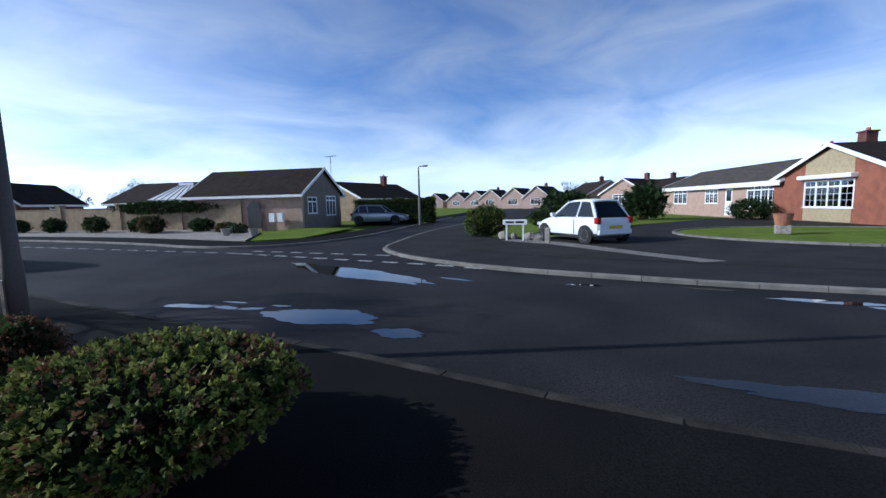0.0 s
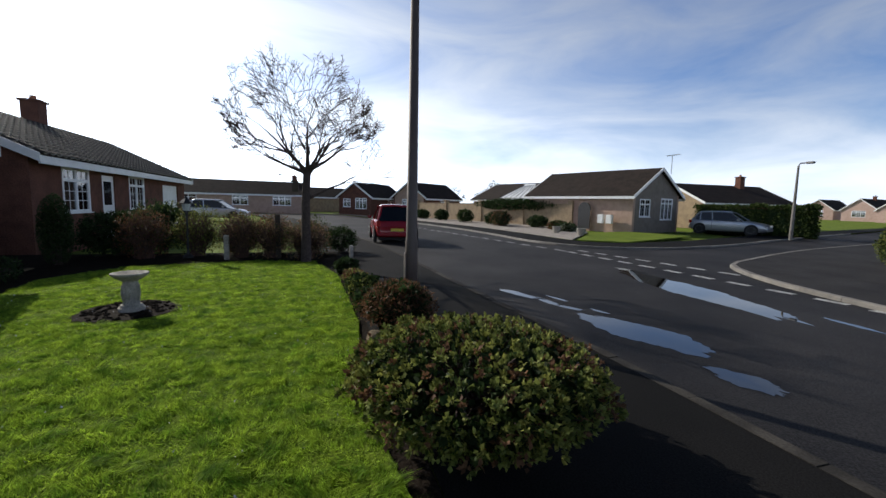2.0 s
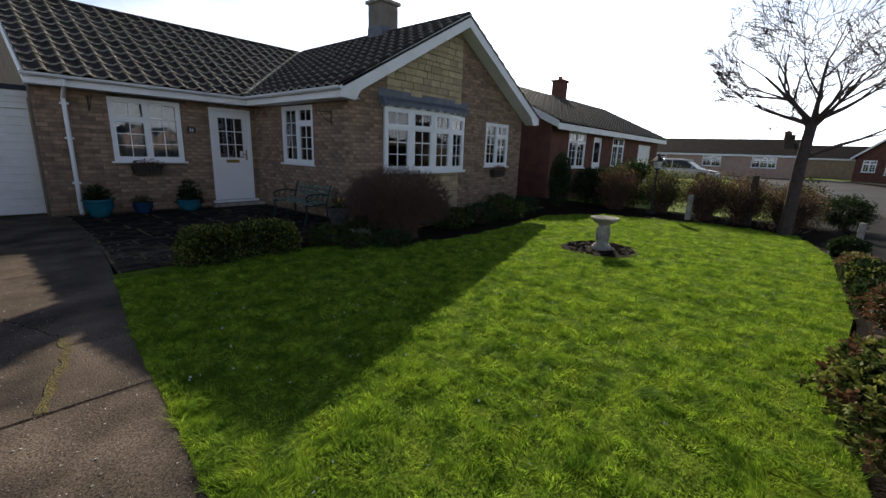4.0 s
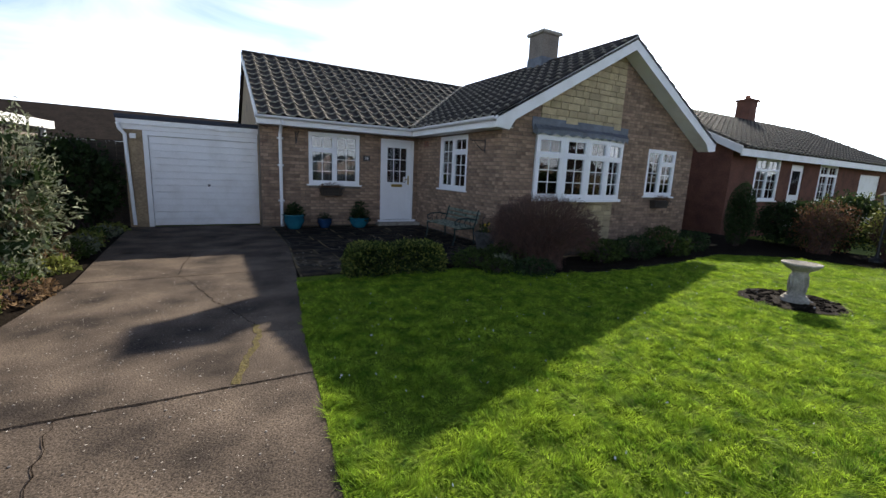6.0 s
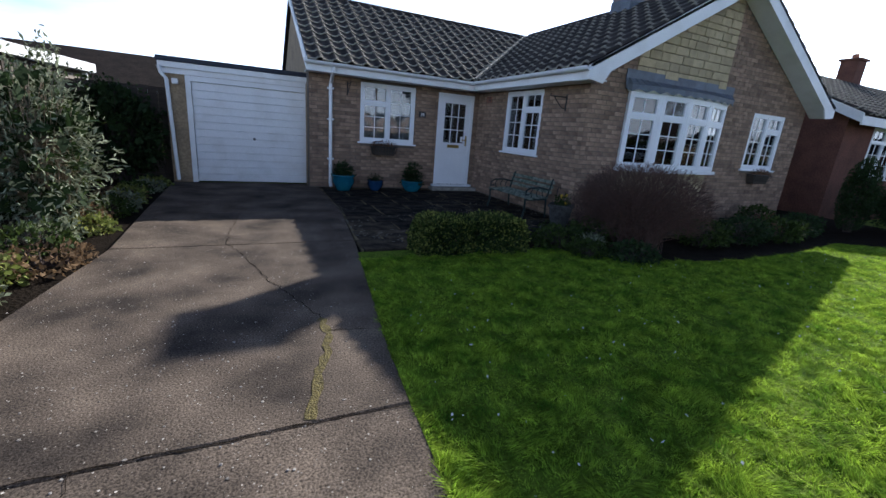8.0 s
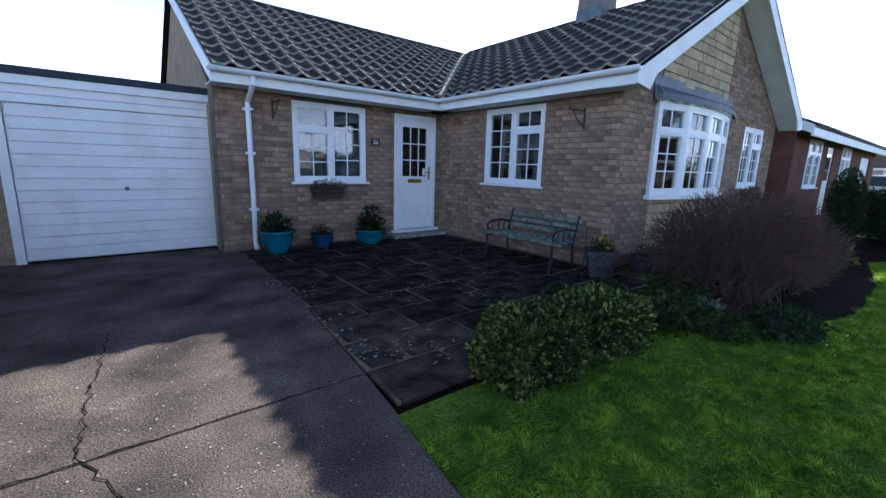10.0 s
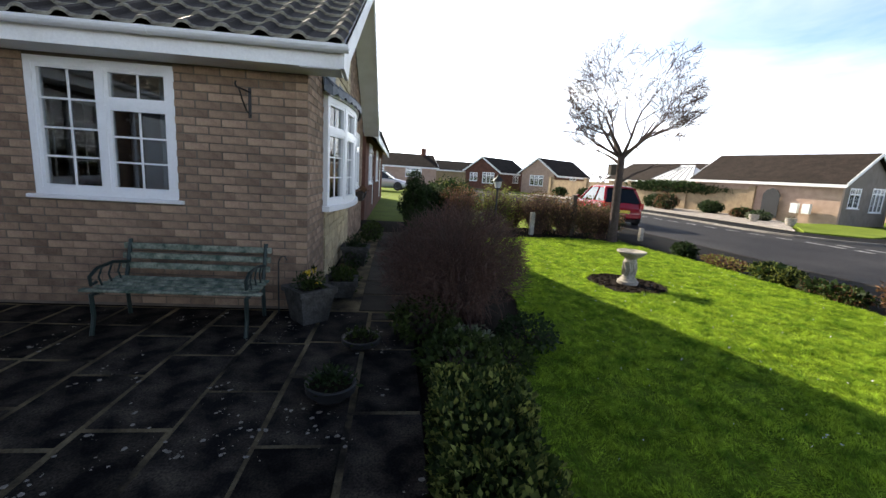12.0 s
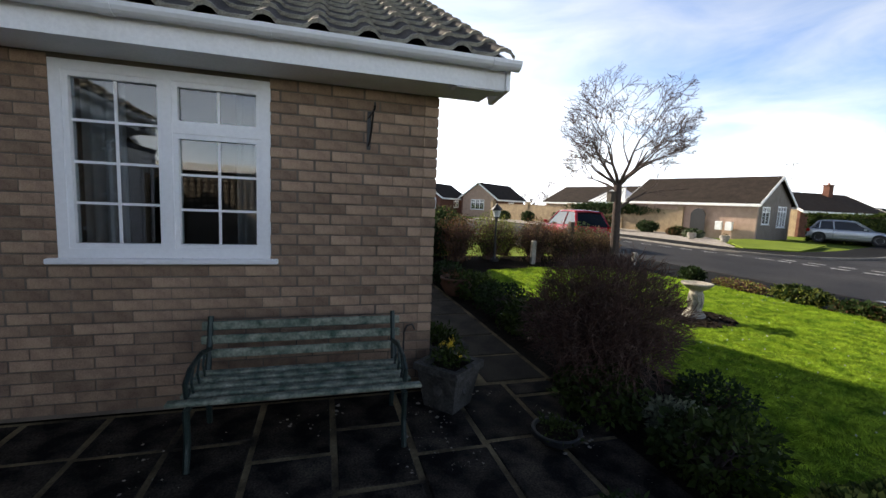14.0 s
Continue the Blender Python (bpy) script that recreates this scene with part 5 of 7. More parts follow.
# ---- bare tree ----
def grow_tree(m, label, height, spread, trunk_h, trunk_r, lean, seed, levels=4, low_branch=True, limbs=7, level_spray=1.0):
    g = random.Random(seed)
    segs = {0: [], 1: []}
    mid, size = Vector((lean[0], lean[1], trunk_h + 0.42 * (height - trunk_h + 2.2))), Vector((spread, spread, 0.5 * (height - trunk_h + 2.2)))

    def keep(p):
        # the crown's rounded outline
        e = Vector(((p.x - mid.x) / size.x, (p.y - mid.y) / size.y, (p.z - mid.z) / size.z))
        r = e.length / (0.85 + 0.2 * noise.noise((e.x * 2.3 + seed, e.y * 2.3, e.z * 2.3)))
        if r <= 0.75 or p.z < trunk_h:
            return p
        k = (0.75 + 0.6 * (1 - math.exp(-(r - 0.75) / 0.6))) / r
        w = min(1.0, (p.z - trunk_h) / 0.8)
        return p.lerp(mid + (p - mid) * k, w)

    def limb(p, d, length, r, level):
        pts, q, dd = [p.copy()], p.copy(), d.copy()
        for i in range(4):
            dd = (dd + Vector((g.uniform(-1, 1), g.uniform(-1, 1), g.uniform(-0.6, 0.75))) * (0.15 + 0.04 * level)).normalized()
            q = q + dd * (length / 4)
            pts.append(keep(q) if level else q.copy())
        rr = [r * (1 - 0.16 * i) for i in range(5)]
        segs[0 if level < 2 else 1].append((pts, rr))
        if level >= levels:
            return
        kids = 3 if level < 2 else g.choice((2, 3, 4))
        for k in range(kids + 1):
            i = g.choice((2, 3, 4)) if k else 4
            out = Vector((pts[i].x, pts[i].y, 0))
            out = out.normalized() if out.length > 0.05 else Vector((0, 0, 0))
            nd = (dd + Vector((g.uniform(-1, 1), g.uniform(-1, 1), g.uniform(-0.35, 0.5))) * 0.75 + out * 0.12).normalized()
            if level >= 2:
                nd = Vector((nd.x, nd.y, (nd.z - 0.08) * level_spray)).normalized()
            limb(pts[i], nd, length * (g.uniform(0.6, 0.82) if level < 2 else g.uniform(0.55, 0.72)), rr[i] * 0.66, level + 1)
    t = thing("tree", m, label, "tree")
    top = Vector((lean[0], lean[1], trunk_h))
    trunk = [Vector((0, 0, -0.1)), Vector((0, 0, 0.0)), top * 0.3, top * 0.65 + Vector((0.02, -0.02, 0)), top]
    s = Shape().tube(trunk, [trunk_r * 1.5, trunk_r * 1.15, trunk_r, trunk_r * 0.9, trunk_r * 0.8], 10)
    part("trunk", s, M_BARK, t, local=True)
    for k in range(limbs):
        a = 2 * math.pi * k / limbs + g.uniform(-0.3, 0.3)
        up = 1.5 if k == 0 else (g.uniform(0.28, 0.5) if k % 2 else g.uniform(0.7, 1.2))
        limb(top + Vector((0, 0, g.uniform(-0.25, 0.05))), Vector((math.cos(a) * 0.8, math.sin(a) * 0.8, up)).normalized(), height * g.uniform(0.3, 0.38) * (0.85 if up < 0.6 else 1.0), trunk_r * g.uniform(0.38, 0.5), 0)
    if low_branch:
        limb(top * 0.7, Vector((-0.1, 0.95, 0.72)).normalized(), 1.15, trunk_r * 0.4, 1)
    for key, nm in ((0, "limb"), (1, "twig")):
        P = np.array([[tuple(v) for v in q[0]] for q in segs[key]])
        R = np.array([q[1] for q in segs[key]])
        ob = part(nm, mesh_np(nm, *tubes_np(P, np.maximum(R, 0.0044), 5 if key == 0 else 3)), M_BARK, t, local=True)
        if key:
            tagged(ob, "", "", "", "stuff")
    return t


grow_tree(pose(-10.62, 0.35, -0.02), "leafless small tree with a spreading crown at the lawn's end", 3.4, 2.1, 2.2, 0.112, (-0.15, 0.05), 11, limbs=9, level_spray=0.75)
bx = thing("bird_box", pose(-10.66, 0.2, 1.7), "small dark wooden bird box on the tree", "bird box")
part("body", Shape().box(-0.08, 0.08, -0.14, 0.0, 0, 0.24, bevel=0.004), M_TIMBER, bx, local=True)
part("roof", Shape().box(-0.1, 0.1, -0.17, 0.0, 0.24, 0.265), M_TIMBER, bx, local=True)
part("entrance", Shape().lathe([(0.018, 0), (0.018, 0.004)], 12, m=pose(0, -0.1402, 0.16, 90)), M_BLACK, bx, local=True)

# ---- bird bath ----
setting("soil_ring", sheet(blot(-6.2, -1.78, 0.6, 0.53, 20, 4.0, 0.22), 0.010), M_SOIL, "dark soil ring cut in the lawn")
bb = thing("bird_bath", pose(-6.2, -1.75, 0.01), "pale weathered stone bird bath on a carved pedestal", "bird bath")
part("base", Shape().lathe([(0.15, 0), (0.15, 0.04), (0.13, 0.055), (0.115, 0.08)], 24), M_OLD_STONE, bb, local=True)
s = Shape().lathe([(0.10, 0.08), (0.09, 0.11), (0.082, 0.14), (0.085, 0.25), (0.094, 0.33), (0.082, 0.37), (0.095, 0.40)], 24)
for k in range(9):
    a = 2 * math.pi * k / 9
    s.tube([(0.085 * math.cos(a), 0.085 * math.sin(a), 0.13), (0.096 * math.cos(a + 0.3), 0.096 * math.sin(a + 0.3), 0.22), (0.09 * math.cos(a), 0.09 * math.sin(a), 0.33)], 0.014, 5)
part("pedestal", s, M_OLD_STONE, bb, local=True)
part("basin", Shape().lathe([(0.1, 0.40), (0.15, 0.425), (0.195, 0.465), (0.208, 0.475), (0.208, 0.495), (0.192, 0.498), (0.15, 0.475), (0.02, 0.46)], 32), M_OLD_STONE, bb, local=True, smooth=True)
s = Shape()
gc = random.Random(77)
for k in range(170):
    a, q, r = gc.uniform(0, 6.28), gc.uniform(0.25, 1.0) ** 0.6, gc.uniform(0.012, 0.035)
    s.lathe([(r, 0.0), (r * 0.8, r * 0.5), (r * 0.25, r * 0.8)], 6, m=pose(-6.2 + 0.56 * q * math.cos(a), -1.78 + 0.49 * q * math.sin(a), 0.008, gc.uniform(-20, 20), gc.uniform(-20, 20), 0))
tagged(part("clod", s, M_SOIL), "dark crumbs of soil round the bird bath", "soil", "", "stuff")

# ---- street lamp ----
lamp = thing("street_lamp", pose(-5.37, 1.79, PAVE_Z), "tall grey-brown street lamp column on the pavement", "street lamp")
part("column", Shape().tube([(0, 0, 0), (0, 0, 1.0), (0, 0, 1.06), (0, 0, 4.66)], [0.088, 0.085, 0.075, 0.05], 14), M_COLUMN, lamp, local=True, smooth=True)
part("access_door", Shape().box(-0.05, 0.05, -0.094, -0.08, 0.35, 0.85, bevel=0.004), M_COLUMN, lamp, local=True)
part("arm", Shape().tube([(0, 0, 4.64), (0.0, 0.02, 4.74), (0.06, 0.14, 4.78), (0.12, 0.28, 4.76)], 0.032, 8), M_BLACK, lamp, local=True)
hdm = pose(0.17, 0.36, 4.74, 0, 0, -25)
head = part("lantern", Shape().prism([(-0.17, 0.03), (0.17, 0.02), (0.15, 0.07), (-0.1, 0.09)], "x", -0.07, 0.07, m=hdm), M_COLUMN, lamp, local=True)
part("bowl", Shape().lathe([(0.02, -0.1), (0.08, -0.07), (0.1, 0.0), (0.1, 0.03)], 14, m=pose(0.19, 0.40, 4.74)), M_LAMPGLASS, head, local=True, smooth=True)

# ---- garden lantern, marker posts ----
gl = thing("garden_lantern", pose(-11.83, -2.5, -0.02), "black garden lamp post with a peaked lantern", "lantern")
part("post", Shape().lathe([(0.12, 0), (0.12, 0.05), (0.05, 0.1), (0.03, 0.16), (0.026, 1.1), (0.04, 1.12), (0.03, 1.16)], 12), M_BLACK, gl, local=True)
ln = part("lantern_frame", Shape().lathe([(0.06, 1.16), (0.07, 1.18), (0.11, 1.38), (0.17, 1.39), (0.03, 1.52), (0.012, 1.58)], 6), M_BLACK, gl, local=True)
part("pane", Shape().lathe([(0.074, 1.20), (0.113, 1.37)], 6), M_LAMPGLASS, ln, local=True)
for i, (x, y, h, w, mm) in enumerate([(-11.45, -1.55, 0.62, 0.055, M_OLD_STONE), (-11.6, -0.35, 1.15, 0.06, M_TIMBER), (-11.2, 1.5, 0.36, 0.05, M_OLD_STONE)]):
    po = thing("garden_post", pose(x, y, -0.03), "weathered stone marker post" if mm is M_OLD_STONE else "dark weathered timber post", "post")
    part("shaft", Shape().box(-w, w, -w, w, 0, h, bevel=0.012), mm, po, local=True)

# ---- bench ----
BZ = 0.03
bn = thing("garden_bench", pose(-4.12, -6.98, BZ - 0.03), "old garden bench with lichened green slats and iron ends", "bench")
yl, yr = -0.66, 0.52
for i in range(3):
    z = 0.44 + i * 0.085
    part("back_slat", Shape().box(-0.315 - i * 0.025, -0.29 - i * 0.025, yl - 0.05, yr + 0.05, z, z + 0.056, bevel=0.006), M_OLD_WOOD, bn, local=True)
for i in range(5):
    x = -0.22 + i * 0.09
    part("seat_slat", Shape().box(x - 0.027, x + 0.027, yl - 0.06 - (0.05 if i == 4 else 0), yr + 0.06 + (0.05 if i == 4 else 0), 0.36 - i * 0.004, 0.385 - i * 0.004, bevel=0.006), M_OLD_WOOD, bn, local=True)
for y in (yl, yr):
    s = Shape()
    s.tube([(-0.28, y, 0.02), (-0.25, y, 0.34), (-0.29, y, 0.45), (-0.36, y, 0.70)], 0.018, 6)
    s.tube([(0.22, y, 0.0), (0.18, y, 0.15), (0.19, y, 0.34)], 0.018, 6)
    s.tube([(-0.26, y, 0.34), (0.19, y, 0.33)], 0.018, 6)
    arm = [(-0.30, y, 0.5), (-0.1, y, 0.54), (0.1, y, 0.53), (0.19, y, 0.48), (0.18, y, 0.41), (0.12, y, 0.42)]
    s.tube(arm, 0.015, 6)
    for k in range(3):
        s.tube([(-0.2 + k * 0.12, y, 0.34), (-0.15 + k * 0.12, y, 0.45), (-0.2 + k * 0.12, y, 0.53)], 0.008, 5)
    part("iron_end", s, M_IRON, bn, "dark green scrolled iron end", local=True)


# ---- pots ----
def planter(m, label, kind, r, h, material, plant, flowers=0, n=260, leaf=0.05, ph=0.14):
    t = thing("plant_pot" if kind == "round" else "planter", m, label, "plant pot")
    if kind == "round":
        s = Shape().lathe([(r * 0.55, 0), (r * 0.62, 0.02), (r * 0.98, h * 0.6), (r * 0.9, h * 0.86), (r, h * 0.9), (r, h), (r * 0.88, h), (r * 0.85, h * 0.88)], 24)
        part("pot", s, material, t, local=True, smooth=True)
        part("soil", Shape().lathe([(r * 0.86, h * 0.86), (r * 0.8, h * 0.9)], 20), M_SOIL, t, local=True)
    else:
        b = r * 0.74
        s = Shape()
        v = [(sx * q, sy * q, z) for q, z in ((b, 0), (r, h - 0.05), (r + 0.02, h - 0.05), (r + 0.02, h), (r - 0.03, h), (r - 0.03, h - 0.06)) for sx, sy in ((-1, -1), (1, -1), (1, 1), (-1, 1))]
        f = [(3, 2, 1, 0)] + [(k * 4 + i, k * 4 + (i + 1) % 4, k * 4 + 4 + (i + 1) % 4, k * 4 + 4 + i) for k in range(5) for i in range(4)] + [(20, 21, 22, 23)]
        s.add(v, f)
        for i in range(4):
            s.lathe([(r * 0.3, 0), (r * 0.26, 0.012), (r * 0.12, 0.016)], 10, m=pose(0, 0, h * 0.5, 0, 0, 90 * i) @ pose(r * 0.87, 0, 0, 0, 82))
        part("pot", s, material, t, local=True)
        part("soil", Shape().box(-r + 0.035, r - 0.035, -r + 0.035, r - 0.035, h - 0.075, h - 0.045), M_SOIL, t, local=True)
    p, d = blob_points(n, (r * 0.85, r * 0.85, ph), 0.3, 2.2, r * 9, 0.9, -0.2)
    p[:, 2] += h
    part("foliage", mesh_np("foliage", *leaves(p, d + np.array([0, 0, 0.6]), leaf, 0.35)), plant, t, local=True)
    if flowers:
        p, d = blob_points(flowers, (r * 0.5, r * 0.5, ph * 1.5), 0.2, 2.2, 1.0, 0.3, 0.2)
        p[:, 2] += h
        for q in p:
            part("flower", mesh_np("flower", *leaves(np.tile(q, (9, 1)), rng.normal(0, 1, (9, 3)), 0.036, 0.7)), M_YELLOW, t, "yellow flower", local=True)
    return t


planter(pose(-4.38, -6.04, 0, 0, 0, 40), "square weathered stone planter with yellow daffodils", "square", 0.17, 0.33, M_PLANTER, M_LEAF, 9)
planter(pose(-5.2, -5.85, 0, 0, 0, 4), "small square stone planter with green plants", "square", 0.17, 0.2, M_PLANTER, M_LEAF, 0)
planter(pose(-6.85, -5.85, 0), "dark stone planter with plants by the gable wall", "square", 0.19, 0.3, M_PLANTER, M_DARK_LEAF_AND_SHADE, 0)
planter(pose(-1.42, -9.42, 0), "glazed teal pot with a leafy plant beside the garage", "round", 0.24, 0.33, M_TEAL, M_DARK_LEAF_AND_SHADE, n=420, leaf=0.08, ph=0.22)
planter(pose(-2.12, -9.47, 0), "small dark blue pot with a plant", "round", 0.18, 0.22, M_BLUE, M_DARK_LEAF_AND_SHADE, n=200, ph=0.12)
planter(pose(-2.95, -9.42, 0), "glazed blue pot with a spreading evergreen by the front door", "round", 0.25, 0.24, M_TEAL, M_DARK_LEAF_AND_SHADE, n=520, leaf=0.09, ph=0.36)
planter(pose(-2.95, -5.62, 0), "shallow dark bowl with small plants on the paving", "round", 0.16, 0.12, M_SLATE, M_DARK_LEAF_AND_SHADE, n=200, ph=0.08)
planter(pose(-3.75, -5.5, 0), "low trough with small plants on the paving", "round", 0.16, 0.09, M_SLATE, M_LEAF, n=120, ph=0.06)
planter(pose(-8.05, -4.8, -0.03), "wide terracotta bowl on the border", "round", 0.27, 0.3, M_OLD_TERRA, M_LEAF_BROWN, n=160, ph=0.1)


def hay_rack(x0, x1, y, z, label):
    t = thing("wall_basket", pose((x0 + x1) / 2, y, z), label, "wall planter")
    w = (x1 - x0) / 2
    s = Shape()
    for k in range(9):
        x = -w + 2 * w * k / 8
        part("bar", Shape().tube([(x, 0.2, 0.0), (x * 0.9, 0.16, -0.13), (x * 0.82, 0.005, -0.2)], 0.006, 5), M_BLACK, t, local=True)
    s.tube([(-w, 0.005, 0), (-w, 0.2, 0), (w, 0.2, 0), (w, 0.005, 0)], 0.009, 6)
    part("rim", s, M_BLACK, t, local=True)
    part("liner", Shape().prism([(-w * 0.95, 0.0), (w * 0.95, 0.0), (w * 0.8, -0.18), (-w * 0.8, -0.18)], "y", 0.006, 0.15), M_TIMBER, t, local=True)
    p, d = blob_points(240, (w, 0.1, 0.1), 0.3, 2.2, 2.0, 0.8, -0.3)
    part("foliage", mesh_np("foliage", *leaves(p + np.array([0, 0.11, 0.02]), d, 0.045, 0.4)), M_LEAF_BROWN, t, local=True)


hay_rack(-2.62, -2.05, FY, 0.93, "black iron wall basket with sparse plants under the window")
hay_rack(-9.95, -9.35, GY, 0.97, "black iron wall basket with sparse plants under the window")

# wall bracket, house number, air vent, gate hook
br = thing("wall_bracket", pose(WX, -6.64, 1.88), "black iron hanging-basket bracket on the brick wall", "bracket")
part("arm", Shape().tube([(0.005, 0, 0.2), (0.33, 0, 0.19), (0.36, 0, 0.21), (0.34, 0, 0.23)], 0.008, 6), M_BLACK, br, local=True)
part("brace", Shape().tube([(0.005, 0, 0.0), (0.1, 0, 0.03), (0.2, 0, 0.11), (0.27, 0, 0.185)], 0.007, 6), M_BLACK, br, local=True)
part("back_plate", Shape().box(0.001, 0.008, -0.014, 0.014, -0.03, 0.24), M_BLACK, br, local=True)
copy_thing(br, pose(-1.55, FY, 1.95, 0, 0, 90))
nb = thing("house_number", pose(-3.24, FY, 1.68), "small dark slate plaque with house number", "house number")
part("plaque", Shape().box(-0.085, 0.085, 0.0, 0.012, -0.06, 0.06, bevel=0.003), M_SLATE, nb, local=True)
txt = bpy.data.curves.new("numerals", "FONT")
txt.body, txt.size, txt.align_x, txt.align_y, txt.extrude = "36", 0.1, "CENTER", "CENTER", 0.001
ob = new("numerals", txt)
txt.materials.append(M_WHITE)
ob.parent = nb
ob.matrix_basis = pose(0, 0.0135, 0, 90, 0, 180)
vt = thing("air_vent", pose(WX, -9.28, 2.12), "dark terracotta air brick high on the wall", "air vent")
part("grille", Shape().box(0.0, 0.008, -0.11, 0.11, -0.065, 0.065), M_TERRA, vt, local=True)
for k in range(4):
    part("slat", Shape().box(0.008, 0.014, -0.1, 0.1, -0.055 + k * 0.03, -0.04 + k * 0.03), M_BLACK, vt, local=True)
hk = thing("plant_hook", pose(-4.52, -6.36, 0), "black iron shepherd's hook beside the planter", "hook")
part("rod", Shape().tube([(0, 0, -0.02), (0, 0, 0.52), (0.0, 0.02, 0.57), (0, 0.06, 0.58), (0, 0.08, 0.54)], 0.007, 6), M_BLACK, hk, local=True)

# curtains behind the glass
def curtain(m, w, h, folds, label, material):
    s, n = Shape(), folds * 6
    v = [(w * i / n, 0.03 * math.sin(i * 2 * math.pi / 6) + 0.01 * math.sin(i * 0.9), z) for z in (0, h) for i in range(n + 1)]
    s.add(v, [(i, i + 1, n + 2 + i, n + 1 + i) for i in range(n)])
    ob = part("curtain", s, material, None, smooth=True)
    ob.matrix_basis = m
    md = ob.modifiers.new("thick", "SOLIDIFY")
    md.thickness = 0.004
    tagged(ob, label, "curtain")


curtain(pose(-3.02, FY - 0.22, 1.05), 1.15, 0.78, 9, "pale net curtain behind the front window", M_NET)
curtain(pose(WX - 0.25, -8.48, 1.08, 0, 0, 90), 0.25, 1.12, 3, "pale curtain drawn to one side of the window", M_NET)
curtain(pose(WX - 0.25, -7.55, 1.08, 0, 0, 90), 0.2, 1.12, 3, "pale curtain drawn to one side of the window", M_NET)

# ---- parked cars ----
def car(m, length, width, height, paint, label, hatch=True, wheel_r=0.3, bonnet=0.28, estate=False, plate=True):
    """Nose along local +x, wheels on z 0."""
    t = thing("car", m, label, "car", "parked cars")
    L, W, H = length / 2, width / 2, height
    belt, sill = H * 0.61, 0.2
    # lower shell: stations (x, half width, bottom, top)
    st = [(-L, W * 0.80, 0.42, belt * 0.72), (-L + 0.06, W * 0.9, 0.30, belt * 0.93), (-L + 0.35, W * 0.98, sill, belt), (-0.25 * L, W, sill, belt * 0.985), (0.3 * L, W, sill, belt * 0.97), (L - length * bonnet * 0.9, W * 0.99, sill, belt * 0.95), (L - 0.35, W * 0.95, sill + 0.02, belt * 0.80), (L - 0.1, W * 0.86, 0.26, belt * 0.66), (L, W * 0.7, 0.34, belt * 0.54)]
    v, f, k = [], [], 12
    for x, w, z0, z1 in st:
        zm = (z0 + z1) / 2
        half = [(0, z0), (w * 0.82, z0), (w * 0.97, z0 + 0.08), (w, zm), (w * 0.97, z1 - 0.06), (w * 0.88, z1), (0, z1 + 0.025)]
        ring = half + [(-y, z) for y, z in half[-2:0:-1]]
        v += [(x, y, z) for y, z in ring]
    for i in range(len(st) - 1):
        f += [(i * k + j, i * k + (j + 1) % k, (i + 1) * k + (j + 1) % k, (i + 1) * k + j) for j in range(k)]
    f += [tuple(range(k)), tuple(range(len(v) - 1, len(v) - k - 1, -1))]
    body = part("body", Shape().add(v, f), paint, t, local=True, smooth=True)
    bv = body.modifiers.new("round", "BEVEL")
    bv.width, bv.segments, bv.limit_method, bv.angle_limit = 0.02, 2, "ANGLE", radians(40)
    # glasshouse
    xr, xf = (-L + 0.1 if hatch else -L + 0.75), L - length * bonnet
    rr, rf = xr + (0.42 if hatch else 0.6), xf - 0.85
    if estate:
        rr = xr + 0.45
    gw, rw = W * 0.9, W * 0.67
    g = [(xr, gw * 0.93, belt - 0.03), (xf, gw * 0.93, belt - 0.05), (rf, rw, H - 0.05), (rr, rw, H - 0.04)]
    v = [(x, s * w, z) for s in (1, -1) for x, w, z in g]
    part("glasshouse", Shape().add(v, [(0, 1, 2, 3), (7, 6, 5, 4), (1, 5, 6, 2), (0, 3, 7, 4), (3, 2, 6, 7)]), M_CAR_GLASS, t, "dark car windows", local=True)
    rp = [(rf + 0.06, rw * 0.96, H - 0.06), (rf - 0.25, rw, H - 0.015), ((rf + rr) / 2, rw, H), (rr + 0.15, rw, H - 0.015), (rr - 0.08, rw * 0.97, H - 0.07)]
    v = [(x, y * w, z + dz + (0.02 if y == 0 else 0)) for x, w, z in rp for y, dz in ((1.03, -0.05), (0.9, 0.0), (0, 0.0), (-0.9, 0.0), (-1.03, -0.05))]
    f = [(i * 5 + j, i * 5 + j + 1, i * 5 + 6 + j, i * 5 + 5 + j) for i in range(4) for j in range(4)]
    rf_ob = part("roof", Shape().add(v, f), paint, t, local=True, smooth=True)
    md = rf_ob.modifiers.new("thick", "SOLIDIFY")
    md.thickness = 0.03
    for s in (1, -1):
        part("pillar", Shape().tube([(xf, s * gw * 0.95, belt - 0.05), (rf, s * rw * 1.01, H - 0.05)], 0.035, 6), paint, t, local=True)
        part("pillar", Shape().tube([(xr + 0.06, s * gw * 0.93, belt - 0.04), (rr, s * rw * 1.0, H - 0.06)], 0.06, 6), paint, t, local=True)
        xm = xr + (xf - xr) * 0.42
        part("pillar", Shape().tube([(xm, s * gw * 0.94, belt - 0.04), (xm - 0.1, s * rw * 1.0, H - 0.05)], 0.035, 6), paint, t, local=True)
        if not hatch or estate:
            part("pillar", Shape().tube([(xm - 0.75, s * gw * 0.94, belt - 0.04), (xm - 0.75, s * rw * 1.0, H - 0.05)], 0.03, 6), paint, t, local=True)
        part("side_mirror", Shape().box(xf - 0.35, xf - 0.22, s * W - 0.02 + (0 if s > 0 else -0.12), s * W + 0.14 - (0 if s > 0 else 0.12), belt + 0.0, belt + 0.13, bevel=0.02), paint, t, local=True)
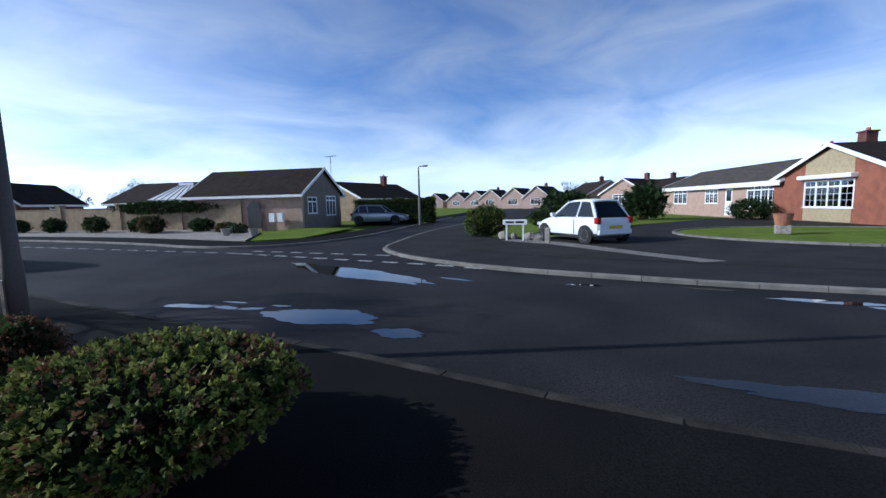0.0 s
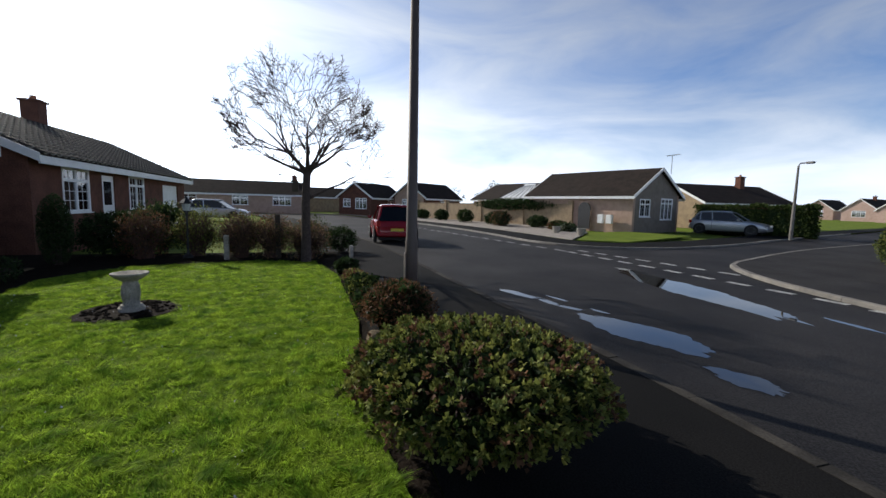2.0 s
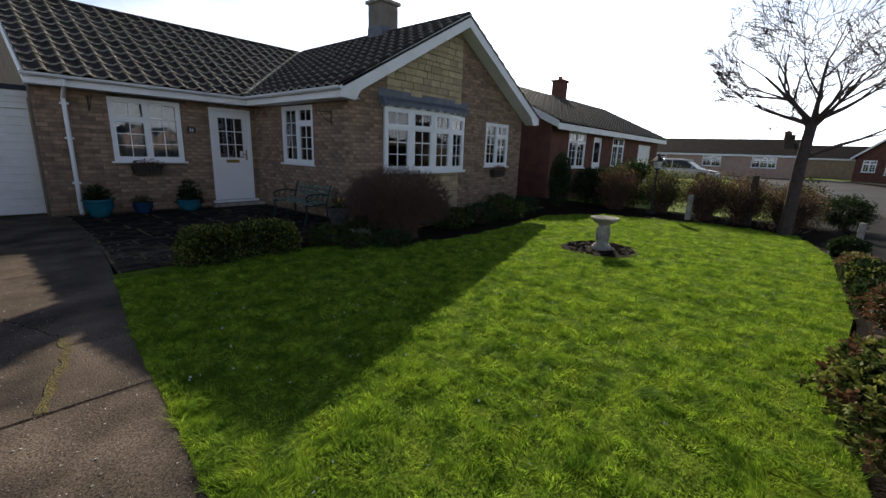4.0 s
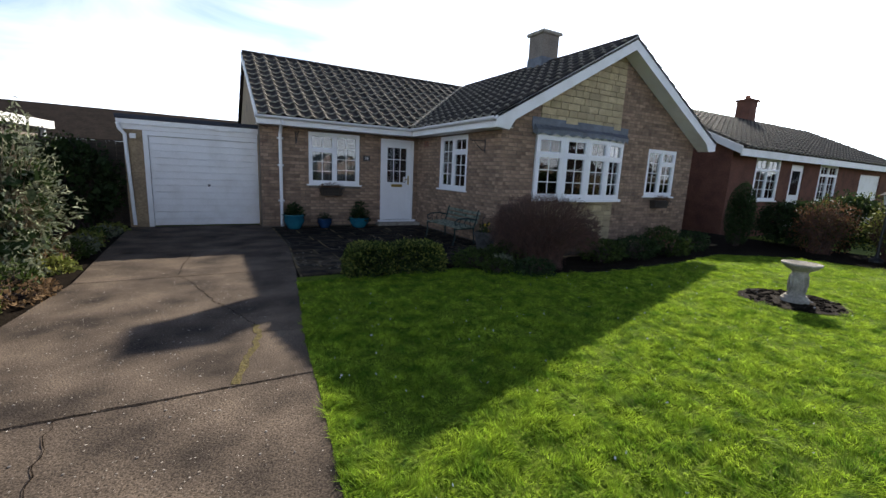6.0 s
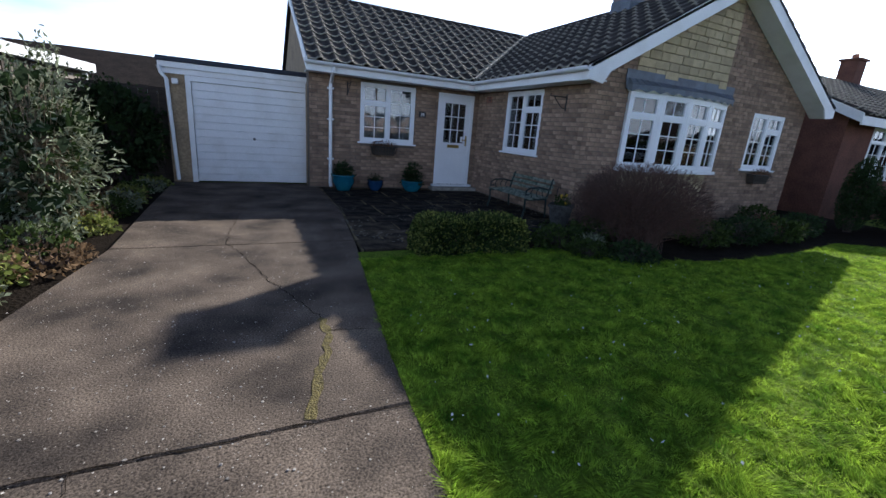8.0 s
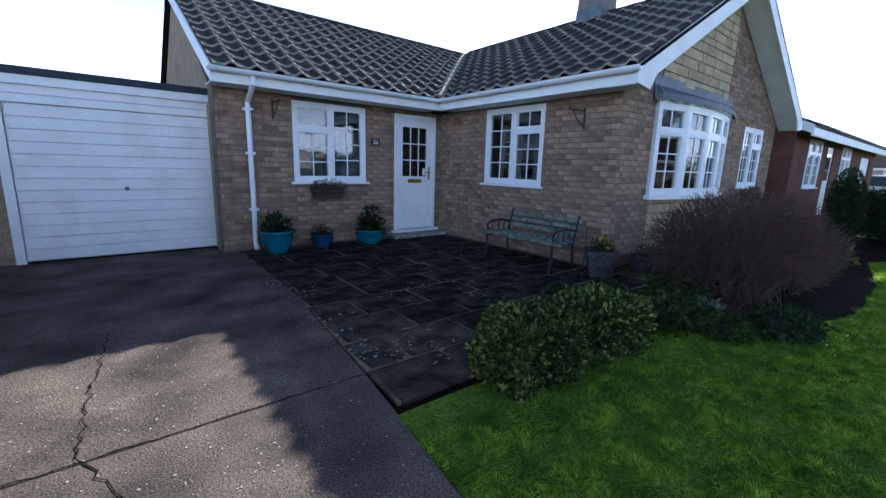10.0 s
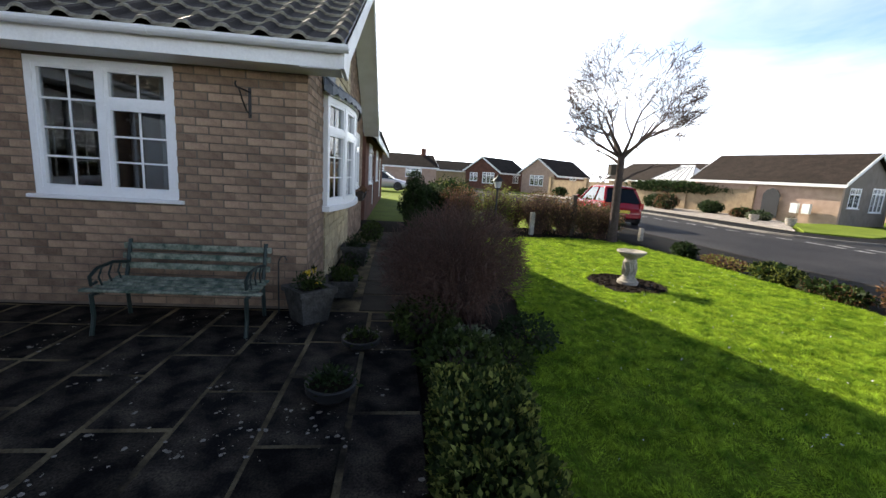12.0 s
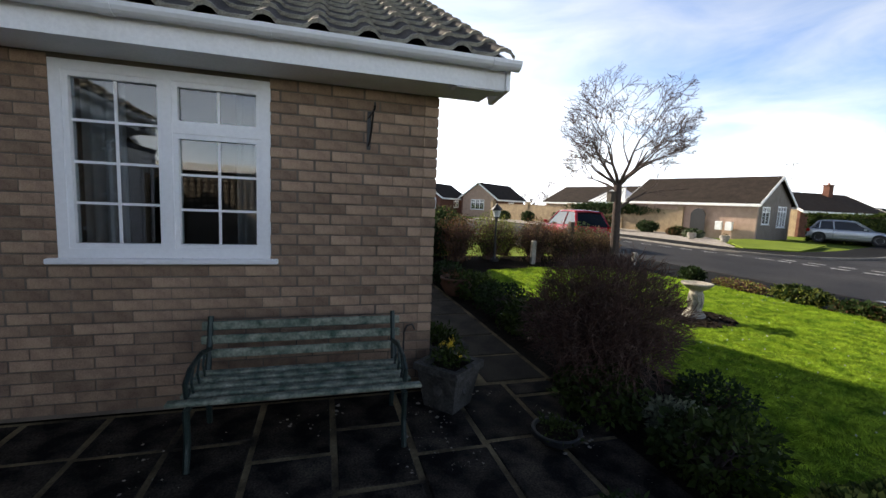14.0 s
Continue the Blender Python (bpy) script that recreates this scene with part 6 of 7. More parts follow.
        part("tail_light", Shape().box(-L - 0.012, -L + 0.16, s * W * 0.84 - 0.075, s * W * 0.84 + 0.075, belt * 0.74, belt * 0.98, bevel=0.02), M_TAIL, t, "red tail light", local=True)
        part("headlight", Shape().box(L - 0.26, L - 0.02, s * W * 0.74 - 0.12, s * W * 0.74 + 0.12, belt * 0.56, belt * 0.72, bevel=0.03), M_LAMPGLASS, t, "clear headlight", local=True)
        part("door_seam", Shape().box(xm - 0.006, xm + 0.006, s * (W + 0.001) - 0.008, s * (W + 0.001) + 0.008, sill + 0.12, belt - 0.08), M_CAR_DARK, t, local=True)
        part("door_handle", Shape().box(xm + 0.1, xm + 0.26, s * (W + 0.004) - 0.012, s * (W + 0.004) + 0.012, belt * 0.84, belt * 0.87, bevel=0.004), paint, t, local=True)
    for x in (-L + length * 0.155, L - length * 0.185):
        for s in (1, -1):
            part("wheel_arch", Shape().lathe([(wheel_r + 0.055, 0), (wheel_r + 0.055, 0.01)], 22, m=pose(x, s * (W + (0.002 if s > 0 else 0.002)), wheel_r, -90 * s)), M_TYRE, t, local=True)
            wm = pose(x, s * (W - 0.10), wheel_r, -90 * s)
            wheel = part("wheel", Shape().lathe([(wheel_r * 0.6, 0), (wheel_r * 0.96, 0.0), (wheel_r, 0.03), (wheel_r, 0.11), (wheel_r * 0.94, 0.135), (wheel_r * 0.66, 0.14)], 26, m=wm), M_TYRE, t, "black tyre", local=True)
            rim = Shape().lathe([(wheel_r * 0.64, 0.09), (wheel_r * 0.66, 0.142), (wheel_r * 0.6, 0.138), (wheel_r * 0.55, 0.11)], 24, m=wm)
            for q in range(6):
                rim.box(-0.03, 0.03, 0.02, wheel_r * 0.6, 0.115, 0.138, m=wm @ pose(0, 0, 0, 0, 0, 60 * q))
            part("rim", rim, M_RIM, wheel, "silver alloy rim", local=True)
    part("rear_bumper", Shape().box(-L - 0.03, -L + 0.1, -W * 0.85, W * 0.85, 0.3, 0.47, bevel=0.03), paint, t, local=True)
    part("front_bumper", Shape().box(L - 0.12, L + 0.02, -W * 0.72, W * 0.72, 0.26, 0.44, bevel=0.03), paint, t, local=True)
    if plate:
        part("number_plate", Shape().box(-L - 0.042, -L - 0.02, -0.26, 0.26, 0.50, 0.61), M_PLATE, t, "yellow number plate", local=True)
    part("underbody", Shape().box(-L + 0.3, L - 0.3, -W * 0.8, W * 0.8, 0.14, 0.24), M_TYRE, t, local=True)
    return t


# white hatchback on the forecourt opposite, tail towards the road
car(pose(-2.95, 16.6, PAVE_Z + 0.012, 0, 0, 141), 3.55, 1.64, 1.48, M_CAR_WHITE, "small white three-door hatchback parked on the forecourt", wheel_r=0.29)
car(pose(-18.1, 3.85, ROAD_Z, 0, 0, 176), 3.95, 1.74, 1.52, M_CAR_RED, "red hatchback parked at the kerb", wheel_r=0.33)
car(pose(-20.6, 27.0, PAVE_Z, 0, 0, 24), 4.4, 1.8, 1.47, M_CAR_SILVER, "silver estate car parked on a drive", hatch=True, wheel_r=0.32, estate=True)
car(pose(-36.0, -6.4, PAVE_Z, 0, 0, 80), 4.3, 1.75, 1.5, M_CAR_SILVER, "pale silver car parked on the next drive", wheel_r=0.31)

# ---- houses beyond ----
RD = lambda px, d: (0.304 + d * (-0.495 + (px - 784) / 735 * 0.869), 0.378 + d * (0.869 + (px - 784) / 735 * 0.495))
# long bungalow opposite with a projecting gable
bungalow(pose(5.75, 43.0, 0, 0, 0, 114.5), 17.0, 7.5, "long pale bungalow with white fascia opposite", M_PINK_WALL, eave=2.55, ridge=4.0, roof_mat=M_GREY_ROOF, openings=[(3.6, 0.9, 2.6, 1.3, 3), (-1.4, 0.95, 1.9, 1.15, 3), (-3.3, 0.05, 1.0, 2.1, "door"), (-8.0, 0.75, 3.0, 1.5, 4)], chimney=(-6.0, -0.8, 4.75), fascia_h=0.3)
gb = bungalow(pose(11.4, 32.2, 0, 0, 0, 204.5), 9.0, 8.6, "red brick gabled wing with a large white window", M_RED_BRICK_SUN, eave=2.4, ridge=4.15, gable_openings=[(-1.8, 0.75, 3.3, 1.5, 4)], chimney=(1.5, -1.6, 4.9), over=0.5)
gm = pose(11.4, 32.2, 0, 0, 0, 204.5)
part("stone_panel", Shape().box(4.502, 4.53, -1.75, 1.45, 0.0, 0.70, m=gm).prism([(-1.75, 2.55), (1.45, 2.55), (1.45, 3.4), (0, 3.9), (-1.75, 3.3)], "x", 4.502, 4.53, m=gm), M_STONE, gb, "yellow stone panel above and below the window")
part("window_canopy", Shape().box(4.5, 4.85, -1.95, 1.65, 2.32, 2.55, m=gm, bevel=0.03), M_WHITE, gb, "white canopy over the window")
# brick house next along
x, y = RD(1088, 62)
bungalow(pose(x + 3.2, y + 4.4, 0, 0, 0, 234 + 14), 11, 7.0, "brick bungalow with white barge boards beyond the conifers", M_PINK_WALL, eave=2.4, ridge=4.5, gable_openings=[(-1.6, 0.8, 2.8, 1.4, 3)], chimney=(-1.0, 0.3, 5.3))
# row along the side road
for i, (px, d) in enumerate([(757, 128), (795, 118), (827, 108), (853, 100), (893, 92), (933, 84)]):
    x, y = RD(px, d * 1.14)
    a = math.degrees(math.atan2(-y, -x))
    bungalow(pose(x + 3.0, y + 4.0, 0, 0, 0, a - 22), 11, 6.2, "distant bungalow with a pale rose brick gable end in a row", M_ROSE_WALL, eave=2.5, ridge=4.9, gable_openings=[(-1.3, 0.8, 2.4, 1.4, 3)], group="row of bungalows", chimney=(0.0, 0.3, 5.5) if i % 2 else None)
for px, d, h in ((1010, 70, 4.6), (1130, 60, 4.4)):
    x, y = RD(px, d)
    bungalow(pose(x + 3, y + 6, 0, 0, 0, 300), 12, 7.2, "distant bungalow roof behind the conifers", M_PINK_WALL, eave=2.4, ridge=h, chimney=(2.0, 0.2, h + 0.7))
# behind the grey gable house
bungalow(pose(-31.4, 38.6, 0, 0, 0, -90), 11, 7.0, "bungalow with an orange brick gable behind the hedge", M_RED_BRICK, M_BUFF_WALL, eave=2.3, ridge=3.95, chimney=(-2.4, 0.5, 4.8))
# to the west along the road
bungalow(pose(-54.5, 15.4, 0, 0, 0, -52), 8.0, 5.2, "bungalow with a brick gable and white barge boards", M_RED_BRICK, M_PINK_WALL, eave=2.4, ridge=4.2, openings=[(-1.0, 0.9, 1.6, 1.2, 2)], gable_openings=[(-1.1, 0.8, 2.0, 1.3, 3)])
bungalow(pose(-58.0, 8.4, 0, 0, 0, -44), 7.5, 5.2, "red brick bungalow with a gable end and white windows", M_RED_BRICK, eave=2.35, ridge=4.05, openings=[(-1.5, 0.9, 1.5, 1.2, 2)], gable_openings=[(-1.9, 0.9, 1.2, 1.1, 2), (0.1, 0.7, 1.8, 1.4, 3)])
bungalow(pose(-42.5, 24.5, 0, 0, 0, 16), 12.0, 7.5, "dark-roofed bungalow behind the garden wall", M_PINK_WALL, eave=2.3, ridge=4.1)
bungalow(pose(-59.5, -9.5, 0, 0, 0, -82), 18, 7.0, "long low bungalow at the bend of the road", M_PINK_WALL, eave=2.4, ridge=4.0, openings=[(-7.0, 0.9, 2.2, 1.2, 3), (-2.0, 0.9, 1.8, 1.2, 2), (3.5, 0.9, 2.4, 1.2, 3)], chimney=(-7.8, 0.2, 4.8))
bungalow(pose(-75, 0, 0, 0, 0, -70), 20, 7.0, "far low bungalow beyond the bend", M_BUFF_WALL, eave=2.4, ridge=3.9)

# conservatory roof
cv = thing("conservatory", pose(-35.4, 20.2, -0.3, 0, 0, 18), "white conservatory with a pitched glazed roof", "conservatory")
part("wall", Shape().box(-1.7, 1.7, -1.7, 1.7, -0.1, 2.55), M_UPVC, cv, local=True)
part("roof", Shape().add([(-1.95, -1.95, 2.55), (1.95, -1.95, 2.55), (1.95, 1.95, 2.55), (-1.95, 1.95, 2.55), (-0.7, 0, 3.75), (0.7, 0, 3.75)], [(0, 1, 5, 4), (1, 2, 5), (2, 3, 4, 5), (3, 0, 4), (3, 2, 1, 0)]), M_UPVC, cv, local=True)
part("ridge_cresting", Shape().box(-0.7, 0.7, -0.03, 0.03, 3.73, 3.92), M_UPVC, cv, local=True)
for q in range(7):
    x = -1.95 + q * 0.65
    part("glazing_bar", Shape().tube([(x, -1.95, 2.57), (x * 0.36, 0, 3.77)], 0.03, 5), M_LEAD, cv, local=True)

# garden wall across the road with piers and an arch
gw = thing("garden_wall", pose(-36, 15.9, 0, 0, 0, 18), "pale brick garden wall with piers across the road", "wall")
for x0, x1, h in ((-11.5, -6.3, 1.62), (-5.9, -0.7, 1.62), (-0.3, 4.7, 1.7), (5.1, 9.6, 1.7)):
    part("panel", Shape().box(x0, x1, -0.11, 0.11, -0.1, h).box(x0, x1, -0.14, 0.14, h, h + 0.05), M_BUFF_WALL, gw, local=True)
for x in (-11.7, -6.1, -0.5, 4.9, 9.8):
    part("pier", Shape().box(x - 0.2, x + 0.2, -0.2, 0.2, -0.1, 1.9).box(x - 0.24, x + 0.24, -0.24, 0.24, 1.9, 1.97), M_BUFF_WALL, gw, local=True)
gt = thing("garden_gate", pose(-25.4, 19.2, 0, 0, 0, 18), "dark timber arched garden gate in the wall", "gate")
part("leaf", Shape().prism([(-0.5, 0), (0.5, 0), (0.5, 1.5), (0.3, 1.8), (0, 1.9), (-0.3, 1.8), (-0.5, 1.5)], "y", -0.17, -0.13), M_BLACK, gt, local=True)
for x in (-24.0, -23.4):
    ub = thing("meter_box", pose(x, 19.62 + (x + 24) * 0.33, 0.45, 0, 0, 18), "pale meter box on the house wall", "meter box")
    part("box", Shape().box(-0.2, 0.2, -0.35, -0.1, 0.0, 0.6, bevel=0.02), M_WHITE, ub, local=True)
# planting in front of the wall
for i, (x, y, rx, h, mm) in enumerate([(-39.0, 12.6, 0.7, 0.55, M_DARK_LEAF_AND_SHADE), (-34.5, 13.4, 0.75, 0.6, M_LEAF), (-30.8, 14.6, 0.9, 0.55, M_DARK_LEAF_AND_SHADE), (-28.8, 14.2, 0.8, 0.6, M_LEAF_BROWN), (-27.2, 16.4, 0.8, 0.45, M_DARK_LEAF_AND_SHADE), (-24.3, 16.3, 0.7, 0.3, M_LEAF_BROWN), (-22.6, 15.8, 0.6, 0.25, M_LEAF_SILVER), (-42.5, 11.6, 0.8, 0.5, M_DARK_LEAF_AND_SHADE)]):
    bush("shrub", pose(x, y, -0.04), (rx, rx, h), 1000, 0.1, mm, "rounded shrub in the gravel before the wall", stems=30, core=300)
bush("climber", pose(-32.6, 17.05, 1.2, 0, 0, 18), (5.0, 0.6, 0.42), 5200, 0.15, M_DARK_LEAF_AND_SHADE, "dark climber spilling over the garden wall", "climber", stems=20, core=500)
for x, y in ((-21.2, 14.2), (-19.4, 14.6)):
    planter(pose(x, y, -0.04), "pale stone tub on the gravel", "round", 0.25, 0.4, M_OLD_STONE, M_DARK_LEAF_AND_SHADE, n=60)
# hedge, pole and conifers by the side road
hg = thing("hedge", pose(-20.6, 29.0, -0.04, 0, 0, 20), "dense green hedge beside the parked estate car", "hedge")
u = rng.uniform(-1, 1, (9000, 3))
ax = rng.integers(0, 3, 9000)
u[np.arange(9000), ax] = np.sign(u[np.arange(9000), ax]) * (1 - 0.15 * rng.random(9000))
pp = u * np.array([3.2, 0.8, 0.95]) * (1 + 0.06 * rng.random((9000, 1))) + np.array([0, 0, 0.95])
pp[:, 2] *= np.array([1 + 0.12 * noise.noise((a * 1.2, 0, 3.1)) for a in pp[:, 0]])
part("crown", mesh_np("crown", *leaves(pp, unit(u), 0.16, 0.7)), M_LEAF, hg, local=True)
# plain dark box as the painted shade inside the hedge
part("inner_growth", Shape().box(-3.0, 3.0, -0.65, 0.65, 0.0, 1.7), M_DARK_LEAF_AND_SHADE, hg, local=True)
pl = thing("street_lamp", pose(-15.75, 25.3, PAVE_Z), "slim pale street lamp beside the side road", "street lamp")
part("column", Shape().tube([(0, 0, 0), (0, 0, 0.9), (0, 0, 4.0)], [0.09, 0.085, 0.05], 10), M_KERB, pl, local=True)
part("arm", Shape().tube([(0, 0, 3.98), (0.05, 0.03, 4.12), (0.3, 0.2, 4.15)], 0.035, 8), M_STEEL, pl, local=True)
part("lantern", Shape().box(0.25, 0.6, 0.1, 0.3, 4.08, 4.2, bevel=0.03), M_STEEL, pl, local=True)

# island: conifers, name sign, bollard, planter
bush("conifer", pose(-7.15, 17.3, -0.04), (0.95, 0.9, 0.72), 6000, 0.09, M_LEAF_LIGHT, "rounded yellow-green conifer at the junction corner", "shrub", stems=30, core=1500, lump=0.2, aspect=0.35, second=M_LEAF, share=0.5)
sg = thing("street_sign", pose(-5.15, 15.55, PAVE_Z, 0, 0, 12), "low white street name sign on two posts", "sign")
for x in (-0.33, 0.3):
    part("post", Shape().box(x - 0.03, x + 0.03, -0.03, 0.03, 0, 0.8), M_WHITE, sg, local=True)
part("board", Shape().box(-0.47, 0.45, -0.05, -0.031, 0.62, 0.82, bevel=0.006), M_WHITE, sg, "white name board", local=True)
part("lettering", Shape().box(-0.36, -0.04, -0.053, -0.0505, 0.68, 0.76).box(0.02, 0.34, -0.053, -0.0505, 0.68, 0.76), M_BLACK, sg, local=True)
bo = thing("bollard", pose(-3.75, 15.0, PAVE_Z), "short pale stone bollard beside the forecourt", "bollard")
part("shaft", Shape().box(-0.08, 0.08, -0.08, 0.08, 0, 0.55, bevel=0.02), M_OLD_STONE, bo, local=True)
for i, (x, y, r) in enumerate([(-5.9, 16.3, 0.22), (-4.8, 16.2, 0.2), (-4.4, 16.0, 0.22), (-5.5, 16.4, 0.16)]):
    bm = bmesh.new()
    bmesh.ops.create_icosphere(bm, subdivisions=2, radius=r)
    for vv in bm.verts:
        vv.co *= 1 + 0.35 * noise.noise(vv.co * 5 + Vector((i * 3.0, 1, 0)))
    me = bpy.data.meshes.new("rock")
    bm.to_mesh(me)
    bm.free()
    ob = part("rock", me, M_OLD_STONE)
    ob.location = (x, y, PAVE_Z + r * 0.5)
    tagged(ob, "grey boulder at the forecourt corner", "rock", "corner boulders")
bush("conifer", pose(-5.6, 23.0, -0.04), (1.3, 1.2, 0.6), 3000, 0.12, M_LEAF, "spreading dark juniper behind the white car", "shrub", stems=30, core=700, lump=0.35, aspect=0.35)
bush("conifer", pose(-6.6, 30.0, -0.04), (2.0, 1.8, 1.15), 3500, 0.16, M_DARK_LEAF_AND_SHADE, "dark spreading conifer in the front garden", "tree", stems=40, core=800, lump=0.4, aspect=0.35)
bush("conifer", pose(-1.9, 33.0, -0.04), (1.5, 1.4, 1.35), 2600, 0.2, M_DARK_LEAF_AND_SHADE, "upright ragged conifer on the front lawn", "tree", stems=60, core=400, lump=0.5, aspect=0.3, shell=0.7)
bush("shrub", pose(4.3, 33.6, -0.04), (1.3, 1.0, 0.72), 2200, 0.1, M_DARK_LEAF_AND_SHADE, "dark clipped shrub under the window opposite", stems=20, core=600)
fp = thing("planter_tub", pose(3.7, 20.3, PAVE_Z + 0.05), "terracotta tub on a pale plinth on the oval lawn", "plant pot")
part("plinth", Shape().box(-0.22, 0.22, -0.22, 0.22, 0, 0.35, bevel=0.03), M_OLD_STONE, fp, local=True)
part("tub", Shape().lathe([(0.24, 0.35), (0.32, 0.75), (0.34, 0.78), (0.3, 0.78)], 18), M_TERRA, fp, local=True)
part("foliage", mesh_np("foliage", *leaves(*[q + (np.array([0, 0, 0.8]) if i == 0 else 0) for i, q in enumerate(blob_points(200, (0.28, 0.28, 0.22), 0.3, 2.2, 1.0, 0.9))], 0.06, 0.4)), M_LEAF_BROWN, fp, local=True)

# neighbour to the east: garage with trellis, timber fence
ng = thing("garage", pose(5.3, -10.0, 0, 0, 0, -7.4), "neighbour's low brick garage with a white fascia", "garage")
NG = pose(4.0, -10.0, 0, 0, 0, -7.4)
part("wall", Shape().box(0, 2.7, -3.0, 4.2, -0.05, 2.0, m=NG), M_DARK_WALL, ng)
part("fascia", Shape().box(-0.2, -0.16, -3.1, 4.35, 2.02, 2.2, m=NG).box(-0.16, 2.9, 4.31, 4.35, 2.02, 2.2, m=NG), M_WHITE, ng, "white fascia")
part("roof", Shape().box(-0.16, 2.9, -3.1, 4.31, 2.0, 2.16, m=NG), M_LEAD, ng, "grey felt flat roof")
part("pipe", Shape().box(-0.09, -0.01, -2.95, -2.87, 0.0, 2.0, m=NG), M_UPVC, ng)
tr = thing("trellis", NG @ pose(-0.04, 0.5, 1.0), "weathered timber trellis against the neighbour's wall", "trellis")
for k in range(7):
    part("slat", Shape().box(-0.028, -0.010, -1.9, 1.75, 1.06 + k * 0.135, 1.1 + k * 0.135, m=NG), M_TIMBER, tr)
for k in range(25):
    part("batten", Shape().box(-0.048, -0.030, -1.88 + k * 0.15, -1.84 + k * 0.15, 1.02, 1.95, m=NG), M_TIMBER, tr)
bungalow(pose(9.2, -16.8, 0, 0, 0, 112), 5.0, 5.8, "neighbour's bungalow with a white gable edge", M_BUFF_WALL, eave=2.39, ridge=5.0, over=0.4)
bungalow(pose(6.0, -33.0, 0, 0, 0, 4), 16, 7.0, "tiled roof of a bungalow behind the garages", M_BUFF_WALL, eave=2.5, ridge=4.3)
fn = thing("fence", pose(2.5, -10.6, 0), "dark timber fence between the garages", "fence")
for k in range(12):
    x = 1.75 + k * 0.155
    part("board", Shape().box(x, x + 0.15, -10.62, -10.6, -0.03, 1.75 + 0.01 * (k % 3)), M_TIMBER, fn)
part("rail", Shape().box(1.75, 3.6, -10.66, -10.622, 1.3, 1.38), M_TIMBER, fn)
bush("climber", pose(2.6, -10.3, 0.0), (0.8, 0.35, 0.95), 2500, 0.08, M_DARK_LEAF_AND_SHADE, "dark climber over the timber fence", "climber", stems=60, core=500, lump=0.25)

# aerials on roofs
for x, y, z in ((-22.7, 23.9, 4.2), (11.0, 33.0, 4.7)):
    ae = thing("tv_aerial", pose(x, y, z), "thin metal television aerial on the roof", "aerial")
    part("mast", Shape().tube([(0, 0, -0.3), (0, 0, 1.0)], 0.02, 6), M_STEEL, ae, local=True)
    part("boom", Shape().tube([(-0.5, 0, 0.95), (0.6, 0, 0.98)], 0.015, 6), M_STEEL, ae, local=True)
    for k in range(6):
        part("element", Shape().tube([(-0.4 + k * 0.18, -0.2, 0.96), (-0.4 + k * 0.18, 0.2, 0.96)], 0.008, 5), M_STEEL, ae, local=True)
# distant bare trees
for i, (x, y, h) in enumerate([(-62, 30, 7.5), (-70, 24, 6.5), (-78, 34, 6.5), (-20, 95, 8), (10, 80, 7), (-85, 12, 7)]):
    grow_tree(pose(x, y, -0.1), "distant leafless tree behind the roofs", h * 0.75, h * 0.42, h * 0.28, 0.2, (0.1, 0.1), 40 + i, levels=4, low_branch=False, limbs=8)

# ---- driveway slabs and cracks ----
drive = thing("driveway", pose(0.7, -4.5, -0.01), "weathered cracked concrete driveway", "driveway", "", "structure")
LE = [(2.06, 1.16), (2.02, -2.3), (1.66, -5.45), (1.70, -7.2), (1.74, GF)]
RE = [(-0.165, 1.16), (-0.34, -2.3), (-0.76, -5.45), (-0.95, -7.2), (-0.985, GF + 0.0)]
for i in range(4):
    g = 0.012
    a, b, c, d = RE[i], LE[i], LE[i + 1], RE[i + 1]
    s = Shape()
    top = [(a[0] + 0.012, a[1] - g), (b[0] - 0.012, b[1] - g), (c[0] - 0.012, c[1] + g), (d[0] + 0.012, d[1] + g)]
    low = [a, b, c, d]
    zt = -0.002 + 0.002 * (i % 2)
    v = [(x, y, -0.1) for x, y in low] + [(x, y, zt - 0.01) for x, y in low] + [(x, y, zt) for x, y in top]
    f = [(3, 2, 1, 0), (8, 9, 10, 11)] + [(r + k, r + (k + 1) % 4, r + 4 + (k + 1) % 4, r + 4 + k) for r in (0, 4) for k in range(4)]
    part("slab", Shape().add(v, f), M_CONC, drive)


def crack(pts, wide, seed, material, name):
    """A jagged line through plan points."""
    g = random.Random(seed)
    line = []
    for (x0, y0), (x1, y1) in zip(pts, pts[1:]):
        n = max(2, int(math.hypot(x1 - x0, y1 - y0) / 0.05))
        for k in range(n):
            t = k / n
            line.append((x0 + (x1 - x0) * t + g.uniform(-0.018, 0.018), y0 + (y1 - y0) * t + g.uniform(-0.012, 0.012)))
    line.append(pts[-1])
    v, f = [], []
    for i, (x, y) in enumerate(line):
        a, b = Vector(line[max(i - 1, 0)]), Vector(line[min(i + 1, len(line) - 1)])
        u = (b - a).normalized()
        w = wide * g.uniform(0.4, 1.3) / 2
        v += [(x - u.y * w, y + u.x * w, 0.0035), (x + u.y * w, y - u.x * w, 0.0035)]
    f = [(2 * i, 2 * i + 1, 2 * i + 3, 2 * i + 2) for i in range(len(line) - 1)]
    part(name, Shape().add(v, f), material, drive)


crack([(0.52, -7.15), (0.60, -6.2), (0.64, -5.5), (0.47, -5.1), (0.28, -4.32), (-0.05, -3.4)], 0.008, 1, M_SOIL, "crack")
crack([(-0.05, -3.4), (-0.07, -3.15), (-0.01, -2.9), (0.08, -2.68), (0.1, -2.5), (0.16, -2.32)], 0.05, 2, M_MOSS, "mossy_crack")
crack([(-0.05, -3.2), (-0.35, -3.15), (-0.5, -3.1)], 0.007, 3, M_SOIL, "crack")
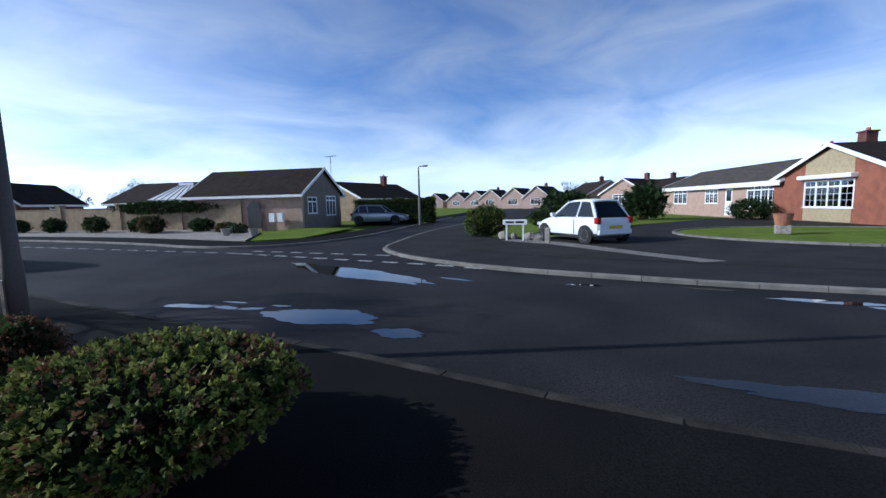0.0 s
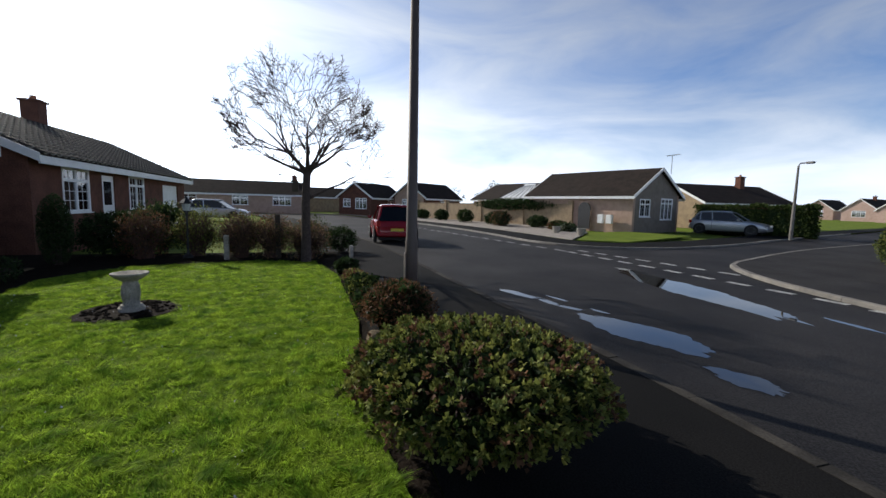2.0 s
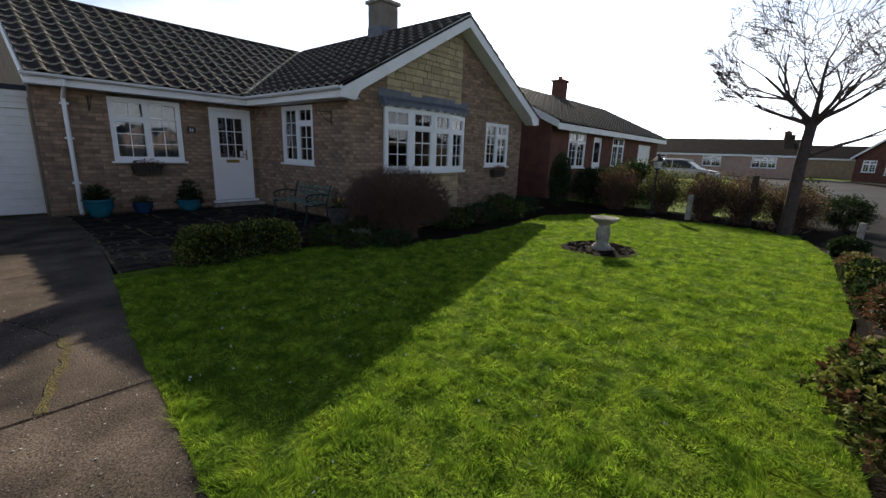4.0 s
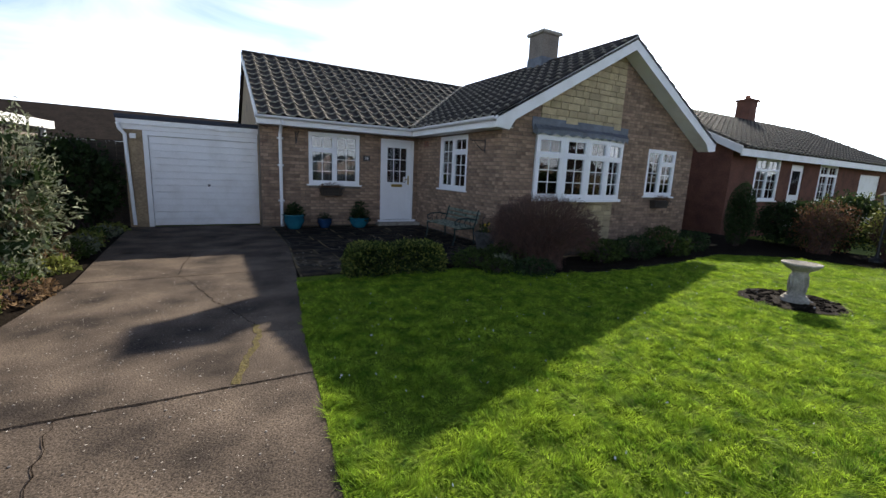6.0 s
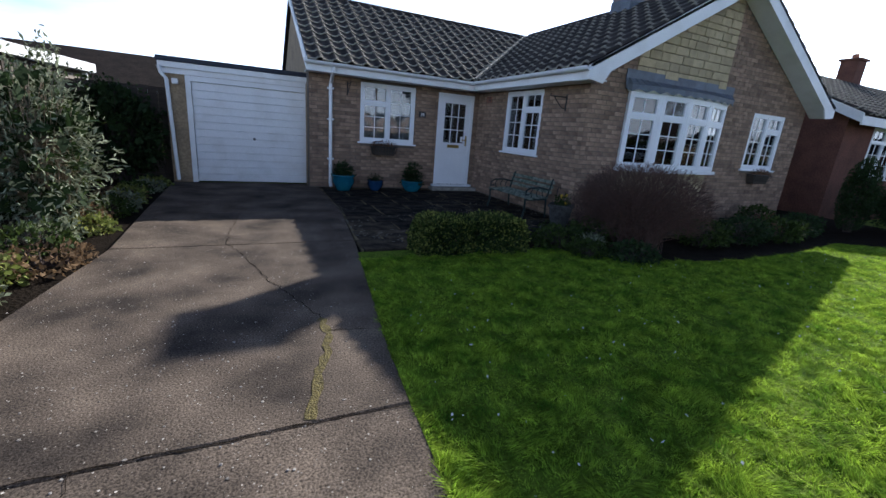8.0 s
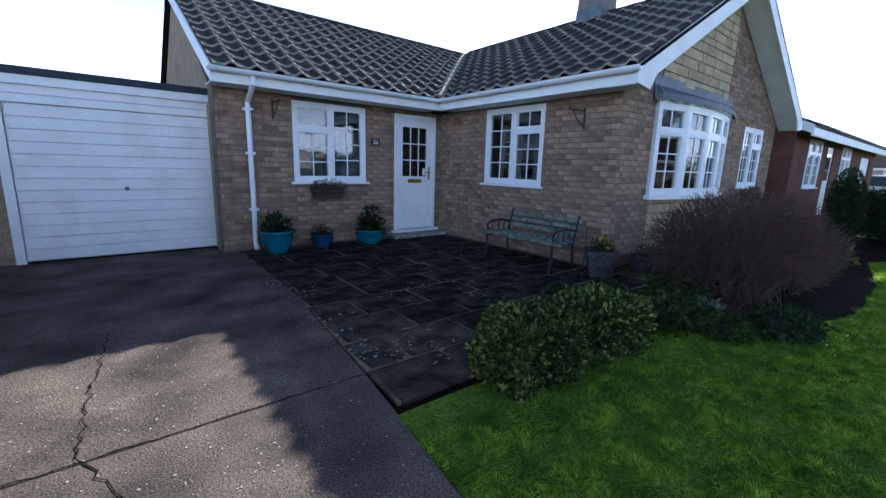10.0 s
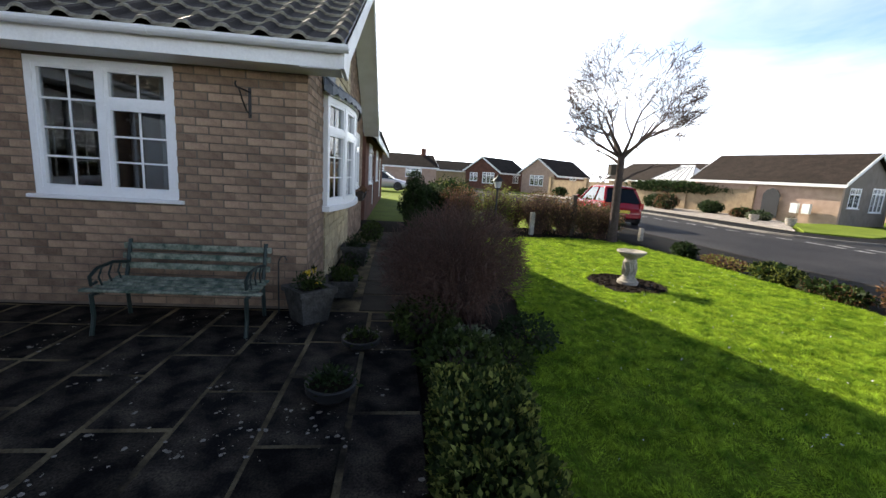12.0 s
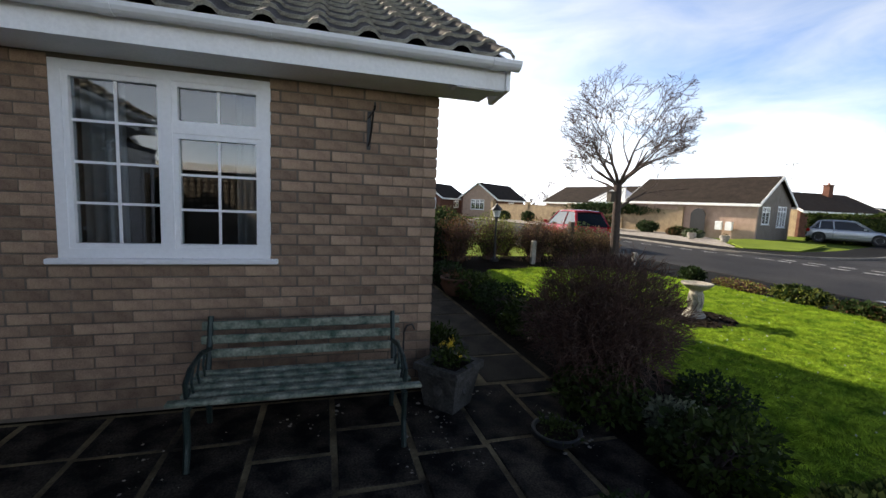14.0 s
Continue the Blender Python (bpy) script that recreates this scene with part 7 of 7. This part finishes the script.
crack([(1.05, -2.3), (1.0, -1.8), (0.92, -1.2), (0.88, -0.6), (0.6, 0.4)], 0.006, 4, M_SOIL, "crack")
crack([(-0.32, -2.29), (0.72, -2.3), (2.0, -2.3)], 0.009, 5, M_SOIL, "crack")
crack([(-0.74, -5.45), (0.5, -5.45), (1.64, -5.45)], 0.009, 6, M_SOIL, "crack")
s = Shape()
g = random.Random(8)
for k in range(300):
    x, y, r = g.uniform(-0.2, 1.9), g.uniform(-5.2, 0.8), g.uniform(0.003, 0.009)
    if x > -0.1 - (y < -2.8) * 0.2:
        s.lathe([(r, 0.0), (r * 0.8, 0.003)], 6, m=pose(x, y, 0.0))
tagged(part("pebble", s, M_GRAVEL, drive), "", "", "", "stuff")
# bared aggregate in the worn concrete
NA = 15000
ay = 1.1 - 7.8 * rng.random(NA) ** 1.25
ax = rng.uniform(-0.95, 2.0, NA)
worn = np.array([noise.noise((a * 1.3, b * 1.3, 2.0)) for a, b in zip(ax, ay)])
left = np.interp(-ay, [-1.16, 2.3, 5.45, 7.2], [-0.165, -0.34, -0.76, -0.95])
ok = (ax > left + 0.03) & (ax < np.interp(-ay, [-1.16, 2.3, 5.45, 7.2], [2.06, 2.02, 1.66, 1.70]) - 0.03) & (rng.random(NA) < 0.55 + 0.9 * worn)
ax, ay = ax[ok], ay[ok]
ar = 0.0016 + 0.0045 * rng.random(len(ax)) ** 3
turn = rng.uniform(0, 6.28, len(ax))
ring = turn[:, None] + np.array([0, 1.2, 2.6, 3.7, 5.0])[None]
rad = ar[:, None] * rng.uniform(0.6, 1.3, (len(ax), 5))
av = np.stack([ax[:, None] + rad * np.cos(ring), ay[:, None] + rad * np.sin(ring), np.full_like(ring, 0.003)], -1).reshape(-1, 3)
ob = part("aggregate", mesh_np("aggregate", av, np.arange(len(ax) * 5).reshape(-1, 5)), M_AGG, drive)
tagged(ob, "", "", "", "stuff")

# ---- paving slabs of the patio and path ----
patio = bpy.data.objects["patio"]
g = random.Random(21)


def flag(x0, x1, y0, y1, surface=None):
    j = g.uniform(0.011, 0.022)
    z = g.uniform(-0.003, 0.003)
    m = pose((x0 + x1) / 2, (y0 + y1) / 2, z, g.uniform(-0.3, 0.3), g.uniform(-0.3, 0.3), g.uniform(-0.5, 0.5))
    w, h = (x1 - x0) / 2 - j, (y1 - y0) / 2 - j
    ob = part("paving_slab", Shape().box(-w, w, -h, h, -0.04, 0.0, bevel=0.008), surface or M_SLAB, patio)
    ob.matrix_basis = m


y, row = -5.03, 0
while y > -9.7:
    y0 = max(y - (0.465 if row else 0.45), -9.74)
    mid = (y + y0) / 2
    right = np.interp(mid, [-9.7, -6.9, -5.6, -5.0], [-1.0, -0.93, -0.8, -0.74])
    # joints are set off from row to row
    x = {2: -3.05, 3: -2.65}.get(row, -2.8 + 0.31 * (row % 3))
    marks_x = [x]
    while marks_x[-1] < right:
        marks_x.append(marks_x[-1] + g.choice((0.61, 0.76, 0.92, 0.68)))
    while marks_x[0] > -4.64:
        marks_x.insert(0, marks_x[0] - g.choice((0.61, 0.76, 0.92, 0.68)))
    marks_x = [-4.64] + [q for q in marks_x if -4.45 < q < right - 0.2] + [float(right)]
    if y - y0 > 0.1:
        for xa, xb in zip(marks_x, marks_x[1:]):
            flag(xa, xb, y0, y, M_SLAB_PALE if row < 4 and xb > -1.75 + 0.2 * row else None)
    y, row = y0, row + 1
x = -4.66
while x > -10.3:
    w = g.choice((0.75, 0.9, 0.61))
    flag(max(x - w, -10.45), x, -5.62, -5.02, M_PATH)
    x -= w
# pale lichen flecks on the slabs
s = Shape()
for k in range(3200):
    cx, cy = -0.82 - 3.7 * g.random() ** 1.3, -5.06 - 3.1 * g.random() ** 1.3
    if noise.noise((cx * 1.7, cy * 1.7, 4.0)) + 0.7 * noise.noise((cx * 5, cy * 5, 9.0)) < 0.17:
        continue
    r = 0.003 + 0.017 * g.random() ** 3
    m = pose(cx, cy, 0.008, 0, 0, g.uniform(0, 360))
    s.add([(r * g.uniform(0.6, 1.3) * math.cos(a), r * g.uniform(0.5, 1.0) * math.sin(a), 0) for a in (0, 1.0, 2.1, 3.1, 4.2, 5.2)], [(0, 1, 2, 3, 4, 5)], m=m)
tagged(part("lichen", s, M_OLD_STONE, patio), "", "", "", "stuff")

# ---- bricks ----
BL, BH, COURSE, STEP = 0.215, 0.065, 0.075, 0.225


def brick_mesh(w, name="brick"):
    return Shape().box(0, w, -0.1, 0.006, 0, BH, bevel=0.004).mesh(name)


MESHES = {}


def lay_bricks(wall, m, u0, u1, z0, z1, holes, near, top=None, limit=300, seed=1, skip=None):
    """Stretcher courses along local x of m, y outwards. near(u, z): which are parts; the rest are joined."""
    gg = random.Random(seed)
    rest, made = Shape(), 0
    inv = basis_of(wall).inverted()
    rows = int((z1 - z0) / COURSE)
    for r in range(rows + 1):
        z = z0 + r * COURSE
        if z + BH > z1 + 0.03:
            break
        lo, hi = u0, u1
        if top:
            lo, hi = top(z + BH)
            lo, hi = max(lo, u0), min(hi, u1)
            if hi - lo < 0.1:
                continue
        spans = [(lo, hi)]
        for h in holes:
            if z + BH > h[2] + 0.012 and z < h[3] - 0.012:
                spans = [q for a, b in spans for q in ((a, min(b, h[0])), (max(a, h[1]), b)) if q[1] - q[0] > 0.03]
        off = u0 - (STEP / 2 if r % 2 else 0)
        k0 = int((lo - off) / STEP) - 1
        k1 = int((hi - off) / STEP) + 1
        for k in range(k0, k1 + 1):
            a0 = off + k * STEP
            for sa, sb in spans:
                a, b = max(a0, sa), min(a0 + BL, sb)
                if b - a < 0.03:
                    continue
                dy = gg.uniform(-0.0025, 0.0025)
                if made < limit and near(a, z):
                    key = round(b - a, 2)
                    if key not in MESHES:
                        MESHES[key] = brick_mesh(key)
                    ob = part("brick", MESHES[key], M_BRICK, wall)
                    ob.matrix_basis = m @ pose(a, dy, z)
                    made += 1
                else:
                    rest.box(a, b, -0.02, 0.006 + dy, z, z + BH, m=m)
    if rest.f:
        tagged(part("brick", rest, M_BRICK_J, wall), "", "", "", "stuff")


lay_bricks(wall_side, pose(WX - 0.008, GY, 0, 0, 0, -90), 0.0, GY - FY, 0.03, 2.3, [(GY - WIN2[1], GY - WIN2[0], WIN2[2] - 0.035, WIN2[3])], lambda u, z: z > 0.55 and u < 2.9, seed=3)
lay_bricks(wall_front, pose(WX, FY - 0.008, 0), 0.0, 3.87, 0.03, 2.3, [(WIN1[0] - WX, WIN1[1] - WX, WIN1[2] - 0.035, WIN1[3]), (DOOR[0] - WX, DOOR[1] - WX, 0, DOOR[3])], lambda u, z: z > 0.4 and u < 2.9, seed=4)
PAN = (-7.98, -5.6)
gm2 = pose(GX, GY - 0.008, 0)


def under_barge(z):
    if z < 2.32:
        return -1, 99
    q = (RIDGE - 0.2 - z) / SLOPE
    return RXM - q - GX, RXM + q - GX


lay_bricks(wall_gable, gm2, 0.0, WX - GX + 0.002, 0.03, 4.25, [(BOW[0] - GX, BOW[1] - GX, BOW[2] - 0.04, BOW[3] + 0.05), (WIN3[0] - GX, WIN3[1] - GX, WIN3[2] - 0.035, WIN3[3]), (PAN[0] - GX, PAN[1] - GX, 2.3, 9), (PAN[0] - GX, PAN[1] - GX, -1, BOW[2])], lambda u, z: u > 3.2 and z > 0.3, top=under_barge, seed=5)
# stone blocks of the panel
gg = random.Random(17)
for z0, z1 in ((2.52, 4.1), (0.05, 0.93)):
    z = z0
    while z < z1 - 0.06:
        h = gg.choice((0.10, 0.14, 0.14))
        h = min(h, z1 - z)
        lo, hi = PAN
        if z0 > 1:
            q = (RIDGE - 0.16 - z - h) / SLOPE
            hi = min(hi, RXM + q)
        x = lo
        while x < hi - 0.05:
            w = min(gg.choice((0.2, 0.28, 0.34, 0.24)), hi - x)
            if hi - x - w < 0.07:
                w = hi - x
            part("stone_block", Shape().box(x + 0.005, x + w - 0.005, GY - 0.02, GY + 0.012 + gg.uniform(0, 0.008), z + 0.005, z + h - 0.005, bevel=0.006), M_STONE, wall_gable)
            x += w
        z += h

# ---- roof tiles ----
TW, TG = 0.295, 0.33
prof = [(0.0, 0.008), (0.03, 0.0), (0.135, 0.0), (0.16, 0.012), (0.185, 0.036), (0.22, 0.046), (0.255, 0.036), (0.28, 0.012), (0.295, 0.004)]


def tile_shape():
    """One rolled tile: x across, y up the slope from its lower edge, z off the roof. Slot 1 is the lichened lower edge."""
    s, n = Shape(), len(prof)
    v = []
    for y, lift in ((0.0, 0.034), (0.03, 0.033), (TG + 0.02, 0.008)):
        v += [(x, y, z + lift) for x, z in prof]
    v += [(x, 0.0, z + 0.034 - 0.024) for x, z in prof]
    f = [(i, i + 1, n + i + 1, n + i) for i in range(n - 1)]
    s.add(v, f + [(n + i, n + i + 1, 2 * n + i + 1, 2 * n + i) for i in range(n - 1)], 0)
    s.slot[:n - 1] = [1] * (n - 1)
    s.f += [(3 * n + i, 3 * n + i + 1, i + 1, i) for i in range(n - 1)]
    s.slot += [1] * (n - 1)
    return s


TILE = tile_shape()
TILE_ME = TILE.mesh("roof_tile")
for mm in (M_TILE, M_LICHEN):
    TILE_ME.materials.append(mm)
SL = math.hypot(1, SLOPE)
PITCH = math.degrees(math.atan(SLOPE))


def lay_tiles(origin, turn, u_range, inside, limit, seed, owner=None, pitch=PITCH, run=RX0 - RXM):
    """Courses up a slope: origin at the eaves, local x along them, y up the slope."""
    gg = random.Random(seed)
    base = pose(*origin, 0, 0, turn) @ pose(0, 0, 0, pitch)
    rest, made = Shape(), 0
    cosp = math.cos(radians(pitch))
    rows = int(run / cosp / TG) + 1
    for r in range(rows):
        for k in range(int((u_range[1] - u_range[0]) / TW) + 1):
            u, w = u_range[0] + k * TW, r * TG - 0.05
            if u + TW > u_range[1] + 0.03 or not inside(u + TW / 2, (w + TG / 2) * cosp) or (w + TG) * cosp > run + 0.06:
                continue
            m = base @ pose(u, w, 0.004, gg.uniform(-0.5, 0.5), 0, gg.uniform(-0.4, 0.4))
            if made < limit and r < 14:
                ob = part("roof_tile", TILE_ME, (M_TILE, M_LICHEN), roof)
                ob.matrix_basis = m
                made += 1
            else:
                k0 = len(rest.f)
                rest.add(TILE.v, TILE.f, 0, m)
                rest.slot[k0:] = TILE.slot
    if rest.f:
        tagged(part("roof_tile", rest, (M_TILE_J, M_LICHEN), owner or roof), "", "", "", "stuff")


# front slope of the main range; its eaves run along x
lay_tiles((MAIN_L, RY0, EAVE), 180, (0.0, 7.3), lambda u, w: MAIN_L - u > RX0 - w + 0.02 and w > -0.06, 150, 2)
Y_T = VERGE + 0.035 - 24 * TW
lay_tiles((RX0, Y_T, EAVE), 90, (0.0, 24 * TW), lambda u, w: Y_T + u > Y_IN - w + 0.02, 150, 3)
lay_tiles((RX1, VERGE + 0.02, EAVE), -90, (0.0, 6.0), lambda u, w: True, 0, 4)
next_door = bpy.data.objects["house.001"]
n_roof = [o for o in next_door.children if o.name.startswith("roof")][0]
lay_tiles((-12.8, -5.83, 2.5), 180, (0.0, 13.6), lambda u, w: True, 0, 9, n_roof, math.degrees(math.atan(1.6 / 3.5)), 3.85)
s = Shape()
s.tube([(RX0 + 0.0, Y_IN, EAVE + 0.03), (RXM, RYM, RIDGE + 0.03)], 0.05, 6)
part("valley", s, M_OLD_STONE, house, "pale mortared valley between the roof slopes")
for k in range(16):
    y = VERGE - k * 0.45
    if y - 0.44 > RYM:
        part("ridge_tile", Shape().tube([(RXM, y, RIDGE - 0.03), (RXM, y - 0.44, RIDGE - 0.03)], 0.1, 10), M_TILE, house)
for k in range(16):
    x = MAIN_L - k * 0.45
    if x - 0.44 > RXM - 0.3:
        part("ridge_tile", Shape().tube([(x, RYM, RIDGE - 0.03), (x - 0.44, RYM, RIDGE - 0.03)], 0.1, 10), M_TILE, house)

# ---- grass ----
LP = np.array(LAWN)


def in_poly(x, y, P):
    inside = np.zeros(len(x), bool)
    j = len(P) - 1
    for i in range(len(P)):
        xi, yi, xj, yj = *P[i], *P[j]
        inside ^= ((yi > y) != (yj > y)) & (x < (xj - xi) * (y - yi) / (yj - yi + 1e-12) + xi)
        j = i
    return inside


N = 820000
gx, gy = rng.uniform(-11, -0.1, N), rng.uniform(-4.7, 1.2, N)
# denser where the walk passes near
near_w = np.clip(1.15 - np.hypot(gx + 1.0, gy + 1.0) / 11, 0.25, 1)
ok = in_poly(gx, gy, LP) & (rng.random(N) < near_w) & (((gx + 6.2) / 0.62) ** 2 + ((gy + 1.78) / 0.55) ** 2 > 1)
gx, gy = gx[ok], gy[ok]
n = len(gx)
tab = {}
patch = np.empty(n)
for i in range(n):
    key = (int(gx[i] / 0.08), int(gy[i] / 0.08))
    if key not in tab:
        tab[key] = 0.8 * noise.noise((key[0] * 0.2, key[1] * 0.2, 0.0)) + 0.9 * noise.noise((key[0] * 0.6, key[1] * 0.6, 5.0))
    patch[i] = tab[key]
h = (0.019 + 0.034 * patch + 0.014 * rng.random(n)).clip(0.009, 0.058)
lean = rng.normal(0, 0.55, (n, 2)) * h[:, None]
# tufts lean their own way
way = rng.normal(0, 0.75, (160, 90, 2))
lean += way[((gx + 11.5) / 0.1).astype(int) % 160, ((gy + 5) / 0.1).astype(int) % 90] * h[:, None]
ang = rng.uniform(0, np.pi, n)
wd = rng.uniform(0.0019, 0.0036, n)
o = np.stack([gx, gy, np.zeros(n)], 1)
sd = np.stack([np.cos(ang) * wd, np.sin(ang) * wd, np.zeros(n)], 1)
tip = o + np.concatenate([lean, h[:, None]], 1)
gv = np.stack([o - sd, o + sd, tip], 1).reshape(-1, 3)
ob = part("grass", mesh_np("grass", gv, np.arange(n * 3).reshape(n, 3)), M_BLADE)
tagged(ob, "short uneven lawn grass", "grass", "", "stuff")
# fallen petals and dry leaf bits on the lawn
fx, fy = rng.uniform(-7.5, -0.3, 260), rng.uniform(-4.2, 1.0, 260)
ok = in_poly(fx, fy, LP)
pts = np.stack([fx[ok], fy[ok], np.full(ok.sum(), 0.035)], 1)
ob = part("fallen_petal", mesh_np("fallen_petal", *leaves(pts, np.tile((0.6, 0.3, 0.5), (len(pts), 1)), 0.022, 0.6, 1.2)), M_NET)
tagged(ob, "pale fallen petals scattered on the lawn", "petals", "", "stuff")
